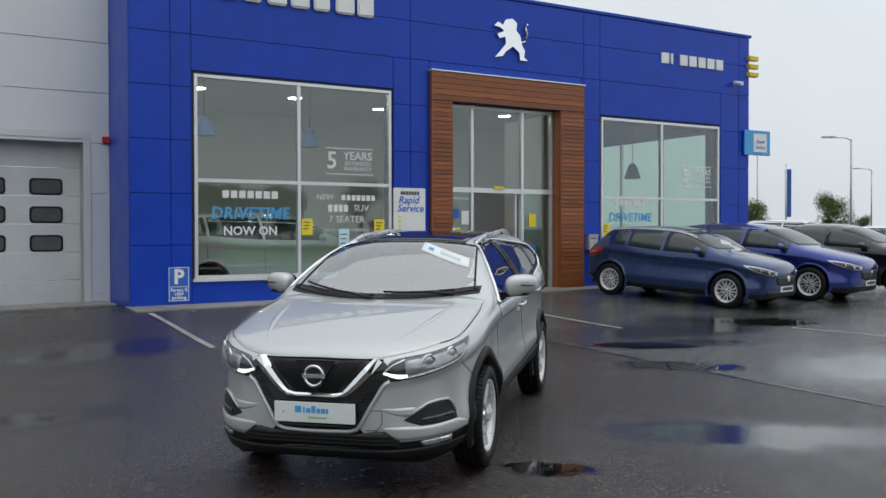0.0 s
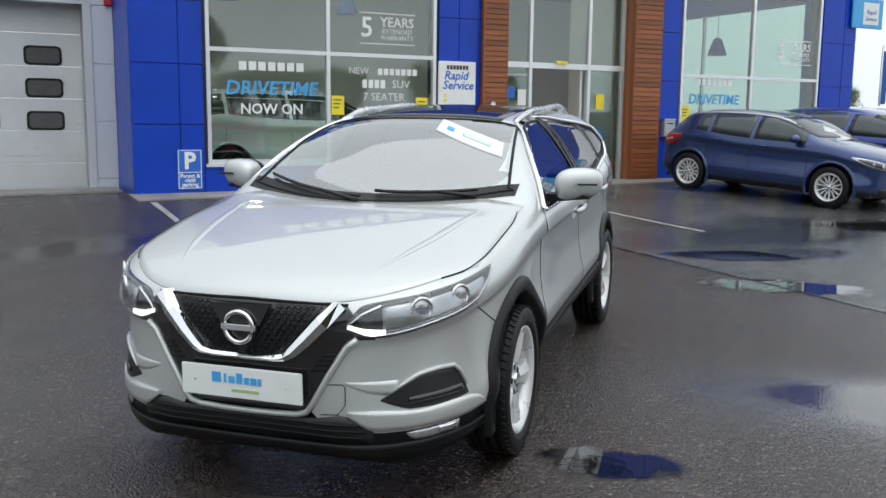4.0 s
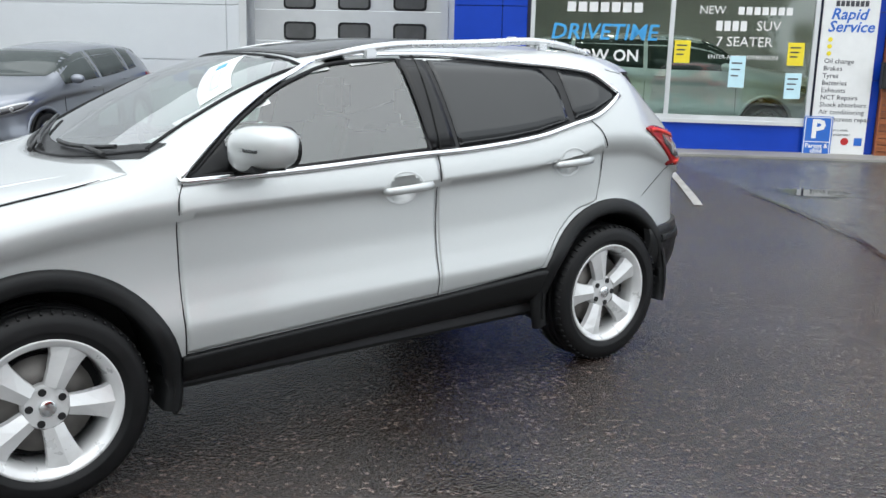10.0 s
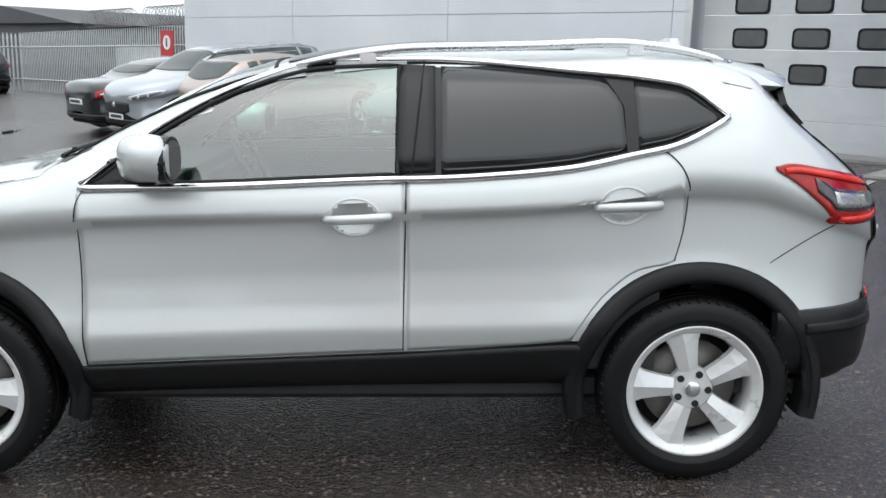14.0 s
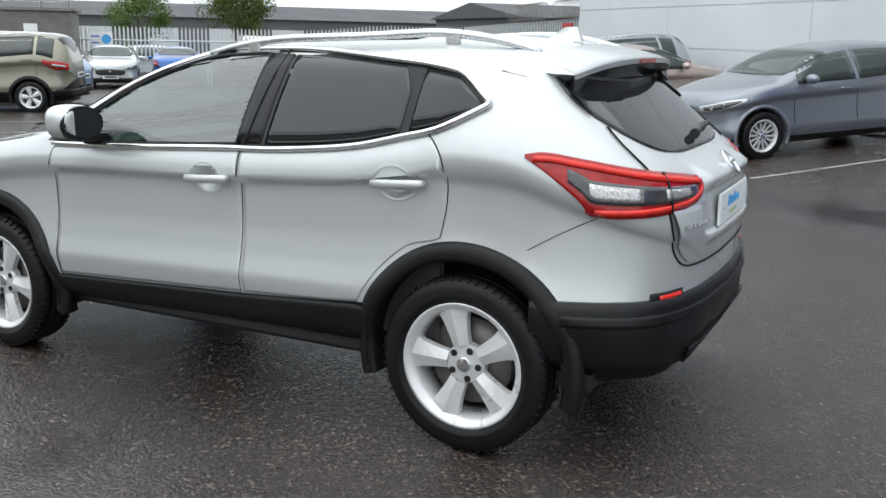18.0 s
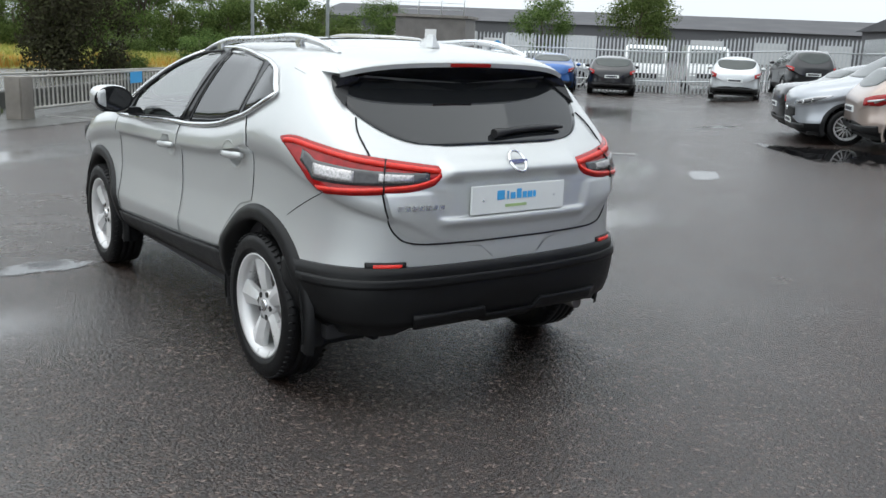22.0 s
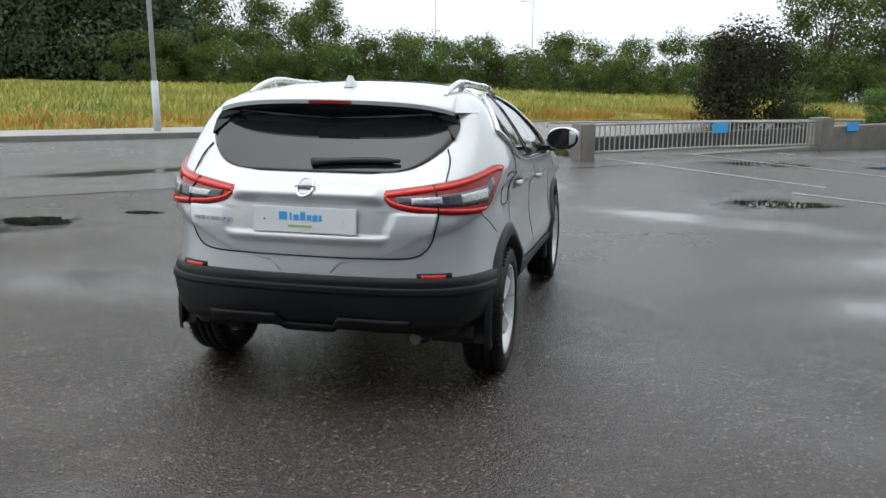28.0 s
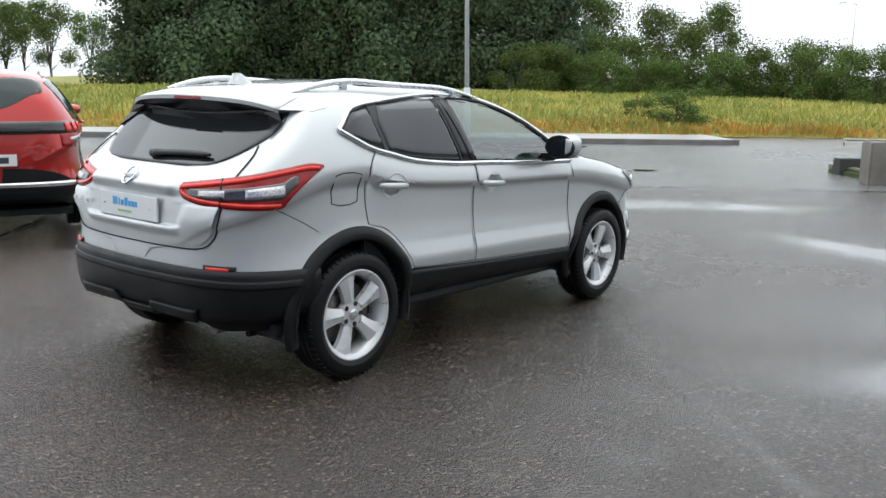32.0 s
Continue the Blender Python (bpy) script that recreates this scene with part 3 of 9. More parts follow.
def line(pts):
    """Straight-line function through points sorted by their first number."""
    def f(a):
        if a <= pts[0][0]:
            return pts[0][1]
        for (a0, b0), (a1, b1) in zip(pts, pts[1:]):
            if a <= a1:
                return b0 + (b1 - b0) * (a - a0) / max(1e-9, a1 - a0)
        return pts[-1][1]
    return f


def dense(pts, k=6):
    """More points between the given ones, along a smooth run."""
    out = []
    for i in range(len(pts) - 1):
        p0, p1, p2, p3 = pts[max(0, i - 1)], pts[i], pts[i + 1], pts[min(len(pts) - 1, i + 2)]
        for j in range(k):
            t = j / k
            out.append(tuple(0.5 * (2 * b2 + (c - a) * t + (2 * a - 5 * b2 + 4 * c - d) * t * t + (3 * b2 - a - 3 * c + d) * t ** 3) for a, b2, c, d in zip(p0, p1, p2, p3)))
    return out + [tuple(pts[-1])]


def curve(pts):
    return lambda a: smoothpath(pts, a)


def patch(a0, a1, lo, hi, put, na=24, nb=8, rim=0.012, cuts=()):
    """A panel on the skin between two lines lo(a) and hi(a), with an edge that turns in."""
    bm = bmesh.new()
    aa = sorted(set([a0 + (a1 - a0) * i / na for i in range(na + 1)] + [c for c in cuts if a0 < c < a1]))
    g = []
    for a in aa:
        l, h = lo(a), hi(a)
        g.append([bm.verts.new(put(a, l + (h - l) * j / nb, 0)) for j in range(nb + 1)])
    for i in range(len(aa) - 1):
        for j in range(nb):
            try:
                f = bm.faces.new((g[i][j], g[i + 1][j], g[i + 1][j + 1], g[i][j + 1]))
                f.smooth = True
            except ValueError:
                pass
    if rim:
        loop = [(0, j) for j in range(nb + 1)] + [(i, nb) for i in range(1, len(aa))] + [(len(aa) - 1, j) for j in range(nb - 1, -1, -1)] + [(i, 0) for i in range(len(aa) - 2, 0, -1)]
        low = []
        for i, j in loop:
            a = aa[i]
            l, h = lo(a), hi(a)
            low.append(bm.verts.new(put(a, l + (h - l) * j / nb, -rim)))
        n = len(loop)
        for k in range(n):
            i, j = loop[k]
            i2, j2 = loop[(k + 1) % n]
            try:
                bm.faces.new((g[i][j], g[i2][j2], low[(k + 1) % n], low[k]))
            except ValueError:
                pass
    bmesh.ops.remove_doubles(bm, verts=bm.verts[:], dist=0.0004)
    bmesh.ops.recalc_face_normals(bm, faces=bm.faces[:])
    return bm


def lathe(prof, n=48, axis="x"):
    """Turned shape about the x axis: prof holds (x, radius)."""
    bm = bmesh.new()
    rings = []
    for x, r in prof:
        rings.append([bm.verts.new((x, r * math.cos(2 * math.pi * i / n), r * math.sin(2 * math.pi * i / n))) for i in range(n)])
    for a, b2 in zip(rings, rings[1:]):
        for i in range(n):
            f = bm.faces.new((a[i], a[(i + 1) % n], b2[(i + 1) % n], b2[i]))
            f.smooth = True
    bmesh.ops.recalc_face_normals(bm, faces=bm.faces[:])
    return bm


M_TYRE = simple("wet_tyre_rubber", (0.0065, 0.0065, 0.007), 0.48, 0, 0.25, 15, 0.3, 300, spec=0.22)
M_ALLOY = simple("silver_alloy_wheel", (0.64, 0.64, 0.64), 0.3, 0.3, 0.06, 8, coat=0.5)
M_ALLOYDARK = simple("dark_alloy_wheel", (0.10, 0.10, 0.11), 0.3, 0.6, 0.1, 8, coat=0.5)
M_DISC = simple("brake_disc", (0.16, 0.15, 0.14), 0.5, 0.6, 0.2, 15)
M_CHROME = simple("chrome", (0.80, 0.81, 0.82), 0.09, 1.0, 0.03, 6)
M_SATIN = simple("satin_silver_trim", (0.66, 0.67, 0.68), 0.28, 0.85, 0.04, 6)
M_CARGLASS = glass("car_glass_green", (0.50, 0.68, 0.60), 0.0, 1.7)
M_SCREEN = glass("windscreen_glass", (0.55, 0.66, 0.60), 0.01, 2.4)
M_PRIVACY = simple("privacy_glass", (0.012, 0.013, 0.014), 0.03, 0, 0.1, 3, spec=0.5)
M_DARKGLASS = simple("dark_car_window", (0.040, 0.050, 0.048), 0.04, 0, 0.15, 2, spec=0.5)
M_GLOSSBLACK = simple("gloss_black_trim", (0.01, 0.01, 0.011), 0.08, 0, 0.1, 5, coat=0.5)
M_PILLAR = simple("satin_black_pillar", (0.008, 0.008, 0.009), 0.34, 0, 0.1, 5, spec=0.3)
M_CLAD = simple("black_textured_cladding", (0.0075, 0.0078, 0.0083), 0.40, 0, 0.18, 9, 0.25, 500, spec=0.26)
M_LENS = glass("clear_lamp_lens", (0.90, 0.91, 0.92), 0.0, 1.32)
M_LAMPIN = simple("lamp_reflector", (0.40, 0.41, 0.42), 0.22, 0.8, 0.2, 12)
M_REDLENS = simple("red_lamp_lens", (0.30, 0.006, 0.006), 0.12, 0, 0.25, 30, coat=0.25, spec=0.35)
M_REDBRIGHT = simple("bright_red_light_bar", (0.66, 0.028, 0.018), 0.2, 0, 0.15, 30, coat=0.2, spec=0.35)
M_SMOKE = simple("smoked_lamp_lens", (0.045, 0.045, 0.048), 0.12, 0.1, 0.3, 30, coat=0.4)
M_CLEARLAMP = simple("silvered_lamp_inset", (0.42, 0.43, 0.44), 0.22, 0.6, 0.2, 40, coat=0.6)
M_TAILIN = simple("silvered_tail_lamp_cell", (0.40, 0.39, 0.39), 0.2, 0.6, 0.45, 90, coat=0.3)
M_DRL = lamp_mat("daytime_running_light", (1.0, 0.98, 0.93), 0.9)
M_PLATE = simple("white_plate", (0.74, 0.76, 0.75), 0.35, 0, 0.03, 5)
M_FABRIC = simple("dark_seat_fabric", (0.022, 0.022, 0.024), 0.85, 0, 0.25, 30, 0.3, 300)
M_DASH = simple("dashboard_plastic", (0.03, 0.03, 0.032), 0.55, 0, 0.2, 12)
M_LINER = simple("wheel_arch_liner", (0.006, 0.006, 0.006), 0.9, 0, 0.2, 12)
M_PALEINK = simple("pale_grey_print", (0.58, 0.66, 0.66), 0.5, 0, 0.05, 5)
M_STICKER = simple("white_vinyl_sticker", (0.78, 0.80, 0.80), 0.45, 0, 0.03, 5)


def build_wheel(R=0.345, r=0.222, w=0.215, spokes=5, style="wide", alloy=None):
    """Wheel about the x axis, outer face at +x; returns its parts as name, mesh, material."""
    alloy = alloy or M_ALLOY
    h = w / 2
    tyre = lathe([(-h * 0.75, r * 1.0), (-h * 0.98, r * 1.12), (-h, R * 0.86), (-h * 0.9, R * 0.955), (-h * 0.72, R * 0.992), (-h * 0.45, R), (-h * 0.42, R * 0.977), (-h * 0.36, R * 0.977), (-h * 0.33, R),
                  (-0.006, R), (-0.004, R * 0.977), (0.004, R * 0.977), (0.006, R), (h * 0.33, R), (h * 0.36, R * 0.977), (h * 0.42, R * 0.977), (h * 0.45, R), (h * 0.72, R * 0.992), (h * 0.9, R * 0.955), (h, R * 0.87), (h * 0.985, R * 0.8), (h * 0.99, R * 0.79), (h * 0.97, r * 1.13), (h * 0.86, r * 1.03), (h * 0.7, r * 0.985)], 64)
    # sipes on the shoulders
    for i in range(60):
        a = 2 * math.pi * i / 60
        for s in (-1, 1):
            t = box(-0.014, 0.014, -0.0035, 0.0035, -0.004, 0.003)
            bmesh.ops.transform(t, matrix=pose(0, 0, 0, math.degrees(a), 0, 0) @ Matrix.Translation((s * h * 0.8, 0, R * 0.985)) @ pose(0, 0, 0, 0, 12 * s, 0), verts=t.verts[:])
            merge(tyre, t)
    rim = lathe([(-h * 0.7, r * 0.98), (-h * 0.6, r * 0.86), (h * 0.5, r * 0.88), (h * 0.72, r * 0.92), (h * 0.78, r * 0.955), (h * 0.86, r * 1.0), (h * 0.9, r * 1.04), (h * 0.8, r * 1.05), (h * 0.66, r * 1.0)], 56)
    face = bmesh.new()
    xo = h * 0.62
    for i in range(spokes):
        a = 360 * i / spokes
        t = bmesh.new()
        if style == "wide":
            # a broad spoke that flares to the rim, with a folded middle
            out = [(0.034, 0.30), (0.040, 0.5), (0.052, 0.75), (0.074, 0.955)]
            cols = []
            for k, (hw2, q) in enumerate(out):
                z = q * r
                xx = xo - 0.020 * (1 - q) + 0.006 * math.sin(q * 3)
                cols.append([t.verts.new((xx - 0.028, -hw2 * 1.04, z)), t.verts.new((xx - 0.003, -hw2, z)), t.verts.new((xx + 0.012, -hw2 * 0.15 + 0.006, z)), t.verts.new((xx - 0.003, hw2, z)), t.verts.new((xx - 0.028, hw2 * 1.04, z))])
            for c0, c1 in zip(cols, cols[1:]):
                for j in range(4):
                    t.faces.new((c0[j], c0[j + 1], c1[j + 1], c1[j]))
        else:
            for s in (-1, 1):
                w0, w1 = 0.010, 0.013
                cols = []
                for q, y in ((0.28, 0.012 * s), (0.95, 0.042 * s)):
                    z = q * r
                    xx = xo - 0.018 * (1 - q)
                    cols.append([t.verts.new((xx - 0.022, y - w1, z)), t.verts.new((xx, y - w0, z)), t.verts.new((xx, y + w0, z)), t.verts.new((xx - 0.022, y + w1, z))])
                for j in range(3):
                    t.faces.new((cols[0][j], cols[0][j + 1], cols[1][j + 1], cols[1][j]))
        bmesh.ops.recalc_face_normals(t, faces=t.faces[:])
        bmesh.ops.transform(t, matrix=pose(0, 0, 0, a, 0, 0), verts=t.verts[:])
        merge(face, t)
    hub = lathe([(xo - 0.05, r * 0.34), (xo - 0.022, r * 0.34), (xo - 0.008, r * 0.31), (xo - 0.006, r * 0.16), (xo - 0.006, 0.0005)], 32)
    merge(face, hub)
    bolts = []
    for i in range(5):
        a = 2 * math.pi * (i + 0.5) / 5
        bolts.append(cyl((xo - 0.012, 0.245 * r * math.sin(a), 0.245 * r * math.cos(a)), (xo - 0.003, 0.245 * r * math.sin(a), 0.245 * r * math.cos(a)), 0.0135, n=10))
    cap = lathe([(xo - 0.008, 0.030), (xo + 0.004, 0.029), (xo + 0.006, 0.026), (xo + 0.005, 0.0005)], 24)
    disc = lathe([(-0.02, 0.06), (-0.02, r * 0.72), (0.005, r * 0.72), (0.005, 0.06)], 36)
    back = lathe([(-h * 0.5, 0.02), (-h * 0.5, r * 0.97)], 36)
    return [("tyre", tyre, M_TYRE, "wet black rubber tyre"), ("rim", rim, alloy, ""), ("spokes", face, alloy, "alloy wheel face"), *[("wheel_bolt", bt, M_BLACK, "") for bt in bolts], ("hub_cap", cap, M_CHROME, ""), ("brake_disc", disc, M_DISC, ""), ("dust_shield", back, M_LINER, "")]


def fit_wheels(parent, x, ys, R, r, w=0.215, style="wide", alloy=None, shared=None):
    """Four wheels under a car; alike ones share their meshes."""
    kit = shared if shared is not None else {}
    if "data" not in kit:
        kit["data"] = []
        for nm, bm, mt, lb in build_wheel(R, r, w, 5 if style == "wide" else 7, style, alloy):
            me = bpy.data.meshes.new(nm)
            bm.to_mesh(me)
            bm.free()
            me.materials.append(mt)
            for p in me.polygons:
                p.use_smooth = nm in ("tyre", "rim", "hub_cap", "brake_disc")
            kit["data"].append((nm, me, lb))
    spin = 11
    for sx in (1, -1):
        for y in ys:
            e = new("wheel")
            e.parent = parent
            spin += 37
            e.matrix_basis = Matrix.Translation((sx * x, y, R)) @ (pose(0, 0, 0, spin, 0, 0) if sx > 0 else pose(0, 0, 0, spin, 0, 180))
            for nm, me, lb in kit["data"]:
                o = new(nm, me)
                o.parent = e
                if lb:
                    tagged(o, lb)
    return kit

# ---- showroom ----
ZB = 0.30


def wood_material():
    m, nt, b = mat_base("oiled_cedar_boards")
    pos = obj_pos(nt)
    mp = nt.nodes.new("ShaderNodeMapping")
    mp.inputs["Scale"].default_value = (1.5, 12, 22)
    nt.links.new(pos, mp.inputs["Vector"])
    n1 = noise_node(nt, 3.0, 6, 0.6, mp.outputs[0])
    info = nt.nodes.new("ShaderNodeObjectInfo")
    c = ramp(nt, n1.outputs["Fac"], [(0.25, (0.16, 0.045, 0.014)), (0.6, (0.30, 0.095, 0.030)), (0.85, (0.38, 0.14, 0.05))])
    hsv = nt.nodes.new("ShaderNodeHueSaturation")
    nt.links.new(c, hsv.inputs["Color"])
    nt.links.new(maprange(nt, info.outputs["Random"], 0, 1, 0.72, 1.2), hsv.inputs["Value"])
    nt.links.new(hsv.outputs["Color"], b.inputs["Base Color"])
    b.inputs["Roughness"].default_value = 0.45
    bump(nt, b, n1.outputs["Fac"], 0.3, 0.004)
    return m


M_WOOD = wood_material()
M_DARKIN = simple("dark_cladding_rail", (0.02, 0.025, 0.06), 0.6, 0, 0.1, 3)
M_TILE = simple("showroom_floor_tile", (0.34, 0.33, 0.31), 0.15, 0, 0.06, 2)
M_PLASTER = simple("white_plaster", (0.62, 0.62, 0.60), 0.7, 0, 0.04, 2)
M_CEIL = simple("grey_ceiling", (0.40, 0.41, 0.42), 0.8, 0, 0.05, 2)
M_CARDYELLOW = simple("yellow_notice", (0.85, 0.68, 0.03), 0.5, 0, 0.05, 8)
M_CARDBLUE = simple("pale_blue_notice", (0.55, 0.78, 0.85), 0.5, 0, 0.05, 8)
M_INK = simple("dark_grey_print", (0.05, 0.05, 0.06), 0.6, 0, 0.1, 8)
M_SHADE = simple("deep_blue_lampshade", (0.02, 0.10, 0.35), 0.6, 0, 0.1, 8)
M_CEILLIGHT = lamp_mat("ceiling_light_disc", (1.0, 0.95, 0.85), 34.0)
M_ALARM = simple("red_alarm_box", (0.45, 0.02, 0.02), 0.4, 0, 0.1, 8)
M_FLOOR_CONC = simple("concrete_apron", (0.26, 0.25, 0.23), 0.55, 0, 0.2, 1.2, 0.4, 150, dirt=0.2, use_world=True)


def wall_with_holes(u0, u1, z0, z1, y0, y1, holes):
    """Slab in the front's frame, with rectangular holes that go through."""
    us = sorted({u0, u1, *[h[0] for h in holes], *[h[1] for h in holes]})
    zs = sorted({z0, z1, *[h[2] for h in holes], *[h[3] for h in holes]})
    bm = bmesh.new()
    for a, b2 in zip(us, us[1:]):
        for c, d in zip(zs, zs[1:]):
            mu, mz = (a + b2) / 2, (c + d) / 2
            if not any(h[0] < mu < h[1] and h[2] < mz < h[3] for h in holes):
                add_box(bm, a, b2, y0, y1, c, d)
    return bm


WIN1 = (0.55, 4.35, 0.80, 4.32)
DOORO = (5.66, 8.42, ZB, 4.22)
WIN2 = (9.62, 13.36, 0.80, 4.16)
front = structure("wall_front", wall_with_holes(-0.51, 14.40, ZB - 0.2, 6.42, 0.02, 0.30, [WIN1, DOORO, WIN2]), M_DARKIN, "blue clad showroom front wall with large windows", "wall", FR)
structure("wall_return", box(-0.53, -0.33, 0.02, 1.62, ZB - 0.2, 6.42), M_BLUE, "blue clad return wall", "wall", FR)
sw = bmesh.new()
add_box(sw, 14.20, 14.42, 0.30, 1.2, ZB - 0.2, 6.42)
add_box(sw, 14.20, 14.42, 6.2, 12.0, ZB - 0.2, 6.42)
add_box(sw, 14.20, 14.42, 1.2, 6.2, ZB - 0.2, 0.8)
add_box(sw, 14.20, 14.42, 1.2, 6.2, 4.16, 6.42)
structure("wall_side", sw, M_BLUE, "blue clad side wall", "wall", FR)
structure("parapet_capping", box(-0.58, 14.48, -0.05, 0.36, 6.43, 6.50, 0.01), M_BLUE, "blue metal parapet capping", "trim", FR)
structure("roof_deck", box(-0.3, 14.2, 0.32, 12.0, 6.0, 6.2), M_CEIL, "flat showroom roof", "roof", FR)

# cladding panels in a grid, cut round the openings
rows_z = [ZB - 0.05, 1.38, 2.26, 3.17, 4.08, 4.98, 5.72, 6.42]
cols_u = [-0.53, 0.15, 0.50, 4.78, 9.12, 9.58, 14.05, 14.42]


def panel(u0, u1, z0, z1):
    part("panel", box(u0 + 0.004, u1 - 0.004, -0.022, 0.018, z0 + 0.004, z1 - 0.004, 0.006), M_BLUE, front)


hol = [(WIN1[0] - 0.05, WIN1[1] + 0.05, WIN1[2] - 0.03, WIN1[3] + 0.05), (5.2, 9.05, 0, 4.78), (WIN2[0] - 0.04, WIN2[1] + 0.05, WIN2[2] - 0.03, WIN2[3] + 0.05)]
for ua, ub in zip(cols_u, cols_u[1:]):
    for za, zb in zip(rows_z, rows_z[1:]):
        hs = [h for h in hol if h[0] < ub and h[1] > ua and h[2] < zb and h[3] > za]
        if not hs:
            panel(ua, ub, za, zb)
            continue
        h = hs[0]
        if len(hs) > 1:
            us = [ua] + [q for hh in sorted(hs) for q in (max(hh[0], ua), min(hh[1], ub))] + [ub]
            for k in range(0, len(us), 2):
                if us[k + 1] - us[k] > 0.04:
                    panel(us[k], us[k + 1], za, zb)
            for hh in hs:
                if hh[3] < zb - 0.04:
                    panel(max(hh[0], ua), min(hh[1], ub), hh[3], zb)
            continue
        if h[0] - ua > 0.04:
            panel(ua, h[0], za, zb)
        if ub - h[1] > 0.04:
            panel(h[1], ub, za, zb)
        m0, m1 = max(ua, h[0]), min(ub, h[1])
        if h[2] - za > 0.04:
            panel(m0, m1, za, h[2])
        if zb - h[3] > 0.04:
            panel(m0, m1, h[3], zb)


def shop_window(name, u0, u1, z0, z1, mulls, trans, label):
    w = root(name, FR, label, "window", kind="structure")
    fr = bmesh.new()
    t = 0.055
    add_box(fr, u0, u1, -0.035, 0.06, z0, z0 + t)
    add_box(fr, u0, u1, -0.035, 0.06, z1 - t, z1)
    add_box(fr, u0, u0 + t, -0.033, 0.058, z0 + t, z1 - t)
    add_box(fr, u1 - t, u1, -0.033, 0.058, z0 + t, z1 - t)
    part("window_frame", fr, M_ALU, w, "pale anodised window frame")
    for m in mulls:
        part("mullion", box(m - 0.03, m + 0.03, -0.03, 0.055, z0 + t, z1 - t), M_ALU, w)
    edges = [u0 + t] + [e for m in mulls for e in (m - 0.03, m + 0.03)] + [u1 - t]
    for k in range(0, len(edges), 2):
        part("transom", box(edges[k], edges[k + 1], -0.028, 0.05, trans - 0.03, trans + 0.03), M_ALU, w)
        for za, zb in ((z0 + t, trans - 0.03), (trans + 0.03, z1 - t)):
            p = part("pane", box(edges[k], edges[k + 1], 0.008, 0.020, za, zb), M_SHOPGLASS, w)
            p.visible_shadow = False
    part("window_sill", box(u0 - 0.04, u1 + 0.04, -0.07, -0.02, z0 - 0.05, z0), M_ALU, w)
    return w


w1 = shop_window("window_1", *WIN1, [2.46], 2.50, "tall four-pane shop window with vinyl lettering")
wside = root("window_3", FR, "tall side window of the showroom", "window", kind="structure")
for ya in (1.2, 2.85, 4.5):
    part("mullion", box(14.26, 14.34, ya - 0.03, ya + 0.03, 0.8, 4.16), M_ALU, wside)
    sp_ = part("pane", box(14.29, 14.302, ya + 0.03, ya + 1.62, 0.8, 4.16), M_SHOPGLASS, wside)
    sp_.visible_shadow = False
w2 = shop_window("window_2", *WIN2, [11.46], 2.38, "tall four-pane shop window with notices")


def block_word(parent, u, z, w, h, n, material, y=-0.002, name="name_stroke"):
    """A name as a row of plain strokes."""
    step = w / n
    for i in range(n):
        part(name, box(u - w / 2 + step * (i + 0.12), u - w / 2 + step * (i + 0.88), y - 0.002, y + 0.002, z - h / 2, z + h / 2), material, parent)


def vinyl(w, u, scale=1.0):
    block_word(w, u, 2.27, 1.05 * scale, 0.13, 7, M_WHITE)
    words("DRIVETIME", 0.30 * scale, M_CYAN, w, u, -0.004, 1.93, 0.002, 0.15, 0.004)
    words("NOW ON", 0.22 * scale, M_WHITE, w, u, -0.004, 1.62, 0.002, 0, 0.004)


vinyl(w1, 1.55)
words("NEW", 0.15, M_WHITE, w1, 2.98, -0.004, 2.25, 0.002)
block_word(w1, 3.66, 2.25, 0.72, 0.10, 7, M_WHITE)
words("SUV", 0.18, M_WHITE, w1, 3.72, -0.004, 2.05, 0.002)
block_word(w1, 3.24, 2.05, 0.42, 0.13, 4, M_WHITE)
words("7 SEATER", 0.18, M_WHITE, w1, 3.42, -0.004, 1.84, 0.002)
words("ENTER A NEW DIMENSION", 0.075, M_WHITE, w1, 3.42, -0.004, 1.64, 0.001)
for w, u in ((w1, 3.45), (w2, 12.6)):
    words("5", 0.44, M_WHITE, w, u - 0.33, -0.004, 2.93, 0.002, 0, 0.006)
    words("YEARS", 0.21, M_WHITE, w, u + 0.20, -0.004, 3.03, 0.002, 0, 0.003)
    words("EXTENDED", 0.105, M_WHITE, w, u + 0.20, -0.004, 2.89, 0.002)
    words("WARRANTY", 0.105, M_WHITE, w, u + 0.20, -0.004, 2.79, 0.002)
    for z in (3.17, 2.69):
        part("vinyl_rule", box(u - 0.45, u + 0.52, -0.004, 0.0, z - 0.008, z + 0.008), M_WHITE, w)
vinyl(w2, 10.5, 0.9)
for w, u, z, mt, hh in ((w1, 2.62, 1.70, M_CARDYELLOW, 0.30), (w1, 4.10, 1.70, M_CARDYELLOW, 0.30), (w1, 3.36, 1.45, M_CARDBLUE, 0.42), (w1, 4.10, 1.28, M_CARDBLUE, 0.34), (w2, 9.78, 1.65, M_CARDYELLOW, 0.30), (w2, 11.25, 1.60, M_CARDYELLOW, 0.30), (w2, 12.95, 1.60, M_CARDYELLOW, 0.30)):
    c = part("notice_card", box(u - 0.105, u + 0.105, -0.006, 0.004, z - hh / 2, z + hh / 2), mt, w)
    for i in range(3):
        part("print_bar", box(u - 0.075, u + 0.06 - 0.02 * i, -0.009, -0.006, z + hh * 0.25 - i * hh * 0.2, z + hh * 0.25 - i * hh * 0.2 + 0.018), M_INK, c)

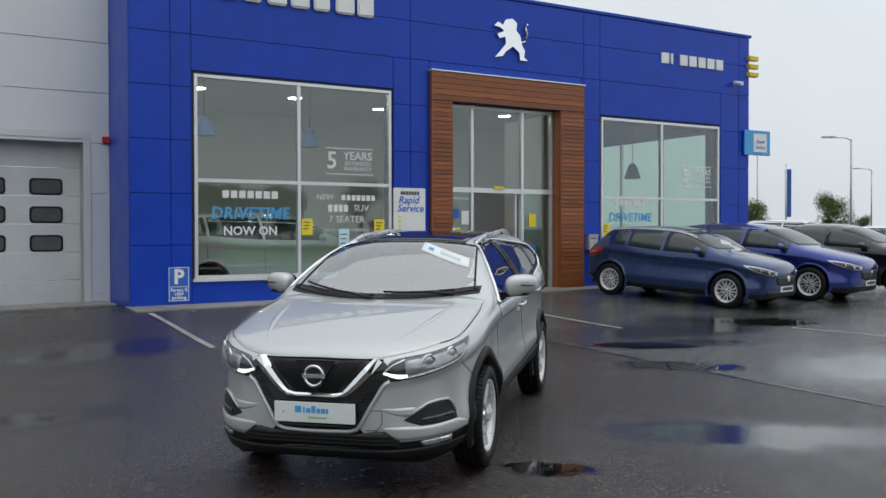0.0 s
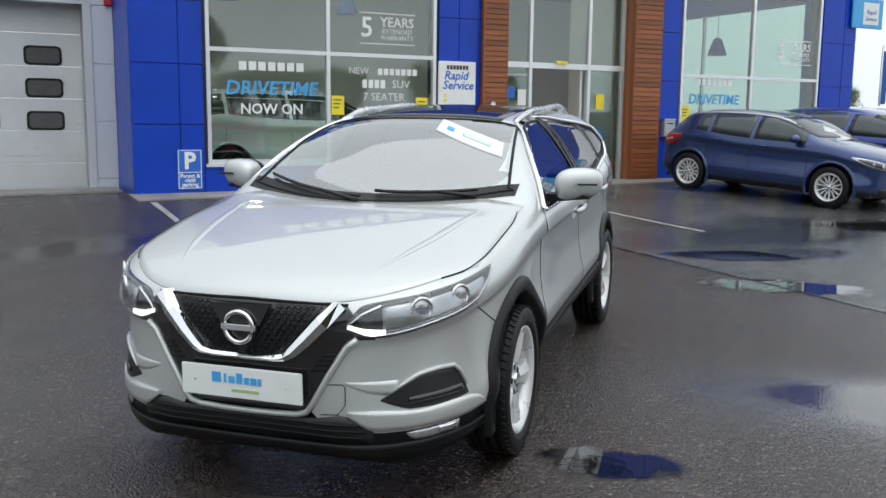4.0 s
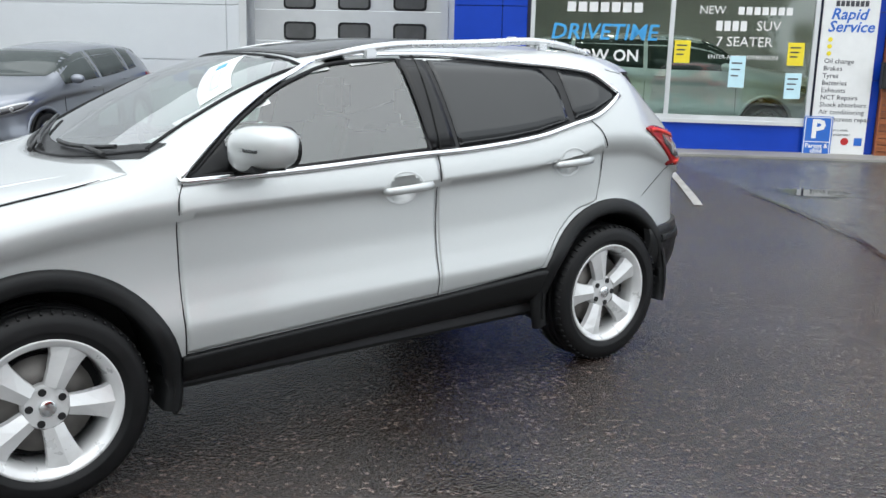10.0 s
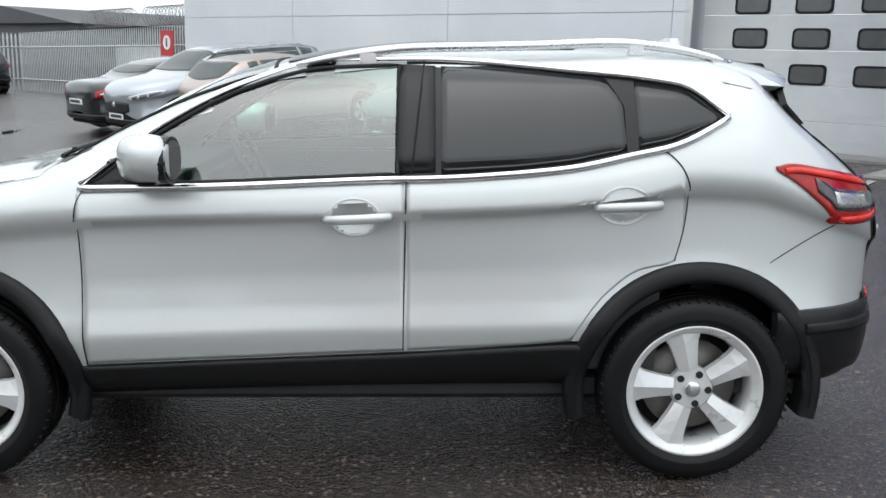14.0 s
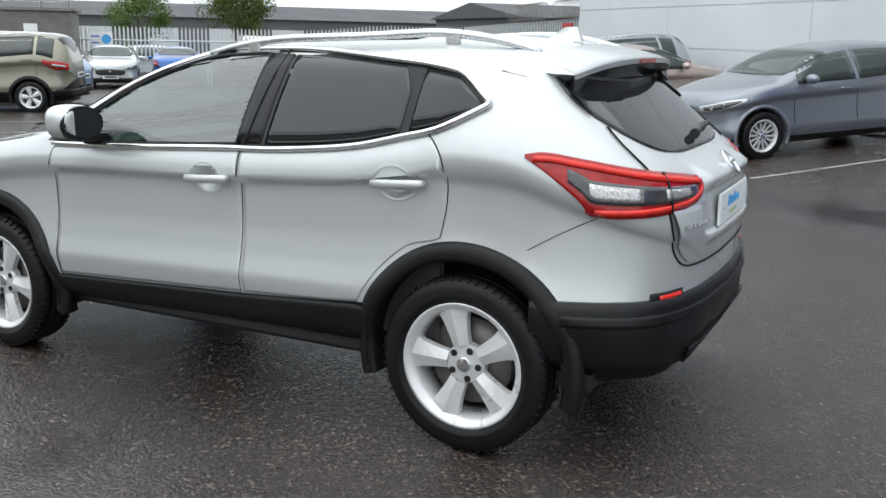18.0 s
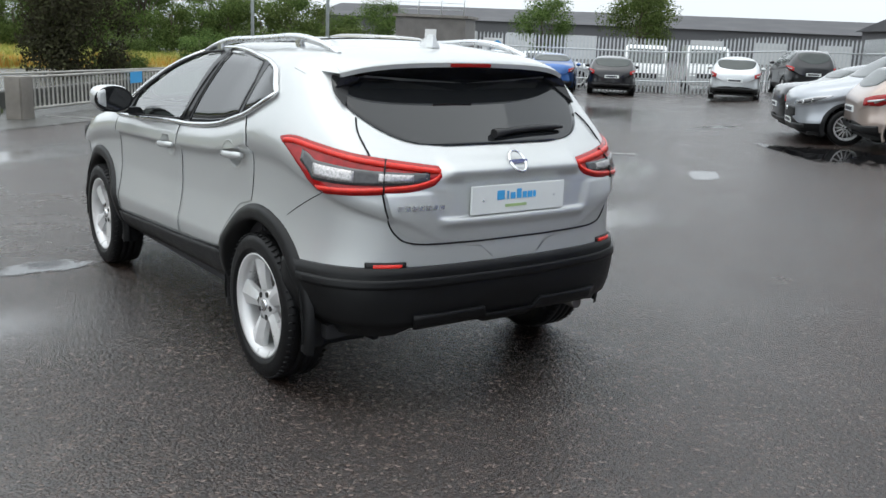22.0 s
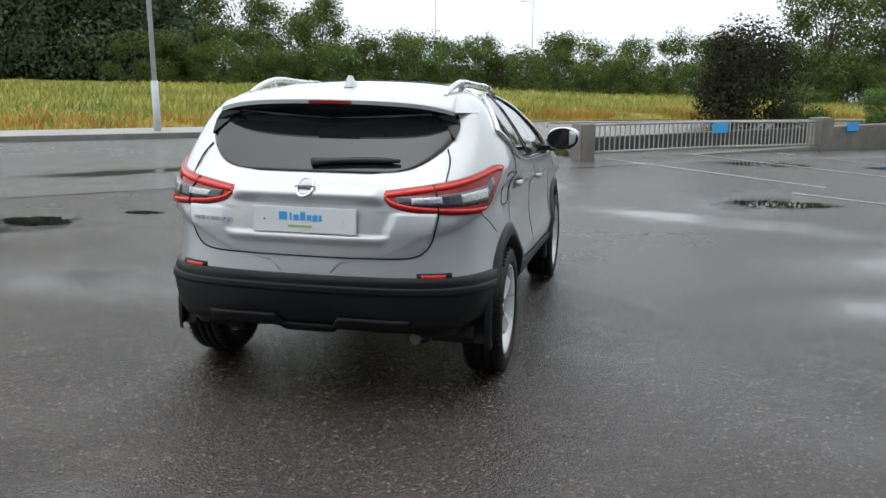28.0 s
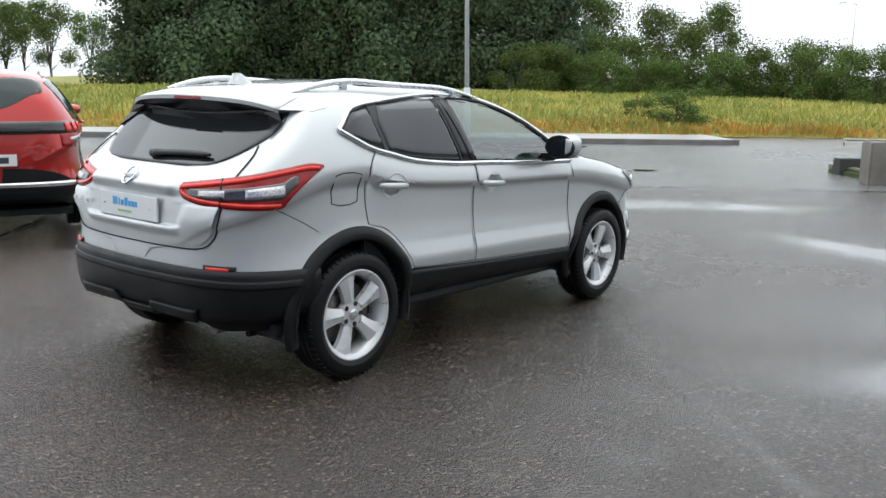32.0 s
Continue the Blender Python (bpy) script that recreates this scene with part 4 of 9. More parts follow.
# cedar portal round the entrance ------------------------------------------------
portal = root("entrance_portal", FR, "cedar board portal framing the glass entrance", "door surround", kind="structure")
for (ua, ub) in ((5.22, 5.66), (8.42, 9.03)):
    z = ZB - 0.02
    part("portal_core", box(ua + 0.02, ub - 0.02, -0.10, 0.30, ZB - 0.1, 4.2), M_DARKIN, portal)
    while z < 4.2:
        zz = min(z + 0.088, 4.205)
        part("board", box(ua, ub, -0.13, -0.10, z + 0.004, zz - 0.004, 0.004), M_WOOD, portal)
        z = zz
    for i in range(4):
        e = ub if ua < 6 else ua
        part("board", box(min(e, e + (0.022 if ua < 6 else -0.022)), max(e, e + (0.022 if ua < 6 else -0.022)), -0.13 + i * 0.105, -0.13 + (i + 1) * 0.105 - 0.004, ZB - 0.02, 4.20), M_WOOD, portal)
    e = ua if ua < 6 else ub
    for i in range(2):
        part("board", box(min(e, e + (-0.02 if ua < 6 else 0.02)), max(e, e + (-0.02 if ua < 6 else 0.02)), -0.13 + i * 0.055, -0.13 + (i + 1) * 0.055 - 0.004, ZB - 0.02, 4.78), M_WOOD, portal)
part("portal_core", box(5.24, 9.01, -0.10, 0.30, 4.24, 4.76), M_DARKIN, portal)
for i in range(5):
    z = 4.21 + i * 0.114
    part("board", box(5.22, 9.03, -0.13, -0.10, z + 0.003, z + 0.111, 0.004), M_WOOD, portal)
part("portal_flashing", box(5.18, 9.07, -0.16, 0.02, 4.785, 4.81), M_ALU, portal)

# entrance screen with sliding leaves ----------------------------------------------
ent = root("door_1", FR, "glazed entrance screen with an open sliding door", "door", kind="structure")
for u in (5.70, 6.33, 7.60, 8.38):
    part("door_post", box(u - 0.03, u + 0.03, 0.16, 0.26, ZB, 4.21), M_ALU, ent)
for a, b2 in ((5.73, 6.30), (6.36, 7.57), (7.63, 8.35)):
    part("door_rail", box(a, b2, 0.17, 0.25, 2.42, 2.52), M_ALU, ent)
    part("door_rail", box(a, b2, 0.17, 0.25, 4.14, 4.20), M_ALU, ent)
    p = part("pane", box(a, b2, 0.20, 0.212, 2.52, 4.14), M_SHOPGLASS, ent)
    p.visible_shadow = False
for a, b2, y in ((5.73, 6.30, 0.20), (7.63, 8.35, 0.20), (5.80, 6.40, 0.29), (7.50, 8.30, 0.29)):
    p = part("pane", box(a, b2, y, y + 0.012, ZB + 0.10, 2.42), M_SHOPGLASS, ent)
    p.visible_shadow = False
    part("door_rail", box(a, b2, y - 0.02, y + 0.03, ZB, ZB + 0.10), M_ALU, ent)
for u in (6.40, 7.50):
    part("leaf_stile", box(u - 0.025, u + 0.025, 0.27, 0.32, ZB, 2.42), M_ALU, ent)
part("door_sensor", box(6.85, 7.10, 0.12, 0.17, 2.50, 2.56, 0.01), M_CARDYELLOW, ent)
part("doormat", box(6.4, 7.5, 0.35, 1.6, ZB + 0.062, ZB + 0.075), simple("brown_doormat", (0.16, 0.07, 0.04), 0.9, 0, 0.2, 30), ent)
for u, z, mt, ww, hh in ((5.92, 1.98, M_SIGNBLUE, 0.20, 0.20), (5.96, 1.55, M_CARDYELLOW, 0.20, 0.30), (6.17, 1.90, M_WHITE, 0.17, 0.28), (7.88, 1.85, M_CARDYELLOW, 0.18, 0.28)):
    part("notice_card", box(u - ww / 2, u + ww / 2, 0.188, 0.196, z - hh / 2, z + hh / 2), mt, ent)
for u, z in ((5.93, 1.22), (7.87, 1.22)):
    part("round_notice", cyl((u, 0.188, z), (u, 0.196, z), 0.105, n=24), M_SIGNBLUE, ent)
words("Opening hours", 0.09, M_WHITE, ent, 6.0, 0.19, 2.3, 0.001)

# signs on the front ------------------------------------------------------------
big = root("fascia_sign", FR, "large raised white letters across the fascia", "sign")
for i, w in enumerate((0.34, 0.32, 0.36, 0.36, 0.32, 0.38, 0.34)):
    u = 0.98 + i * 0.44
    bm = box(u, u + w, -0.10, -0.03, 5.66, 6.24, 0.03)
    part("letter_block", bm, M_WHITE, big)
small = root("dealer_sign", FR, "small raised white dealer lettering", "sign")
for i in range(7):
    u = 11.42 + i * 0.30
    part("letter_block", box(u, u + (0.24 if i != 1 else 0.07), -0.06, -0.022, 5.53, 5.78, 0.008), M_WHITE, small)
emblem = root("chrome_emblem", FR, "polished rampant emblem shape on the fascia", "sign")
em = prism([(6.70, 5.84), (6.80, 5.93), (6.92, 5.88), (7.00, 6.0), (7.16, 6.03), (7.28, 5.95), (7.26, 5.80), (7.36, 5.70), (7.40, 5.52), (7.48, 5.40), (7.46, 5.26), (7.56, 5.19), (7.36, 5.19), (7.34, 5.34), (7.18, 5.46), (7.00, 5.34), (6.92, 5.24), (6.72, 5.20), (6.86, 5.34), (7.00, 5.50), (6.98, 5.64), (6.84, 5.60), (6.78, 5.68), (6.96, 5.76), (6.86, 5.82)], -0.09, -0.03)
part("emblem_plate", em, M_CHROME, emblem)
part("emblem_tail", tube([(7.40, -0.06, 5.55), (7.52, -0.06, 5.60), (7.57, -0.06, 5.75), (7.50, -0.06, 5.88), (7.56, -0.06, 5.96)], 0.026, 8), M_CHROME, emblem)
bars = root("yellow_corner_bars", FR, "three yellow bars on the building corner", "sign")
for z in (5.52, 5.72, 5.92):
    part("bar", box(14.33, 14.66, -0.12, 0.02, z - 0.055, z + 0.055, 0.01), M_YELLOW, bars)
hang = root("hanging_sign", FR, "square blue and white sign hung from the corner", "sign")
part("sign_panel", box(14.18, 15.12, -0.10, -0.06, 3.52, 4.14, 0.01), M_CYAN, hang)
part("sign_face", box(14.50, 14.98, -0.106, -0.10, 3.60, 4.06), M_WHITE, hang)
words("Rapid", 0.13, M_SIGNBLUE, hang, 14.74, -0.11, 3.86, 0.002, 0.2)
words("Service", 0.12, M_SIGNBLUE, hang, 14.74, -0.11, 3.72, 0.002, 0.2)
part("sign_bracket", box(14.38, 14.5, -0.08, 0.02, 3.75, 3.85), M_GALV, hang)
cctv = root("security_camera", FR, "small white security camera on the wall", "camera")
part("camera_body", cyl((13.86, -0.30, 5.22), (13.86, -0.06, 5.26), 0.05, n=14), M_WHITE, cctv)
part("camera_bracket", box(13.84, 13.88, -0.10, -0.02, 5.22, 5.32), M_WHITE, cctv)
rapid = root("service_board", FR, "tall white service price board with blue lettering", "sign")
part("board_face", box(4.38, 5.08, -0.075, -0.03, ZB + 0.06, 2.46, 0.006), M_WHITE, rapid)
block_word(rapid, 4.73, 2.36, 0.42, 0.07, 7, M_INK, -0.078)
words("Rapid", 0.20, M_SIGNBLUE, rapid, 4.70, -0.078, 2.22, 0.002, 0.25, 0.003)
words("Service", 0.20, M_SIGNBLUE, rapid, 4.74, -0.078, 2.06, 0.002, 0.25, 0.003)
for i in range(3):
    part("star_mark", cyl((4.50, -0.08, 1.90 - 0.09 * i), (4.50, -0.074, 1.90 - 0.09 * i), 0.03, n=10), M_CARDYELLOW, rapid)
for i, t in enumerate(("Oil change", "Brakes", "Tyres", "Batteries", "Exhausts", "NCT Repairs", "Shock absorbers", "Air conditioning", "Windscreen repair")):
    words(t, 0.088, M_INK, rapid, 4.45, -0.078, 1.62 - i * 0.095, 0.001, align="LEFT")
words("open 6 days a week", 0.05, M_INK, rapid, 4.45, -0.078, 0.72, 0.001, 0.2, align="LEFT")
words("without appointment", 0.05, M_INK, rapid, 4.45, -0.078, 0.66, 0.001, 0.2, align="LEFT")
part("logo_square", box(4.94, 5.04, -0.08, -0.075, 0.52, 0.62), M_SIGNBLUE, rapid)
part("logo_disc", cyl((4.82, -0.08, 0.57), (4.82, -0.075, 0.57), 0.05, n=16), M_ALARM, rapid)


def parking_sign(u, z, y):
    s = root("parking_sign", FR, "blue parent and child parking sign on the wall", "sign", "parent and child parking signs")
    part("sign_plate", box(u - 0.185, u + 0.185, y - 0.012, y, z - 0.295, z + 0.295, 0.004), M_SIGNBLUE, s)
    fb = bmesh.new()
    for a, b2, c, d in ((-0.17, 0.17, 0.275, 0.285), (-0.17, 0.17, -0.285, -0.275), (-0.17, -0.16, -0.285, 0.285), (0.16, 0.17, -0.285, 0.285), (-0.17, 0.17, -0.05, -0.04)):
        add_box(fb, u + a, u + b2, y - 0.016, y - 0.012, z + c, z + d)
    part("sign_border", fb, M_WHITE, s)
    words("P", 0.34, M_WHITE, s, u, y - 0.015, z + 0.115, 0.002, 0, 0.012)
    for t, dz in (("Parent &", -0.10), ("child", -0.165), ("parking", -0.23)):
        words(t, 0.082, M_WHITE, s, u, y - 0.015, z + dz, 0.001, 0, 0.002)


parking_sign(0.27, 0.72, -0.024)
parking_sign(4.46, 0.60, -0.09)
for u0, mt, lb, z in ((5.15, M_BLACK, "black wall letter box on the cedar post", 1.45), (9.16, M_GALV, "grey steel wall letter box", 1.38)):
    bx = root("letter_box", FR, lb, "letter box")
    yy = -0.13 if u0 < 6 else -0.022
    part("box_body", box(u0, u0 + 0.36 if u0 < 6 else u0 + 0.26, yy - 0.14, yy, z - 0.17, z + 0.14, 0.012), mt, bx)
    part("box_lid", box(u0 - 0.01, u0 + (0.37 if u0 < 6 else 0.27), yy - 0.16, yy, z + 0.142, z + 0.17, 0.008), mt, bx)
    part("box_slot", box(u0 + 0.05, u0 + 0.21, yy - 0.145, yy - 0.139, z + 0.07, z + 0.09), M_LINER, bx)

# inside of the showroom ------------------------------------------------------------
structure("floor", box(-0.3, 14.2, 0.32, 11.5, ZB - 0.1, ZB + 0.06), M_TILE, "pale tiled showroom floor", "floor", FR)
structure("wall_back", box(-0.3, 14.2, 8.5, 8.7, ZB, 6.0), M_PLASTER, "white showroom back wall", "wall", FR)
structure("wall_inner", box(-0.32, -0.12, 0.32, 8.5, ZB, 6.0), M_PLASTER, "white showroom end wall", "wall", FR)
structure("wall_partition", box(8.7, 8.85, 6.4, 8.5, ZB, 4.6), M_PLASTER, "white partition wall", "wall", FR)
structure("wall_screen", box(8.62, 8.72, 0.75, 2.3, ZB + 0.06, 4.2), M_PLASTER, "cream partition beside the entrance", "wall", FR)
structure("ceiling", box(-0.3, 14.2, 0.32, 8.6, 4.85, 4.95), M_CEIL, "grey showroom ceiling", "ceiling", FR)
pend = root("pendant_lamp", FR @ Matrix.Translation((1.6, 3.0, 3.6)), "blue cone pendant lamp above the cars", "lamp", "showroom pendants")
part("shade", lathe([(0.0, 0.02), (0.05, 0.10), (0.40, 0.22)], 24), M_SHADE, pend, "", True, pose(0, 0, 0.4, 0, 90, 0))
part("cord", cyl((0, 0, 0.4), (0, 0, 1.25), 0.008, n=6), M_BLACK, pend)
for u, y, z in ((4.0, 3.2, 3.5), (10.3, 2.0, 3.0), (10.1, 3.4, 2.7), (12.6, 2.2, 3.0), (11.9, 3.6, 2.9)):
    copy_thing(pend, FR @ Matrix.Translation((u, y, z)))
for u, y in ((1.2, 2.0), (3.3, 2.2), (1.9, 4.5), (4.3, 4.8), (6.9, 2.5), (6.9, 5.5), (10.5, 5.0), (12.6, 5.2)):
    d = root("ceiling_light", FR @ Matrix.Translation((u, y, 4.83)), "round white ceiling light fitting", "ceiling light", "showroom ceiling lights")
    part("light_rim", cyl((0, 0, -0.03), (0, 0, 0.02), 0.19, n=20), M_WHITE, d)
    part("diffuser", cyl((0, 0, -0.036), (0, 0, -0.03), 0.16, n=20), M_CEILLIGHT, d)
desk = root("reception_desk", FR @ Matrix.Translation((8.3, 5.2, ZB + 0.06)), "white reception desk behind the entrance", "desk")
part("desk_top", box(-0.8, 0.8, -0.4, 0.4, 0.72, 0.76, 0.006), M_WHITE, desk)
for x in (-0.75, 0.75):
    part("desk_leg", box(x - 0.03, x + 0.03, -0.36, 0.36, 0, 0.72), M_ALU, desk)
part("desk_front", box(-0.7, 0.7, -0.36, -0.33, 0.2, 0.72), M_WHITE, desk)

# workshop wall with its sectional door ----------------------------------------------
GD = (-4.20, -0.98, 0.24, 3.27)
gw = structure("wall_garage", wall_with_holes(-19.0, -0.53, -0.4, 7.2, 1.63, 1.85, [GD]), M_WALLWHITE, "pale grey workshop wall of metal panels", "wall", FR)
gz_rows = [-0.1, 0.50, 1.40, 2.30, 3.20, 4.10, 5.0, 5.9, 6.8, 7.2]
gu = [-19.0, -14.3, -9.4, -4.55, -0.53]
for ua, ub in zip(gu, gu[1:]):
    for za, zb in zip(gz_rows, gz_rows[1:]):
        segs = [(ua, ub)]
        if ua < GD[0] < ub + 0.001 or ua < GD[1] < ub:
            if za < GD[3] - 0.1:
                segs = [(ua, min(GD[0] - 0.12, ub)), (max(GD[1] + 0.12, ua), ub)]
        for a, b2 in segs:
            if b2 - a > 0.05:
                part("panel", box(a + 0.004, b2 - 0.004, 1.60, 1.632, za + 0.004, zb - 0.004, 0.006), M_WALLWHITE, gw)
rev = bmesh.new()
add_box(rev, GD[0] - 0.12, GD[0], 1.58, 2.02, GD[2] - 0.3, GD[3] + 0.12)
add_box(rev, GD[1], GD[1] + 0.12, 1.58, 2.02, GD[2] - 0.3, GD[3] + 0.12)
add_box(rev, GD[0], GD[1], 1.58, 2.02, GD[3], GD[3] + 0.12)
structure("door_reveal", rev, M_DOORWHITE, "pale metal reveal round the workshop door", "trim", FR)
M_VISION = simple("grey_plastic_vision_pane", (0.10, 0.10, 0.10), 0.12, 0, 0.1, 5)
gdoor = root("door_2", FR, "closed white sectional workshop door with small dark windows", "door", kind="structure")
nsec = 6
hsec = (GD[3] - GD[2]) / nsec
for i in range(nsec):
    z0 = GD[2] + i * hsec
    sec = part("door_section", box(GD[0], GD[1], 1.96, 2.0, z0 + 0.004, z0 + hsec - 0.004, 0.006), M_DOORWHITE, gdoor)
    for k in (0.25, 0.5, 0.75):
        part("rib", box(GD[0] + 0.02, GD[1] - 0.02, 1.955, 1.962, z0 + hsec * k - 0.006, z0 + hsec * k + 0.006), M_DOORWHITE, sec)
for z in (1.41, 1.92, 2.42):
    for u in (-1.55, -2.48, -3.41):
        pts = []
        for cx, cz, a0 in ((0.20, 0.085, 0), (-0.20, 0.085, 90), (-0.20, -0.085, 180), (0.20, -0.085, 270)):
            for k in range(5):
                a = radians(a0 + 22.5 * k)
                pts.append((u + cx + 0.075 * math.cos(a), z + cz + 0.065 * math.sin(a)))
        vw = part("vision_panel", prism(pts, 1.944, 1.962), M_BLACKRUBBER, gdoor, "small rounded dark window")
        part("vision_pane", prism([(u + (x - u) * 0.87, z + (q - z) * 0.78) for x, q in pts], 1.940, 1.946), M_VISION, vw)
alarm = root("alarm_bell_box", FR, "small red alarm box on the workshop wall", "alarm box")
part("bell_box", box(-0.66, -0.52 - 0.02, 1.52, 1.60, 3.20, 3.32, 0.01), M_ALARM, alarm)
wsign = root("wall_notice", FR, "small blue and white notice on the workshop wall", "sign")
part("notice_plate", box(-5.5, -4.9, 1.585, 1.60, 1.05, 1.30), M_SIGNBLUE, wsign)
part("notice_text", box(-5.22, -4.95, 1.58, 1.585, 1.12, 1.24), M_WHITE, wsign)
structure("workshop_roof", box(-19.0, -0.5, 1.9, 12.0, 7.0, 7.2), M_CEIL, "flat workshop roof", "roof", FR)
structure("wall_end", box(-19.0, -18.8, 1.86, 12.0, -0.4, 7.0), M_WALLWHITE, "pale grey workshop end wall", "wall", FR)


def slab(name, u0, u1, n0, n1, up, material, label, cat="pavement", th=0.3):
    """A strip that follows the ground."""
    bm = bmesh.new()
    k = max(2, int((u1 - u0) / 1.0))
    rows = []
    for i in range(k + 1):
        u = u0 + (u1 - u0) * i / k
        row = []
        for n in (n0, n1):
            x, y = at_uv(u, n)
            row += [bm.verts.new((x, y, gz(x, y) + up)), bm.verts.new((x, y, gz(x, y) - th))]
        rows.append(row)
    for a, b2 in zip(rows, rows[1:]):
        bm.faces.new((a[0], b2[0], b2[2], a[2]))
        bm.faces.new((a[0], a[1], b2[1], b2[0]))
        bm.faces.new((a[2], b2[2], b2[3], a[3]))
    for r in (rows[0], rows[-1]):
        bm.faces.new((r[0], r[2], r[3], r[1]))
    bmesh.ops.recalc_face_normals(bm, faces=bm.faces[:])
    return structure(name, bm, material, label, cat)


slab("pavement_workshop", -18.9, -0.6, 9.55, 10.38, 0.03, M_FLOOR_CONC, "damp concrete apron before the workshop door")
slab("pavement_showroom", -0.6, 14.3, 8.05, 8.86, 0.025, M_FLOOR_CONC, "damp concrete strip along the showroom")

# ---- silver crossover in the middle of the yard ----
CARM = pose(0, 0, 0, 1.3, 0, 0)
M_SILVER = car_paint("silver_car_paint", (0.53, 0.545, 0.542), 0.5, 0.42)

HERO = Shell(
    plan=[(-2.275, 0.10), (-2.262, 0.24), (-2.235, 0.42), (-2.17, 0.585), (-2.06, 0.715), (-1.9, 0.815), (-1.7, 0.868), (-1.4, 0.897), (-0.9, 0.896), (0.0, 0.892), (0.9, 0.897), (1.35, 0.902), (1.6, 0.88), (1.8, 0.835), (1.92, 0.775), (2.0, 0.69), (2.05, 0.57), (2.085, 0.40), (2.105, 0.12)],
    sill=[(-2.275, 0.64), (-2.262, 0.50), (-2.235, 0.33), (-2.19, 0.24), (-2.05, 0.20), (-1.7, 0.22), (-0.9, 0.295), (0.9, 0.33), (1.7, 0.32), (1.9, 0.33), (2.0, 0.34), (2.06, 0.40), (2.105, 0.52)],
    clad=[(-2.275, 0.60), (-2.262, 0.42), (-2.24, 0.355), (-1.95, 0.372), (-1.8, 0.393), (-1.72, 0.405), (-0.83, 0.443), (0.265, 0.492), (0.9, 0.54), (1.7, 0.60), (1.9, 0.615), (2.0, 0.635), (2.105, 0.645)],
    belt=[(-2.275, 0.74), (-2.23, 0.80), (-2.1, 0.86), (-1.9, 0.915), (-1.66, 0.965), (-1.35, 1.03), (-1.05, 1.075), (-0.85, 1.09), (0.3, 1.12), (0.75, 1.145), (1.06, 1.19), (1.3, 1.235), (1.5, 1.22), (1.7, 1.14), (1.9, 1.04), (2.0, 0.98), (2.05, 0.92), (2.105, 0.74)],
    top=[(-2.275, 0.76), (-2.255, 0.83), (-2.2, 0.885), (-2.1, 0.93), (-1.9, 0.985), (-1.6, 1.045), (-1.3, 1.09), (-1.10, 1.115), (-0.98, 1.165), (-0.7, 1.315), (-0.45, 1.435), (-0.2, 1.515), (0.05, 1.556), (0.4, 1.582), (0.9, 1.578), (1.3, 1.552), (1.52, 1.512), (1.58, 1.45), (1.67, 1.362), (1.83, 1.235), (1.945, 1.15), (2.02, 1.095), (2.06, 1.06), (2.085, 0.99), (2.098, 0.86), (2.105, 0.68)])
HS = HERO
hero = root("crossover_car", CARM, "silver crossover car with black cladding and roof rails", "car")

# outlines of the side glass, in y and z
F_LO = line([(-0.786, 1.086), (-0.359, 1.097), (0.223, 1.124), (0.30, 1.13)])
F_HI = curve([(-0.786, 1.092), (-0.556, 1.269), (-0.30, 1.403), (-0.025, 1.478), (0.12, 1.486), (0.284, 1.491)])
R_LO = line([(0.393, 1.127), (0.672, 1.145), (0.86, 1.168), (1.059, 1.212)])
R_HI = line([(0.393, 1.489), (0.70, 1.477), (0.986, 1.456), (1.049, 1.35)])
Q_LO = line([(1.079, 1.215), (1.20, 1.243), (1.371, 1.318)])
Q_HI = line([(1.079, 1.446), (1.251, 1.417), (1.371, 1.322)])
DLO_HI = curve([(-0.835, 1.085), (-0.556, 1.296), (-0.30, 1.425), (-0.02, 1.504), (0.357, 1.512), (0.90, 1.476), (1.245, 1.436), (1.40, 1.33)])
DLO_LO = curve([(-0.835, 1.076), (-0.36, 1.086), (0.22, 1.110), (0.39, 1.114), (0.672, 1.132), (0.86, 1.153), (1.06, 1.196), (1.20, 1.228), (1.40, 1.322)])


def ws_hi(y):
    """Half width of the windscreen at y."""
    return 0.735 - 0.18 * (y + 1.1)


def ws_y0(x):
    return -1.10 + 0.42 * x * x


def ws_y1(x):
    return -0.235 + 0.12 * x * x




def hero_hole(c):
    ax = abs(c.x)
    for hy in (-1.323, 1.323):
        if (c.y - hy) ** 2 + (c.z - 0.345) ** 2 < 0.425 ** 2 and ax > 0.4:
            return True
    if ax > 0.6 and c.z > 0.5 and c.z < 1.05 and (-0.79 < c.y < 0.23 and c.z > 0.56 or 0.34 < c.y < 1.2 and c.z > 0.6 + max(0, c.y - 0.75) * 0.7):
        return True
    if ax > 0.5 and c.z > 1.07:
        if -0.80 < c.y < 0.33 and F_LO(c.y) < c.z < F_HI(c.y):
            return True
    if c.z > 1.09 and -1.09 < c.y < -0.2 and ax < ws_hi(c.y) - 0.03 and ws_y0(ax) + 0.02 < c.y < ws_y1(ax) - 0.02:
        return True
    return False


def hero_split(c, k):
    return "low" if k < 2 else "skin"


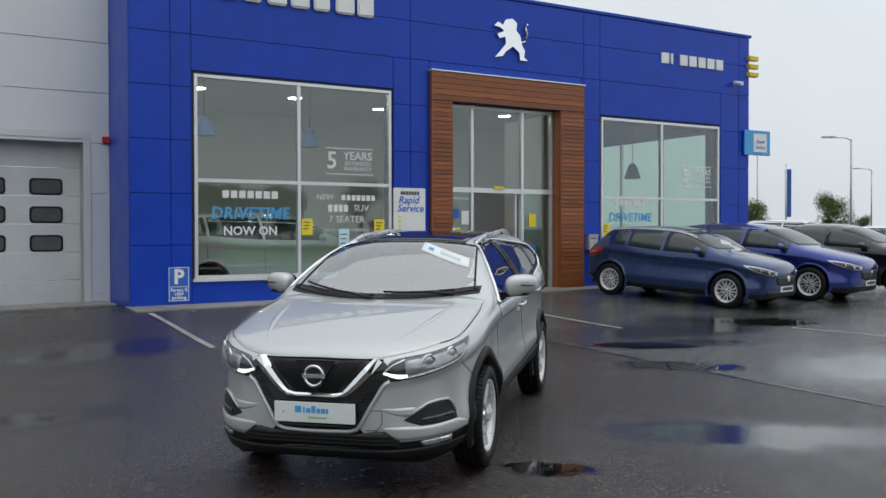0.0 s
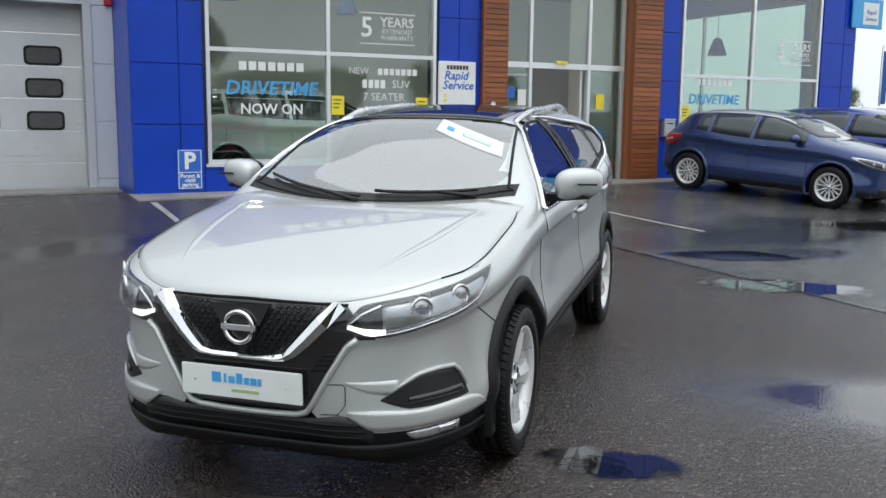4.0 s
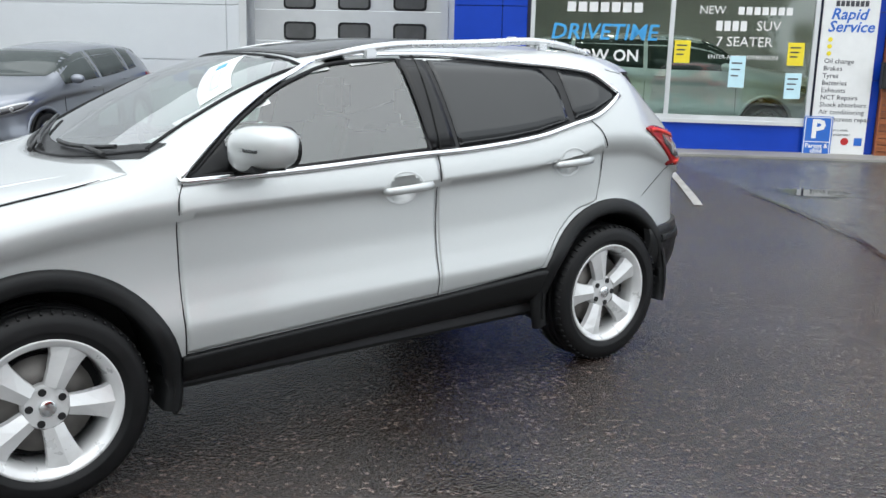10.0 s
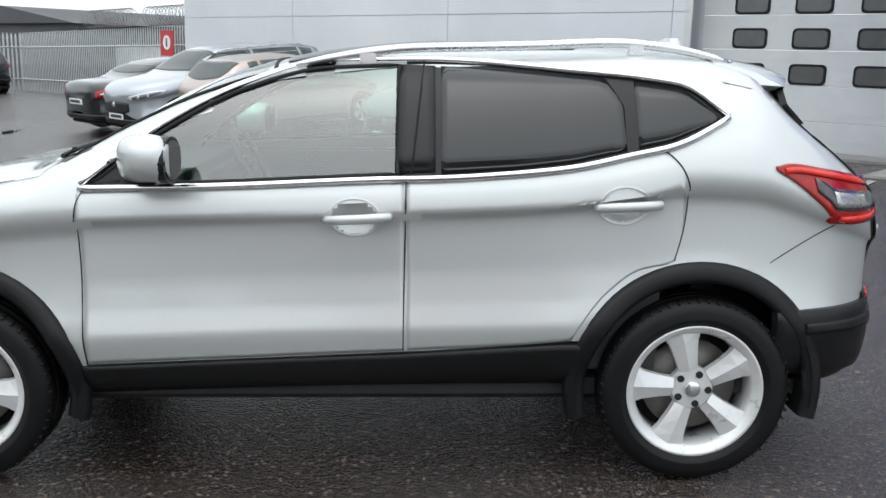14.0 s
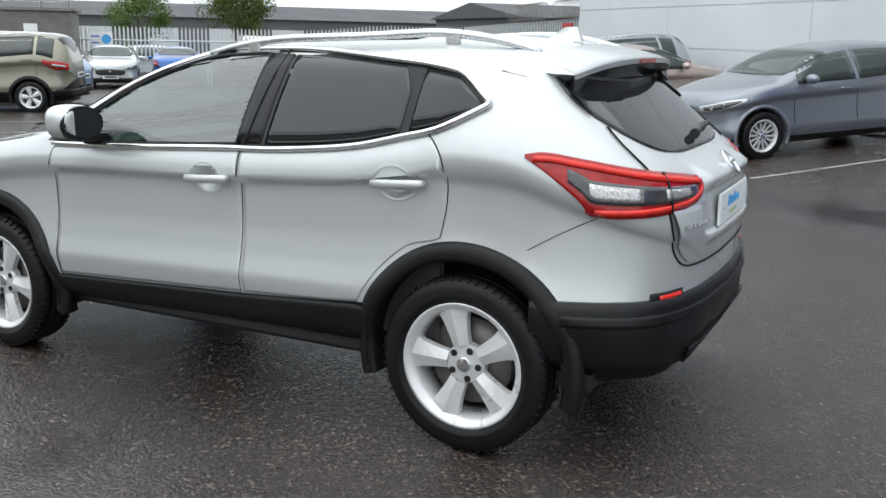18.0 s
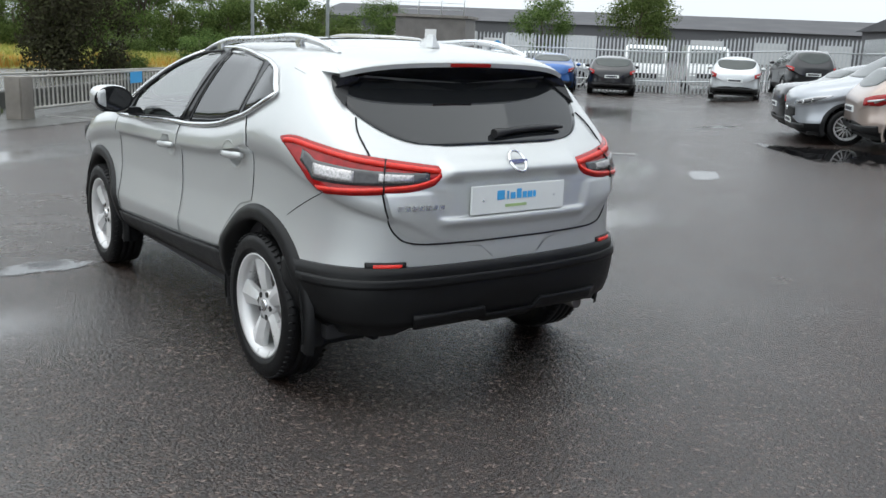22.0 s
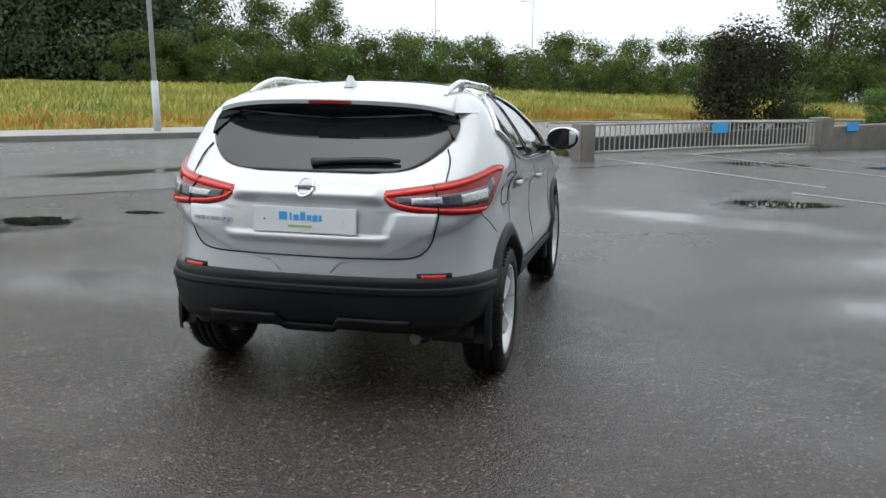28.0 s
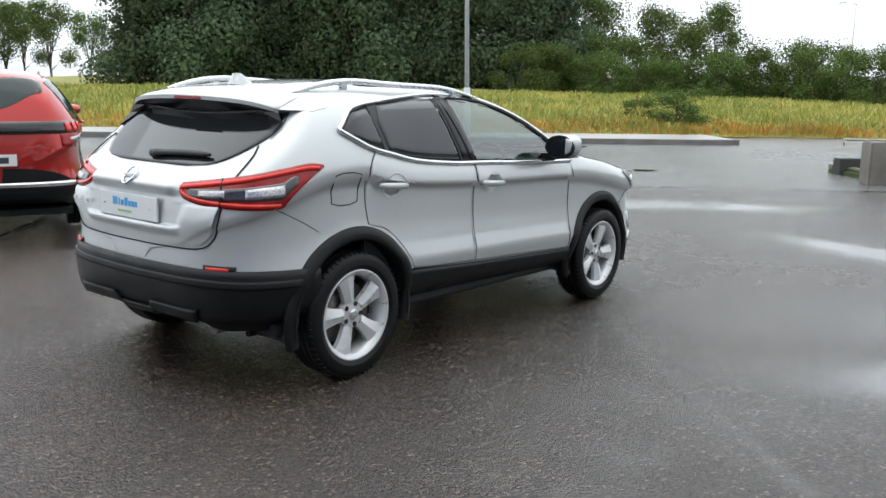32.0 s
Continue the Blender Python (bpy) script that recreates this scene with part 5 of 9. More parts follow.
skins = HS.mesh(0.035, hero_hole, hero_split)
for bm in skins.values():
    # round off the skin where it meets the wheel openings
    for v in bm.verts:
        for hy in (-1.323, 1.323):
            r = math.hypot(v.co.y - hy, v.co.z - 0.345)
            if abs(v.co.x) > 0.55 and 0.25 < r < 0.44 and v.co.z > 0.25:
                v.co.y, v.co.z = hy + (v.co.y - hy) * 0.44 / r, 0.345 + (v.co.z - 0.345) * 0.44 / r
part("body_shell", skins["skin"], M_SILVER, hero, "silver metallic body shell")
part("underbody_cladding", skins["low"], M_CLAD, hero, "black textured plastic lower body")
part("floor_pan", box(-0.74, 0.74, -1.9, 1.55, 0.27, 0.31), M_LINER, hero)
for hy in (-1.323, 1.323):
    for s in (-1, 1):
        liner = bmesh.new()
        t = lathe([(0.50, 0.43), (0.875, 0.43)], 40)
        bmesh.ops.transform(t, matrix=Matrix.Translation((0, hy, 0.345)) @ Matrix.Diagonal((s, 1, 1, 1)), verts=t.verts[:])
        drop = [v for v in t.verts if v.co.z < 0.24]
        bmesh.ops.delete(t, geom=drop, context="VERTS")
        merge(liner, t)
        add_box(liner, s * 0.49, s * 0.52, hy - 0.43, hy + 0.43, 0.24, 0.78)
        part("wheel_arch_liner", liner, M_LINER, hero)

for s, sd in ((1, "left"), (-1, "right")):
    side = HS.on_side(s, 0.004)
    low = HS.on_side(s, 0.0015)
    # doors stand a touch proud, so that their joints show
    fd = part("front_door", patch(-0.842, 0.276, line([(-0.842, 0.452), (0.265, 0.50), (0.276, 0.50)]), line([(-0.842, 1.062), (-0.80, 1.070), (-0.36, 1.080), (0.276, 1.105)]), low, 64, 44, 0.02), M_SILVER, hero)
    rdoor = patch(0.288, 1.252, curve([(0.288, 0.502), (0.86, 0.54), (0.90, 0.60), (0.98, 0.70), (1.10, 0.79), (1.22, 0.822), (1.252, 0.95)]), curve([(0.288, 1.106), (0.672, 1.127), (0.86, 1.148), (1.06, 1.19), (1.15, 1.214), (1.20, 1.18), (1.235, 1.13), (1.252, 1.06)]), low, 64, 44, 0.02)
    rd = part("rear_door", rdoor, M_SILVER, hero)
    # dark joints
    seam = bmesh.new()
    for pts in ([(-0.815, 1.075), (-0.846, 1.0), (-0.848, 0.8), (-0.849, 0.6), (-0.845, 0.446)], [(0.284, 1.11), (0.281, 0.94), (0.276, 0.75), (0.272, 0.5)], [(1.15, 1.225), (1.205, 1.185), (1.243, 1.13), (1.258, 1.06), (1.252, 0.95), (1.225, 0.825)],
                [(-0.845, 0.446), (-0.3, 0.468), (0.272, 0.494), (0.6, 0.515), (0.87, 0.538)]):
        add_tube(seam, [Vector((s * (HS.hw(y, z) + 0.0002), y, z)) for y, z in dense(pts, 14)], 0.0026, 6)
    part("door_joint", seam, M_BLACKRUBBER, hero)
    # black surround, panes and chrome line of the side windows
    surround = patch(-0.833, 1.395, DLO_LO, DLO_HI, HS.on_side(s, 0.003), 70, 8, 0.0)
    drop = []
    for f in surround.faces:
        c = f.calc_center_median()
        if -0.79 < c.y < 0.27 and F_LO(c.y) - 0.005 < c.z < F_HI(c.y) + 0.005:
            drop.append(f)
    bmesh.ops.delete(surround, geom=drop, context="FACES")
    while surround.verts:
        piece = {surround.verts[:][0]}
        edge_ = list(piece)
        while edge_:
            edge_ = {e.other_vert(v) for v in edge_ for e in v.link_edges} - piece
            piece.update(edge_)
        one = bmesh.new()
        idx = {v: one.verts.new(v.co) for v in piece}
        for f in {f for v in piece for f in v.link_faces}:
            one.faces.new([idx[v] for v in f.verts]).smooth = True
        bmesh.ops.delete(surround, geom=list(piece), context="VERTS")
        if one.faces:
            part("window_surround", one, M_PILLAR, hero, "black pillars and window surround")
        else:
            one.free()
    surround.free()
    border = bmesh.new()
    for a0, a1, lo, hi in ((-0.80, 0.255, F_LO, F_HI),):
        pl = [(a0 + (a1 - a0) * i / 30, lo(a0 + (a1 - a0) * i / 30)) for i in range(31)] + [(a1 - (a1 - a0) * i / 30, hi(a1 - (a1 - a0) * i / 30)) for i in range(31)]
        pl = [(y, z) for y, z in pl]
        add_tube(border, [Vector((s * (HS.hw(y, z) + 0.002), y, z)) for y, z in pl], 0.009, 6, True)
    part("window_rubber", border, M_BLACKRUBBER, hero)
    part("front_side_window", patch(-0.78, 0.245, F_LO, F_HI, HS.on_side(s, -0.002), 30, 6, 0.0), M_CARGLASS, hero, "clear green-tinted front door glass")
    part("rear_side_window", patch(0.405, 1.045, R_LO, R_HI, HS.on_side(s, 0.006), 24, 6, 0.004), M_PRIVACY, hero, "dark privacy glass in the rear door")
    part("quarter_window", patch(1.085, 1.365, Q_LO, Q_HI, HS.on_side(s, 0.006), 14, 4, 0.004), M_PRIVACY, hero, "dark privacy quarter glass")
    part("door_pillar_trim", patch(0.255, 0.385, line([(0.255, 1.128), (0.385, 1.133)]), line([(0.255, 1.494), (0.385, 1.490)]), HS.on_side(s, 0.006), 4, 6, 0.004), M_PILLAR, hero)
    gap = bmesh.new()
    add_tube(gap, [Vector((s * (HS.hw(0.30 + 0.045 * q, 1.115 + 0.39 * q) + 0.009), 0.30 + 0.045 * q, 1.115 + 0.39 * q)) for q in (0, 0.25, 0.5, 0.75, 1)], 0.004, 5)
    part("door_joint", gap, M_LINER, hero)
    ch = bmesh.new()
    up = [(-0.83 + 2.225 * i / 60, DLO_HI(-0.83 + 2.225 * i / 60)) for i in range(61)]
    dn = [(1.395 - 2.225 * i / 60, DLO_LO(1.395 - 2.225 * i / 60)) for i in range(61)]
    add_tube(ch, [Vector((s * (HS.hw(y, z) + 0.013), y, z)) for y, z in up + dn], 0.0125, 8, True)
    part("chrome_window_trim", ch, M_CHROME, hero, "bright chrome line round the side windows")
    # sill cladding and arches
    part("sill_cladding", patch(-0.86, 0.93, line([(-0.86, 0.325), (0.27, 0.352), (0.93, 0.370)]), line([(-0.86, 0.442), (0.265, 0.490), (0.88, 0.532), (0.93, 0.50)]), HS.on_side(s, 0.016), 40, 6, 0.03), M_CLAD, hero, "black plastic sill cladding")
    for hy in (-1.323, 1.323):
        ring = bmesh.new()
        prof = ((0.402, -0.30), (0.398, 0.012), (0.415, 0.022), (0.45, 0.020), (0.468, 0.010), (0.472, -0.012))
        rows = []
        for i in range(41):
            a = radians(-14 + 208 * i / 40)
            row = []
            for rr, off in prof:
                y, z = hy + rr * math.cos(a), 0.345 + rr * math.sin(a) * 1.02
                row.append(ring.verts.new((s * (max(HS.hw(y, max(z, 0.34)), 0.845) + off), y, z)))
            rows.append(row)
        for r0, r1 in zip(rows, rows[1:]):
            for j in range(len(prof) - 1):
                f = ring.faces.new((r0[j], r0[j + 1], r1[j + 1], r1[j]))
                f.smooth = True
        bmesh.ops.recalc_face_normals(ring, faces=ring.faces[:])
        part("wheel_arch_trim", ring, M_CLAD, hero, "black plastic wheel arch trim")
        x0, x1 = (0.77, 0.865)
        yy = hy + 0.40
        t = bmesh.new()
        add_box(t, min(s * x0, s * x1), max(s * x0, s * x1), yy - 0.008, yy + 0.012, 0.255 if hy > 0 else 0.22, 0.42, 0.004)
        bmesh.ops.transform(t, matrix=Matrix.Translation((0, yy, 0.4)) @ pose(0, 0, 0, 10, 0, 0) @ Matrix.Translation((0, -yy, -0.4)), verts=t.verts[:])
        part("mud_flap", t, M_CLAD, hero)
    # handles in their cups
    for hy, hz, dr in ((0.115, 0.978, fd), (1.048, 1.022, rd)):
        dm = bmesh.new()
        dm.from_mesh(dr.data)
        bmesh.ops.delete(dm, geom=[v for v in dm.verts if ((v.co.y - hy + 0.01) / 0.070) ** 2 + ((v.co.z - hz) / 0.050) ** 2 < 1], context="VERTS")
        dm.to_mesh(dr.data)
        dm.free()
        cup = bmesh.new()
        rows = []
        for q, dep in ((1.0, 0.0004), (0.97, 0.0012), (0.88, 0.0010), (0.80, -0.004), (0.6, -0.020), (0.35, -0.030), (0.1, -0.033), (0.02, -0.033)):
            row = []
            for k in range(32):
                a = 2 * math.pi * k / 32
                y, z = hy - 0.01 + 0.096 * q * math.cos(a), hz + 0.072 * q * math.sin(a)
                row.append(cup.verts.new((s * (HS.hw(y, z) + 0.0015 + dep), y, z)))
            rows.append(row)
        for r0, r1 in zip(rows, rows[1:]):
            for k in range(32):
                f = cup.faces.new((r0[k], r0[(k + 1) % 32], r1[(k + 1) % 32], r1[k]))
                f.smooth = True
        bmesh.ops.recalc_face_normals(cup, faces=cup.faces[:])
        part("handle_cup", cup, M_SILVER, dr, "finger cup behind the handle")
        hd = bmesh.new()
        bs = HS.hw(hy, hz)
        pts = [(-0.118, 0.008), (-0.10, 0.028), (-0.05, 0.036), (0.02, 0.038), (0.08, 0.035), (0.112, 0.028), (0.12, 0.01)]
        add_tube(hd, [(s * (bs + o), hy + d, hz + d * 0.05) for d, o in pts], [0.011, 0.016, 0.0175, 0.0175, 0.018, 0.017, 0.011], 10, False, 0.75)
        part("door_handle", hd, M_SILVER, dr, "silver pull handle")
    # mirror
    mb = bmesh.new()
    bmesh.ops.create_uvsphere(mb, u_segments=28, v_segments=18, radius=1.0)
    for v in mb.verts:
        x, y, z = v.co
        sq = lambda a, e: math.copysign(abs(a) ** e, a)
        xx, yy, zz = sq(x, 0.75), sq(y, 0.7), sq(z, 0.7)
        v.co = (s * (0.995 + 0.120 * xx), -0.560 + 0.095 * yy * (1 - 0.15 * xx) + 0.03 * xx, 1.188 + 0.082 * zz * (1 - 0.12 * xx) + 0.012 * xx)
        if yy > 0.80:
            v.co.y = -0.560 + 0.078 + 0.03 * xx
    for f in mb.faces:
        f.smooth = True
    bmesh.ops.recalc_face_normals(mb, faces=mb.faces[:])
    mo = part("door_mirror", mb, M_SILVER, hero, "silver door mirror with black base")
    part("mirror_back", prism([(s * (0.995 + 0.112 * math.cos(a)), 1.188 + 0.077 * math.sin(a)) for a in [2 * math.pi * i / 24 for i in range(24)]], -0.500, -0.474), M_CLAD, mo)
    part("mirror_glass", prism([(s * (0.995 + 0.098 * math.cos(a)), 1.188 + 0.066 * math.sin(a)) for a in [2 * math.pi * i / 20 for i in range(20)]], -0.476, -0.470), M_PRIVACY, mo, "dark reflecting mirror glass")
    part("mirror_base", prism([(s * 0.80, 1.095), (s * 0.92, 1.10), (s * 1.06, 1.115), (s * 1.03, 1.135), (s * 0.80, 1.135)], -0.63, -0.515), M_CLAD, mo)
    part("indicator_strip", patch(0.0, 0.17, lambda a: 1.186, lambda a: 1.196, lambda a, b2, d: Vector((s * (0.93 + a), -0.672 + d + 0.5 * max(0, a - 0.08) ** 2 * 3 + 0.02, b2)), 8, 1, 0.01), M_SMOKE, mo)
    # front quarter triangle behind the mirror
    part("mirror_sail", patch(-0.80, -0.63, F_LO, F_HI, HS.on_side(s, 0.006), 8, 4, 0.004), M_CLAD, hero)
    # roof rail
    rl = bmesh.new()
    pts = []
    for i in range(25):
        q = i / 24
        y = -0.14 + 1.62 * q
        lift = 0.036 * min(1, math.sin(math.pi * min(q, 1 - q) * 1.0 / 0.30 / 2) if min(q, 1 - q) < 0.30 else 1)
        x = 0.555 - 0.02 * abs(q - 0.5)
        pts.append((s * x, y, HS.height(x, y) + 0.004 + lift))
    add_tube(rl, pts, [0.012 + 0.006 * min(1, 6 * min(i, 24 - i) / 24) for i in range(25)], 10, False, 1.0)
    rail = part("roof_rail", rl, M_SATIN, hero, "satin silver roof rail")
    for y in (0.14, 1.12):
        x = 0.56
        z = HS.height(x, y)
        ft = bmesh.new()
        add_box(ft, min(s * 0.548, s * 0.572), max(s * 0.548, s * 0.572), y - 0.03, y + 0.03, z - 0.005, z + 0.035, 0.006)
        part("rail_foot", ft, M_SATIN, rail)

# roof glass, windscreen and its border
part("roof_glass", patch(-0.47, 0.47, lambda x: -0.19 + 0.12 * x * x, lambda x: 0.93 - 0.1 * x * x, HS.on_top(0.004), 20, 16, 0.004), M_PRIVACY, hero, "dark glass roof panel")
wb = bmesh.new()
wn_ = 30
outl = [(x, ws_y0(x)) for x in [-0.72 + 1.44 * i / wn_ for i in range(wn_ + 1)]]
lft = [(-ws_hi(y) + 0.0, y) for y in [ws_y1(0.57) - (ws_y1(0.57) - ws_y0(0.72)) * i / 20 for i in range(21)]]
rgt = [(-x, y) for x, y in lft[::-1]]
top_ = [(x, ws_y1(x)) for x in [0.57 - 1.14 * i / wn_ for i in range(wn_ + 1)]]
add_tube(wb, [Vector((x, y, HS.height(x, y) + 0.001)) for x, y in outl + rgt + top_ + lft], 0.008, 6, True, 1.0)
part("windscreen_border", wb, M_BLACKRUBBER, hero, "black windscreen surround")


def screen_put(q, t, d):
    y = -1.12 + 0.90 * t
    yy = ws_y0(abs(q) * 0.72) + (ws_y1(abs(q) * 0.57) - ws_y0(abs(q) * 0.72)) * t
    x = q * (0.735 - 0.18 * (yy + 1.1) - 0.01)
    return Vector((x, yy, HS.height(x, yy) + 0.0 + d))


wscr = part("windscreen", patch(-1, 1, lambda a: 0.0, lambda a: 1.0, screen_put, 26, 16, 0.0), M_SCREEN, hero, "sloping windscreen reflecting the sky")
part("dealer_sticker", patch(0.26, 0.93, lambda a: 0.985 - (a - 0.26) * 0.60 - 0.20, lambda a: 0.985 - (a - 0.26) * 0.60, lambda a, b2, d: screen_put(a, b2, 0.004 + d), 16, 3, 0.003), M_STICKER, wscr, "white strip sticker across the windscreen corner")
for q0, q1, mt in ((0.36, 0.44, M_CYAN), (0.54, 0.82, M_PALEINK)):
    part("sticker_mark", patch(q0, q1, lambda a: 0.985 - (a - 0.26) * 0.60 - 0.13, lambda a: 0.985 - (a - 0.26) * 0.60 - 0.075, lambda a, b2, d: screen_put(a, b2, 0.007 + d), 8, 2, 0.002), mt, wscr)
# bonnet
part("bonnet", patch(-0.80, 0.80, lambda x: -2.232 + 0.997 * abs(x) ** 3.58, lambda x: min(-1.115 + 0.35 * x * x, -0.99), HS.on_top(0.003), 44, 24, 0.02), M_SILVER, hero, "silver bonnet")
cowl = patch(-0.74, 0.74, lambda x: -1.12 + 0.36 * x * x, lambda x: -1.02 + 0.36 * x * x, HS.on_top(0.002), 30, 3, 0.0)
part("scuttle_panel", cowl, M_CLAD, hero, "black scuttle below the windscreen")
for s in (1, -1):
    part("bonnet_crease", tube([Vector((s * x, y, HS.height(x, y) + 0.0015)) for x, y in dense([(0.42, -2.04), (0.50, -1.8), (0.56, -1.55), (0.60, -1.3), (0.62, -1.12)])], [0.001 + 0.004 * math.sin(math.pi * i / 24) for i in range(25)], 10, False, 5.0), M_SILVER, hero)
for x0, x1 in ((-0.02, -0.62), (0.56, 0.04)):
    wip = bmesh.new()
    pts = []
    for i in range(9):
        q = i / 8
        x = x0 + (x1 - x0) * q
        y = ws_y0(abs(x)) + 0.015 + 0.055 * q
        pts.append((x, y, HS.height(x, y) + 0.022))
    add_tube(wip, pts, 0.009, 6)
    add_tube(wip, [(x0 + 0.0, ws_y0(abs(x0)) - 0.03, HS.height(x0, ws_y0(abs(x0)) - 0.03) + 0.015), pts[3]], 0.010, 6)
    part("windscreen_wiper", wip, M_BLACK, hero)

fit_wheels(hero, 0.79, (-1.323, 1.323), 0.345, 0.238, 0.215)

# front of the crossover -------------------------------------------------
FC = -1.30
fe = lambda off, mir=1: HS.on_end(FC, -1, off, mir)


def fx(x, y=-2.22):
    return math.degrees(math.atan2(x, FC - y)) if x >= 0 else -math.degrees(math.atan2(-x, FC - y))


part("front_panel", patch(fx(-0.47), fx(0.47), curve([(fx(-0.47), 0.75), (fx(-0.41), 0.715), (fx(-0.335), 0.60), (fx(-0.255), 0.462), (fx(-0.21), 0.434), (fx(0.21), 0.434), (fx(0.255), 0.462), (fx(0.335), 0.60), (fx(0.41), 0.715), (fx(0.47), 0.75)]), curve([(fx(-0.47), 0.79), (fx(-0.40), 0.853), (fx(0.40), 0.853), (fx(0.47), 0.79)]), fe(0.004), 44, 12, 0.004), M_GLOSSBLACK, hero, "gloss black front panel")
part("grille_recess", patch(fx(-0.315), fx(0.315), curve([(fx(-0.315), 0.842), (fx(-0.24), 0.76), (fx(-0.175), 0.685), (fx(-0.13), 0.655), (fx(0.13), 0.655), (fx(0.175), 0.685), (fx(0.24), 0.76), (fx(0.315), 0.842)]), lambda p: 0.849, fe(0.007), 30, 6, 0.002), M_BLACK, hero, "black honeycomb grille")
mesh_sides = {1: bmesh.new(), -1: bmesh.new()}
for i in range(-14, 15):
    for j in range(10):
        x = i * 0.026 + (0.013 if j % 2 else 0)
        z = 0.664 + j * 0.0195
        lim = line([(0.645, 0.13), (0.685, 0.172), (0.842, 0.31)])(z)
        if abs(x) < lim - 0.01 and abs(x) > line([(0.65, 0.0), (0.695, 0.05), (0.85, 0.13)])(z) - 0.004:
            p = fe(0.012)(fx(x), z, 0)
            add_tube(mesh_sides[1 if x > 0 else -1], [(p.x + 0.0125 * math.cos(a), p.y, p.z + 0.0095 * math.sin(a)) for a in [math.pi / 3 * k for k in range(6)]], 0.0024, 4, True)
for bm in mesh_sides.values():
    part("grille_mesh", bm, M_CLAD, hero)
for s in (1, -1):
    for z in (0.598, 0.616, 0.634, 0.652):
        xo = 0.335 + (z - 0.6) * 0.62
        part("panel_vent_fin", tube([fe(0.006)(s * fx(x), z + (x - 0.25) * 0.12, 0) for x in (0.27 + (z - 0.6) * 0.9, (0.27 + xo) / 2 + 0.02, xo)], 0.0045, 5), M_CLAD, hero)
# silver edge round the black panel, and the flap beside it
lipp = [(0.455, 0.728), (0.415, 0.700), (0.34, 0.587), (0.268, 0.462), (0.245, 0.430), (0.205, 0.417), (0.10, 0.412), (0.0, 0.411)]
part("panel_edge", tube([fe(0.006)(fx(x), z, 0) for x, z in lipp] + [fe(0.006)(fx(-x), z, 0) for x, z in lipp[-2::-1]], 0.013, 8), M_SILVER, hero, "silver rim of the black front panel")
part("tow_flap_joint", tube([fe(0.001)(fx(x), z, 0) for x, z in ((0.318, 0.545), (0.39, 0.548), (0.402, 0.538), (0.402, 0.468), (0.37, 0.428), (0.30, 0.424))], 0.0022, 5), M_BLACKRUBBER, hero)
part("bonnet_gap", tube([fe(0.002)(fx(-0.42 + 0.84 * q / 16), 0.857 - 0.006 * abs(q - 8) / 8, 0) for q in range(17)], 0.0055, 6), M_BLACKRUBBER, hero)
vb = bmesh.new()
half = [(0.385, 0.862, 0.034), (0.315, 0.790, 0.033), (0.245, 0.716, 0.029), (0.197, 0.668, 0.023), (0.165, 0.648, 0.017), (0.12, 0.642, 0.013)]
vpts = [(-x, z, w) for x, z, w in half] + [(0.0, 0.641, 0.012)] + half[::-1]
rows = []
for k, (x, z, hw_) in enumerate(vpts):
    a = vpts[max(0, k - 1)]
    b2 = vpts[min(len(vpts) - 1, k + 1)]
    d = Vector((b2[0] - a[0], b2[1] - a[1])).normalized()
    nrm = Vector((-d.y, d.x))
    row = []
    for o, off in ((-1.0, 0.004), (-0.85, 0.024), (0.1, 0.034), (0.85, 0.022), (1.0, 0.004)):
        p = fe(off)(fx(x + nrm.x * o * hw_), min(0.866, z + nrm.y * o * hw_), 0)
        row.append(vb.verts.new(p))
    rows.append(row)
for r0, r1 in zip(rows, rows[1:]):
    for j in range(4):
        f = vb.faces.new((r0[j], r0[j + 1], r1[j + 1], r1[j]))
bmesh.ops.recalc_face_normals(vb, faces=vb.faces[:])
part("chrome_grille_blade", vb, M_CHROME, hero, "bright V-shaped chrome grille blade")
yb = fe(0.018)(0, 0.755, 0).y
part("badge_plinth", prism([(-0.125, 0.846), (-0.045, 0.692), (0.045, 0.692), (0.125, 0.846)], yb, yb + 0.03), M_GLOSSBLACK, hero)


def round_badge(parent, y, z, s, r, slope=0.0):
    """Plain ring badge with a bar; slope leans it with the panel."""
    bm = tube([(r * math.cos(a), y + slope * r * math.sin(a), z + r * math.sin(a)) for a in [2 * math.pi * k / 28 for k in range(28)]], r * 0.17, 8, True)
    add_box(bm, -r * 1.25, r * 1.25, y - 0.008, y + 0.008, z - r * 0.2, z + r * 0.2, 0.003)
    return part("maker_badge", bm, M_CHROME, parent, "round chrome badge with a crossbar")


round_badge(hero, yb - 0.012, 0.757, -1, 0.060)


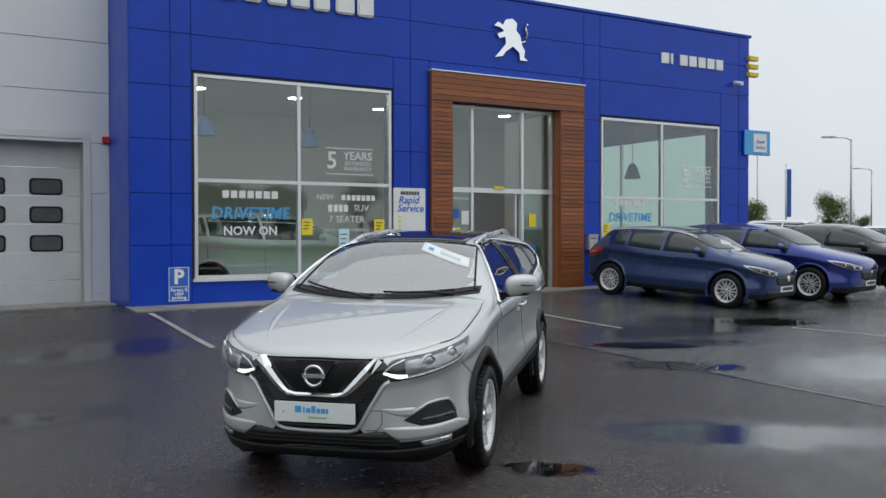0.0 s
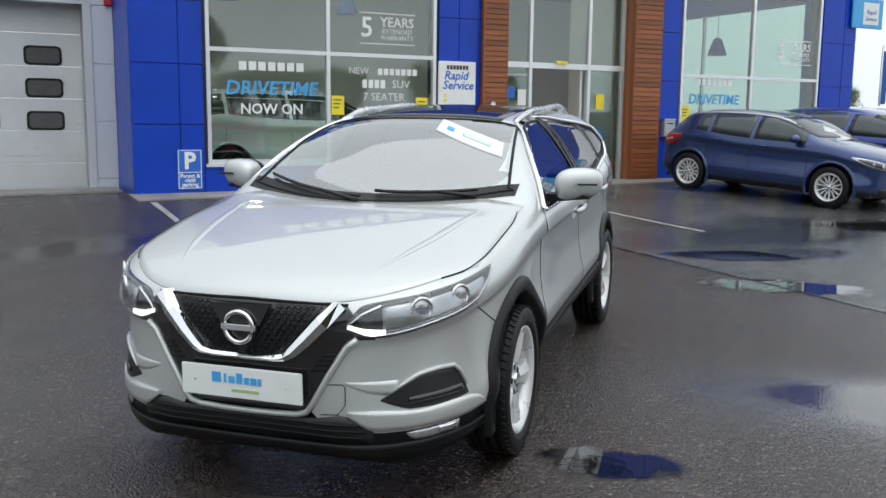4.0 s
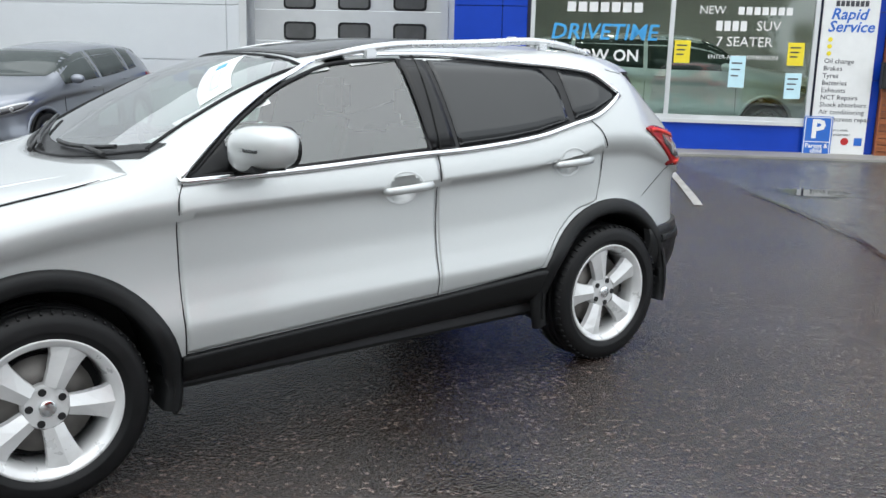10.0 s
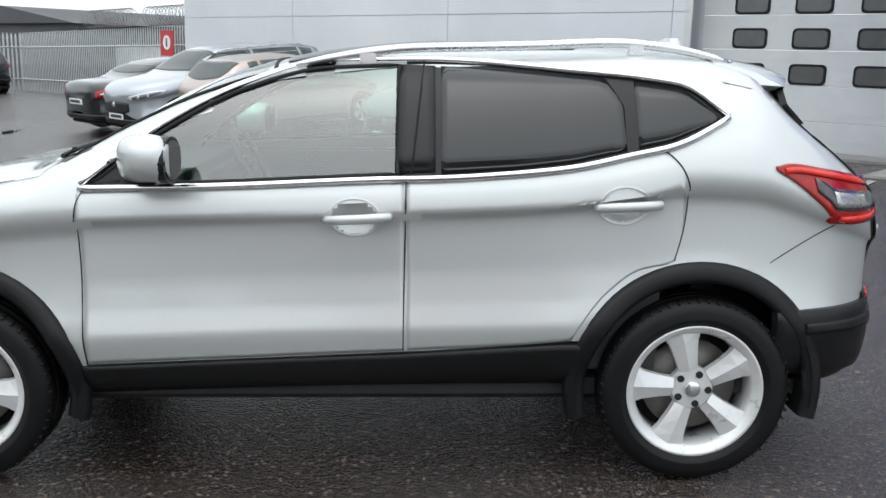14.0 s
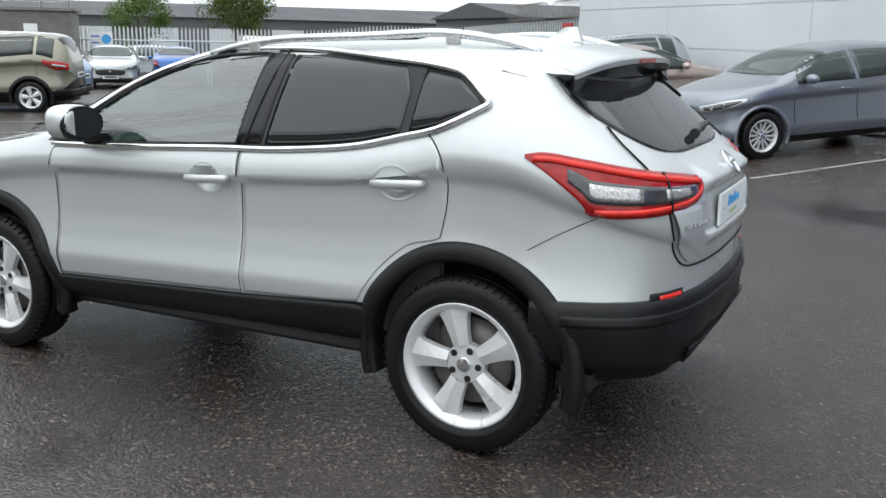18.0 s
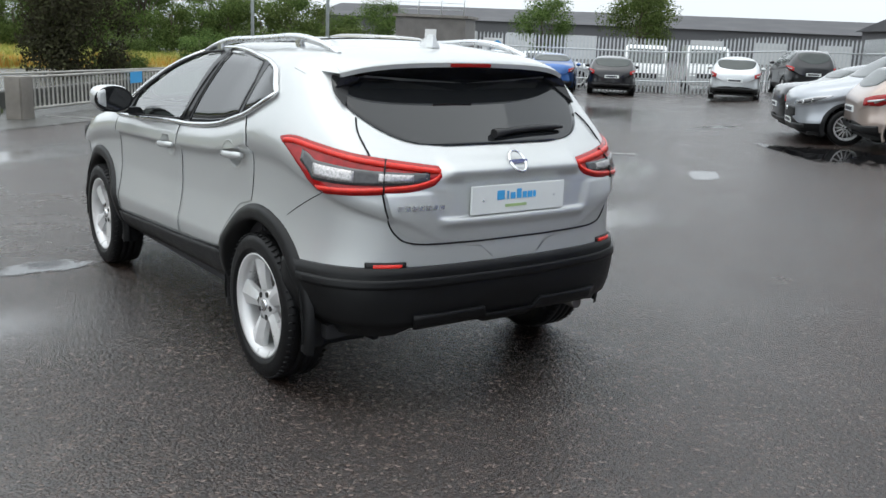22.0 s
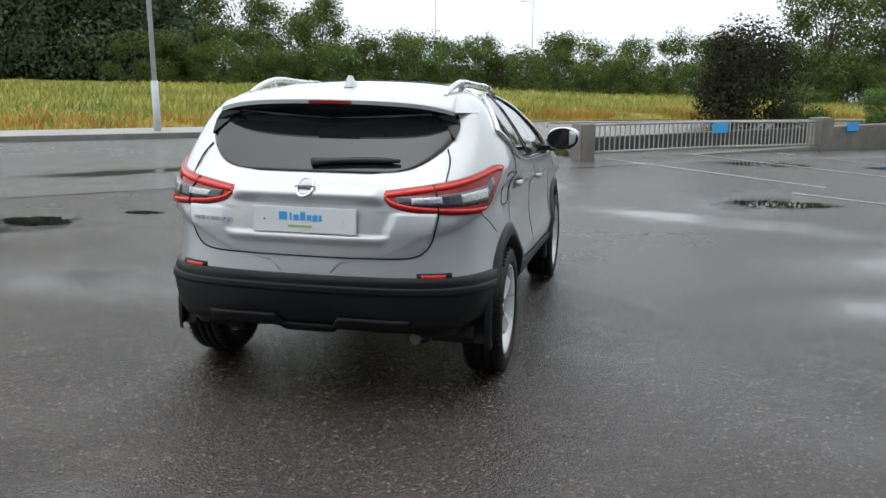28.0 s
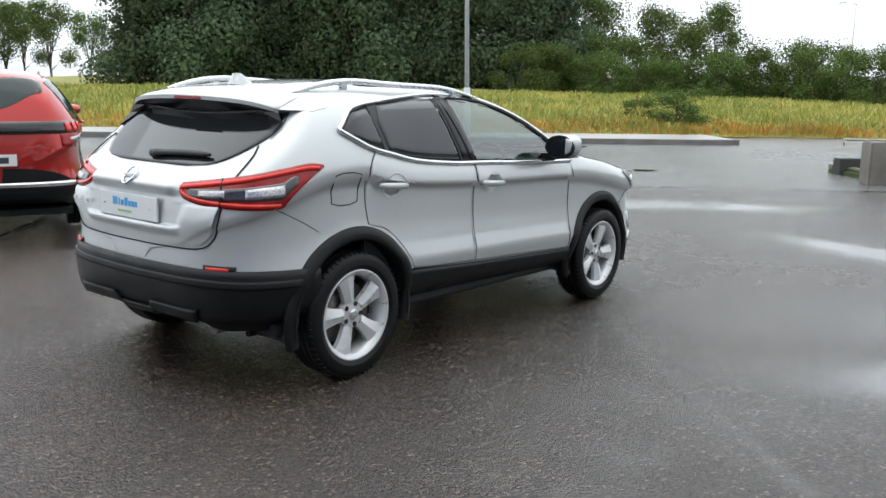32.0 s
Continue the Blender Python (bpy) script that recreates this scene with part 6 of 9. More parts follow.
def dealer_plate(parent, y, z, s, x0=0.0):
    n = "number_plate"
    pl = part(n, box(x0 - 0.262, x0 + 0.262, min(y, y + s * 0.012), max(y, y + s * 0.012), z - 0.062, z + 0.062, 0.003), M_PLATE, parent, "white dealer plate with a blue name strip")
    yy = y + s * (0.0135 if s > 0 else 0.0135)
    for k, (dx, w, hgt) in enumerate([(-0.105, 0.040, 0.040), (-0.066, 0.010, 0.036), (-0.038, 0.026, 0.028), (-0.004, 0.026, 0.042), (0.028, 0.022, 0.028), (0.058, 0.026, 0.028), (0.084, 0.014, 0.028)]):
        part("name_stroke", box(x0 + dx * -s - w / 2, x0 + dx * -s + w / 2, yy - 0.001, yy + 0.001, z + 0.012 - 0.014, z - 0.002 + hgt), M_CYAN, pl)
    part("slogan_bar", box(x0 + 0.02 - 0.06, x0 + 0.02 + 0.06, yy - 0.001, yy + 0.001, z - 0.036, z - 0.024), M_GREENINK, pl)
    for dx in (-0.2, 0.2):
        part("plate_screw", cyl((x0 + dx, y, z), (x0 + dx, y + s * 0.016, z), 0.005, n=8), M_SATIN, pl)
    return pl


M_GREENINK = simple("pale_green_print", (0.35, 0.48, 0.22), 0.5, 0, 0.05, 5)
dealer_plate(hero, -2.294, 0.533, -1)

for mir in (1, -1):
    f = lambda off: fe(off, mir)
    # headlamp housing, inner parts and clear lens
    hlo = curve([(23.5, 0.766), (26, 0.745), (29.4, 0.733), (43, 0.773), (54.0, 0.824), (58, 0.866), (61.5, 0.915), (64, 0.946)])
    hhi = curve([(23.5, 0.778), (27.5, 0.850), (33, 0.868), (40, 0.884), (52, 0.917), (62, 0.945), (64, 0.950)])
    hl = part("headlamp", patch(23.5, 64, hlo, hhi, f(0.0035), 34, 6, 0.005), M_SMOKE, hero, "swept-back clear headlamp with a bright running light")
    part("lamp_reflector", patch(31.5, 59, lambda a: hlo(a) + 0.012, lambda a: hhi(a) - 0.020, f(0.007), 22, 4, 0.003), M_LAMPIN, hl)
    for phi, zz, rr in ((40.0, 0.834, 0.036), (50.0, 0.868, 0.033)):
        p = f(0.004)(phi, zz, 0)
        d = Vector((p.x, p.y - FC, 0)).normalized()
        turn = Matrix.Translation(p) @ d.to_track_quat("X", "Z").to_matrix().to_4x4()
        bowl = part("lamp_bowl", lathe([(0.000, rr * 1.25), (0.009, rr * 1.22), (0.009, rr * 1.10), (0.001, rr * 0.90)], 28), M_CHROME, hl, "", True, turn)
        part("projector_lens", lathe([(0.000, rr * 0.90), (0.006, rr * 0.80), (0.010, rr * 0.5), (0.0115, 0.0004)], 24), M_CLEARLAMP if phi > 45 else M_LAMPIN, bowl, "", True)
    part("lamp_strip", patch(32, 60, lambda a: hlo(a) + 0.006, lambda a: hlo(a) + 0.014, f(0.011), 20, 1, 0.003), M_CHROME, hl)
    drl = patch(24.2, 32, curve([(24.2, 0.768), (29.4, 0.741), (32, 0.746)]), curve([(24.2, 0.784), (28, 0.768), (32, 0.764)]), f(0.012), 12, 2, 0.004)
    part("running_light", drl, M_DRL, hl, "white glowing running light")
    drl2 = patch(24.2, 31.5, curve([(24.2, 0.774), (27, 0.814), (31.5, 0.850)]), curve([(24.2, 0.782), (27, 0.824), (31.5, 0.857)]), f(0.012), 10, 2, 0.004)
    part("lamp_bezel", drl2, M_CHROME, hl)
    part("headlamp_lens", patch(23.5, 64, hlo, hhi, f(0.014), 30, 5, 0.010), M_LENS, hl, "clear polycarbonate lens")
    # black band running from lamp to panel
    part("lamp_surround", patch(23.0, 30, curve([(23.0, 0.722), (30, 0.726)]), curve([(23.0, 0.775), (30, 0.738)]), f(0.003), 8, 3, 0.004), M_GLOSSBLACK, hero)
    # intake with its slats, blade and fog lamp
    ilo = curve([(31, 0.484), (34, 0.463), (37.6, 0.446), (46, 0.450), (52.5, 0.462)])
    ihi = curve([(31, 0.488), (34, 0.520), (39.5, 0.574), (44, 0.584), (48.6, 0.582), (51, 0.54), (52.5, 0.468)])
    it = part("side_intake", patch(31, 52.5, ilo, ihi, f(0.003), 24, 6, 0.003), M_BLACK, hero, "black honeycomb side intake")
    part("intake_scoop", patch(23.5, 35, curve([(23.5, 0.548), (29, 0.512), (35, 0.50)]), curve([(23.5, 0.556), (35, 0.562)]), f(0.001), 12, 3, 0.002), M_SILVER, hero)
    part("intake_lip", tube([f(0.006)(a, ihi(a) + 0.004, 0) for a in (33, 36, 39.5, 44, 48.6, 50.5, 52)], [0.004, 0.008, 0.010, 0.010, 0.010, 0.009, 0.005], 8), M_SILVER, hero)
    part("intake_fin", patch(37, 51, lambda a: 0.470 + 0.0008 * (a - 37), lambda a: 0.492 + 0.0012 * (a - 37), f(0.009), 14, 2, 0.008), M_GLOSSBLACK, it)
    part("bumper_flank", patch(24, 59, curve([(24, 0.425), (29.7, 0.366), (51.5, 0.380), (59, 0.396)]), curve([(24, 0.440), (30, 0.447), (37.6, 0.442), (51.5, 0.456), (56, 0.44), (59, 0.405)]), f(0.010), 24, 4, 0.010), M_SILVER, hero, "silver lower bumper blade")
    part("fog_lamp", patch(36.5, 49.6, curve([(36.5, 0.345), (38.5, 0.318), (49.6, 0.318)]), curve([(36.5, 0.352), (49.6, 0.367)]), f(0.006), 12, 3, 0.006), M_CLEARLAMP, hero, "clear fog lamp in a chrome surround")
    part("fog_bulb", patch(44, 48.5, lambda a: 0.326, lambda a: 0.358, f(0.010), 6, 3, 0.003), M_CHROME, hero)
    part("corner_seam", tube([HS.on_side(mir, 0.0005)(-1.875 + 0.066 * i, 0.822 - 0.0375 * i, 0) for i in range(5)], 0.0028, 6), M_BLACKRUBBER, hero)
    part("bonnet_joint", tube([Vector((mir * x, y, HS.height(x, y) + 0.002)) for x, y in dense([(0.70, -1.955), (0.765, -1.85), (0.80, -1.70), (0.812, -1.50), (0.812, -1.25), (0.79, -1.08)])], 0.0032, 6), M_BLACKRUBBER, hero)
part("lower_grille", patch(-29.5, 29.5, lambda a: 0.312, curve([(-29.5, 0.362), (-23, 0.425), (-17, 0.408), (0, 0.402), (17, 0.408), (23, 0.425), (29.5, 0.362)]), fe(0.003), 24, 3, 0.003), M_BLACK, hero, "black lower bumper grille")
for z in (0.335, 0.36, 0.385):
    part("grille_slat", patch(fx(-0.48), fx(0.48), lambda a: z - 0.005, lambda a: z + 0.005, fe(0.008), 24, 1, 0.008), M_CLAD, hero)
part("front_lip", patch(-62, 62, lambda a: 0.232 + 0.00001 * a * a, lambda a: 0.300 + 0.00001 * a * a, fe(0.014), 40, 3, 0.03), M_CLAD, hero, "black front bumper lip")

# rear of the crossover ------------------------------------------------------
RC = 1.20
re_ = lambda off, mir=1: HS.on_end(RC, 1, off, mir)


def rx(x, y=2.05):
    return math.degrees(math.atan2(x, y - RC)) if x >= 0 else -math.degrees(math.atan2(-x, y - RC))


def rear_put(off):
    def f(x, z, d):
        """Rear skin over x and z (the glass and gate are seen square on)."""
        lo, hi = 1.2, 2.104
        for _ in range(28):
            m = (lo + hi) / 2
            w, zs, zc, zb, zt = HS.at(m)
            if zs <= z <= zt and HS.hw(m, z) > abs(x):
                lo = m
            else:
                hi = m
        return Vector((x, lo + off + d, z + (off + d) * 0.5))
    return f


RW = curve([(1.130, 0.26), (1.140, 0.40), (1.165, 0.50), (1.22, 0.585), (1.29, 0.645), (1.345, 0.662), (1.40, 0.645), (1.45, 0.60), (1.49, 0.5)])
rgl = patch(1.132, 1.475, lambda z: -RW(z), lambda z: RW(z), lambda z, x, d: rear_put(0.005)(x, z, d), 30, 36, 0.004)
part("rear_window", rgl, M_PRIVACY, hero, "dark tinted tailgate glass")
gate_w = curve([(0.745, 0.44), (0.765, 0.53), (0.81, 0.59), (0.88, 0.622), (1.122, 0.655)])


def gate_off(x, z):
    """How far the tailgate stands off the body: a ledge over the hollow for the plate, and a fold below it."""
    ax = abs(x)
    prof = smoothpath(((0.745, 0.003), (0.79, 0.010), (0.815, 0.026), (0.828, 0.024), (0.85, 0.006), (0.93, 0.004), (0.985, 0.006), (1.008, 0.030), (1.022, 0.036), (1.04, 0.030), (1.10, 0.006), (1.13, 0.003)), z)
    flank = smoothpath(((0.745, 0.003), (0.80, 0.012), (0.87, 0.022), (0.94, 0.016), (0.965, 0.006), (1.13, 0.003)), z)
    half = 0.385 + 0.30 * (z - 0.82) if z < 0.96 else 0.36
    k = min(1.0, max(0.0, (half + 0.035 - ax) / 0.05))
    k = k * k * (3 - 2 * k)
    return prof * k + flank * (1 - k)


gate = bmesh.new()
grid = []
for a in range(57):
    z = 0.745 + (1.124 - 0.745) * a / 56
    w_ = gate_w(z)
    grid.append([gate.verts.new(rear_put(gate_off(w_ * (b2 - 30) / 30, z))(w_ * (b2 - 30) / 30, z, 0)) for b2 in range(61)])
for r0, r1 in zip(grid, grid[1:]):
    for b2 in range(60):
        f = gate.faces.new((r0[b2], r0[b2 + 1], r1[b2 + 1], r1[b2]))
        f.smooth = True
bmesh.ops.recalc_face_normals(gate, faces=gate.faces[:])
part("tailgate", gate, M_SILVER, hero, "silver tailgate with a hollow for the plate", True)
tj = bmesh.new()
gl = dense([(0.628, 1.245), (0.655, 1.18), (0.652, 1.05), (0.640, 0.95), (0.627, 0.87), (0.594, 0.79), (0.515, 0.744), (0.3, 0.736), (0.0, 0.735)])
add_tube(tj, [rear_put(0.003)(x, z, 0) for x, z in gl] + [rear_put(0.003)(-x, z, 0) for x, z in gl[-2::-1]], 0.0038, 6)
part("tailgate_joint", tj, M_BLACKRUBBER, hero)
ypl = rear_put(0.0)(0, 0.91, 0).y
dealer_plate(hero, ypl + 0.012, 0.913, 1)
ybr0, ybr1 = rear_put(0.026)(0, 1.03, 0), rear_put(0.026)(0, 1.10, 0)
round_badge(hero, (ybr0.y + ybr1.y) / 2 + 0.024, 1.070, 1, 0.041, (ybr1.y - ybr0.y) / 0.07)
for i in range(7):
    md = bmesh.new()
    p = rear_put(0.026)(0.585 - i * 0.030, 0.885, 0)
    add_box(md, p.x - 0.0125, p.x + 0.0125, p.y - 0.003, p.y + 0.004, p.z - 0.010, p.z + 0.010, 0.002)
    part("badge_letter", md, M_SATIN, hero, "small chrome model badge")
for mir in (1, -1):
    f = lambda off: re_(off, mir)
    tlo = curve([(22.5, 1.045), (26, 0.985), (33, 0.960), (48, 0.948), (54.5, 0.950), (56.5, 1.0), (60, 1.055), (64, 1.11), (67.5, 1.148)])
    thi = curve([(22.5, 1.058), (30, 1.075), (44, 1.110), (56, 1.148), (64, 1.168), (67.5, 1.160)])
    lamp = part("tail_lamp", patch(22.5, 67.5, tlo, thi, f(0.010), 44, 8, 0.014), M_REDLENS, hero, "red wrap-around tail lamp with smoked centre")
    part("lamp_centre", patch(27, 59, lambda a: tlo(a) + (thi(a) - tlo(a)) * 0.26, lambda a: tlo(a) + (thi(a) - tlo(a)) * 0.66, f(0.0150), 24, 4, 0.004), M_SMOKE, lamp, "smoked clear centre")
    part("reversing_lamp", patch(44.5, 55, lambda a: tlo(a) + (thi(a) - tlo(a)) * 0.32, lambda a: tlo(a) + (thi(a) - tlo(a)) * 0.60, f(0.0175), 10, 3, 0.003), M_TAILIN, lamp, "clear reversing lamp")
    part("indicator_lens", patch(31, 39, lambda a: tlo(a) + (thi(a) - tlo(a)) * 0.34, lambda a: tlo(a) + (thi(a) - tlo(a)) * 0.60, f(0.0175), 10, 3, 0.003), M_TAILIN, lamp)
    part("light_bar", patch(24, 66, lambda a: thi(a) - 0.030, lambda a: thi(a) - 0.010, f(0.0165), 30, 1, 0.004), M_REDBRIGHT, lamp, "bright red light guide")
    part("light_bar", patch(24, 54, lambda a: tlo(a) + 0.012, lambda a: tlo(a) + 0.030, f(0.0165), 24, 1, 0.004), M_REDBRIGHT, lamp)
    part("lamp_split", tube([f(0.016)(37.8, tlo(37.8) + (thi(37.8) - tlo(37.8)) * q, 0) for q in (0, 0.33, 0.66, 1)], 0.004, 6), M_BLACKRUBBER, lamp)
    part("rear_reflector", patch(rx(0.56), rx(0.67, 2.0), lambda a: 0.642, lambda a: 0.662, f(0.014), 10, 2, 0.006), M_REDBRIGHT, hero, "red bumper reflector")
    part("reflector_housing", patch(rx(0.54), rx(0.70, 1.98), lambda a: 0.634, lambda a: 0.670, f(0.007), 10, 2, 0.006), M_CLAD, hero)
    part("bumper_seam", tube([HS.on_side(mir, 0.001)(1.81 - 0.04 * i, 0.945 - 0.018 * i - 0.0006 * i * i, 0) for i in range(7)], 0.0018, 6), M_BLACKRUBBER, hero)
part("rear_bumper_cladding", patch(-66, 66, lambda a: 0.375 + 0.000006 * a * a, lambda a: 0.648 - 0.000010 * max(0, abs(a) - 40) ** 2, re_(0.018), 56, 8, 0.03), M_CLAD, hero, "black plastic rear bumper")
part("bumper_ridge", patch(-60, 60, lambda a: 0.560, lambda a: 0.600, re_(0.026), 40, 3, 0.02), M_CLAD, hero)
part("rear_diffuser", patch(rx(-0.5), rx(0.5), lambda a: 0.372 - 0.05 * (abs(a) < 10), lambda a: 0.440 - 0.045 * (abs(a) < 10), re_(0.034), 36, 3, 0.03), M_CLAD, hero, "black diffuser panel")
# roof spoiler with its brake light, side fins and aerial
M_FIN = simple("dark_spoiler_plastic", (0.008, 0.008, 0.009), 0.22, 0, 0.1, 5, spec=0.3)


def spoiler_edge(q):
    """Trailing edge at q from -1 to 1: x, y, z."""
    a = abs(q)
    return 0.635 * q, 1.735 - 0.050 * a ** 2.4 - 0.035 * a ** 8, 1.478 - 0.024 * a ** 2 - 0.030 * a ** 6


sp = bmesh.new()
rows = []
for i in range(41):
    q = -1 + i / 20
    x, yt, zt = spoiler_edge(q)
    yb2 = 1.40
    xr = min(abs(x), 0.615) * (1 if x >= 0 else -1) * 0.965
    zr = HS.height(xr, yb2) + 0.003
    row = []
    for k, (f1, lift) in enumerate(((0, 0), (0.3, 0.010), (0.6, 0.013), (0.85, 0.008), (1.0, 0.0))):
        row.append(sp.verts.new((xr + (x - xr) * f1, yb2 + (yt - yb2) * f1, zr + (zt - zr) * f1 + lift)))
    row.append(sp.verts.new((x, yt - 0.004, zt - 0.020)))
    rows.append(row)
for r0, r1 in zip(rows, rows[1:]):
    for j in range(5):
        f = sp.faces.new((r0[j], r0[j + 1], r1[j + 1], r1[j]))
        f.smooth = j < 4
for r0, sg in ((rows[0], -1), (rows[-1], 1)):
    # silver cheek that joins the spoiler to the flank
    low_ = [Vector((sg * (HS.hw(y, z) + 0.002), y, z)) for y, z in ((1.69, 1.385), (1.60, 1.40), (1.50, 1.42), (1.40, 1.44))]
    sp.faces.new(r0[:5] + [sp.verts.new(p) for p in low_])
bmesh.ops.recalc_face_normals(sp, faces=sp.faces[:])
spo = part("roof_spoiler", sp, M_SILVER, hero, "silver roof spoiler with black underside")
un = bmesh.new()
rows = []
for i in range(41):
    q = -1 + i / 20
    x, yt, zt = spoiler_edge(q)
    a = abs(q)
    zin = 1.395 - 0.01 * a
    pin = rear_put(0.010)(0.60 * q, zin, 0)
    rows.append([un.verts.new((x * 0.995, yt - 0.004, zt - 0.019)), un.verts.new((x * 0.985, yt - 0.03, zt - 0.032)), un.verts.new((pin.x, (pin.y + yt) / 2 - 0.03, 1.425 - 0.02 * a)), un.verts.new(pin)])
for r0, r1 in zip(rows, rows[1:]):
    for j in range(3):
        f = un.faces.new((r0[j], r0[j + 1], r1[j + 1], r1[j]))
        f.smooth = True
bmesh.ops.recalc_face_normals(un, faces=un.faces[:])
part("spoiler_underside", un, M_FIN, spo, "black underside of the spoiler")
part("high_brake_light", box(-0.115, 0.115, 1.722, 1.738, 1.458, 1.474, 0.003), M_REDLENS, spo, "red high-level brake light")
for s in (1, -1):
    ex, ey, ez = spoiler_edge(1.0)
    fin = bmesh.new()
    a = [Vector((s * ex * 0.995, ey, ez - 0.012)), rear_put(0.022)(s * 0.664, 1.352, 0), rear_put(0.014)(s * 0.655, 1.285, 0), rear_put(0.012)(s * 0.585, 1.365, 0), Vector((s * 0.52, ey + 0.005, ez - 0.015))]
    vs = [fin.verts.new(p) for p in a]
    ws = [fin.verts.new(p + Vector((-s * 0.012, -0.02, -0.006))) for p in a]
    fin.faces.new(vs)
    fin.faces.new(ws[::-1])
    for i in range(5):
        fin.faces.new((vs[i], ws[i], ws[(i + 1) % 5], vs[(i + 1) % 5]))
    bmesh.ops.recalc_face_normals(fin, faces=fin.faces[:])
    part("spoiler_fin", fin, M_FIN, spo, "black side fin below the spoiler")
af = bmesh.new()
vs = []
zr = HS.height(0, 1.36)
for k, (w, z) in enumerate(((0.036, 0.0), (0.028, 0.018), (0.006, 0.062))):
    y0, y1 = 1.27 + 0.10 * (z / 0.062), 1.45 - 0.025 * (z / 0.062)
    vs.append([af.verts.new((x, y, zr + z - 0.004)) for x, y in ((0, y0), (w * 0.8, y0 + 0.05), (w, y1 - 0.04), (w * 0.6, y1), (-w * 0.6, y1), (-w, y1 - 0.04), (-w * 0.8, y0 + 0.05))])
for a, b2 in zip(vs, vs[1:]):
    for i in range(7):
        af.faces.new((a[i], a[(i + 1) % 7], b2[(i + 1) % 7], b2[i]))
af.faces.new(vs[-1])
bmesh.ops.recalc_face_normals(af, faces=af.faces[:])
part("roof_aerial", af, M_SILVER, hero, "silver shark-fin aerial")
rwp = bmesh.new()
pts = [rear_put(0.022)(0.02 - 0.44 * q, 1.165 + 0.026 * q * (1.6 - q), 0) for q in [i / 10 for i in range(11)]]
add_tube(rwp, pts, [0.022, 0.02] + [0.015] * 7 + [0.013, 0.008], 8)
part("rear_wiper", rwp, M_BLACK, hero, "black rear wiper")
part("exhaust_pipe", cyl((-0.52, 1.6, 0.33), (-0.52, 1.98, 0.325), 0.028, n=16), M_DISC, hero)
# fuel flap outline
part("fuel_flap", tube([Vector((-(HS.hw(y, z) + 0.001), y, z)) for y, z in ((1.315, 1.10), (1.37, 1.112), (1.44, 1.112), (1.492, 1.10), (1.497, 1.02), (1.49, 0.955), (1.44, 0.942), (1.37, 0.942), (1.315, 0.955), (1.31, 1.02))], 0.003, 5, True), M_BLACKRUBBER, hero, "fuel flap outline")

# cabin ----------------------------------------------------------------------
part("dashboard", box(-0.68, 0.68, -1.0, -0.55, 0.80, 1.075, 0.04), M_DASH, hero, "dark dashboard")
part("door_card", box(0.77, 0.80, -0.84, 1.2, 0.4, 1.05, 0.01), M_DASH, hero)
part("door_card", box(-0.80, -0.77, -0.84, 1.2, 0.4, 1.05, 0.01), M_DASH, hero)
part("cabin_floor", box(-0.78, 0.78, -0.9, 1.8, 0.30, 0.36), M_FABRIC, hero)
part("headlining", patch(-0.5, 0.5, lambda x: -0.12, lambda x: 1.45, HS.on_top(-0.05), 10, 16, 0.0), simple("grey_headlining", (0.42, 0.42, 0.40), 0.9, 0, 0.05, 10), hero)
for x in (-0.38, 0.38):
    part("front_seat", box(x - 0.24, x + 0.24, -0.25, 0.28, 0.45, 0.66, 0.06), M_FABRIC, hero, "dark fabric front seat")
    t = box(x - 0.23, x + 0.23, -0.06, 0.06, 0.0, 0.60, 0.05)
    bmesh.ops.transform(t, matrix=Matrix.Translation((0, 0.30, 0.60)) @ pose(0, 0, 0, -16, 0, 0), verts=t.verts[:])
    part("seat_back", t, M_FABRIC, hero)
    part("head_restraint", box(x - 0.13, x + 0.13, 0.44, 0.53, 1.20, 1.38, 0.035), M_FABRIC, hero)
part("rear_bench", box(-0.66, 0.66, 0.85, 1.35, 0.45, 0.68, 0.05), M_FABRIC, hero)
part("rear_backrest", box(-0.66, 0.66, 1.30, 1.45, 0.62, 1.18, 0.05), M_FABRIC, hero)
part("steering_wheel", tube([(-0.37 + 0.185 * math.cos(a), -0.47 - 0.08 * math.sin(a), 1.01 + 0.165 * math.sin(a)) for a in [2 * math.pi * i / 28 for i in range(28)]], 0.016, 8, True), M_DASH, hero, "black steering wheel")
part("steering_boss", box(-0.45, -0.29, -0.53, -0.47, 0.96, 1.05, 0.02), M_DASH, hero)
part("rear_view_mirror", box(-0.11, 0.11, -0.42, -0.39, 1.36, 1.42, 0.012), M_DASH, hero)

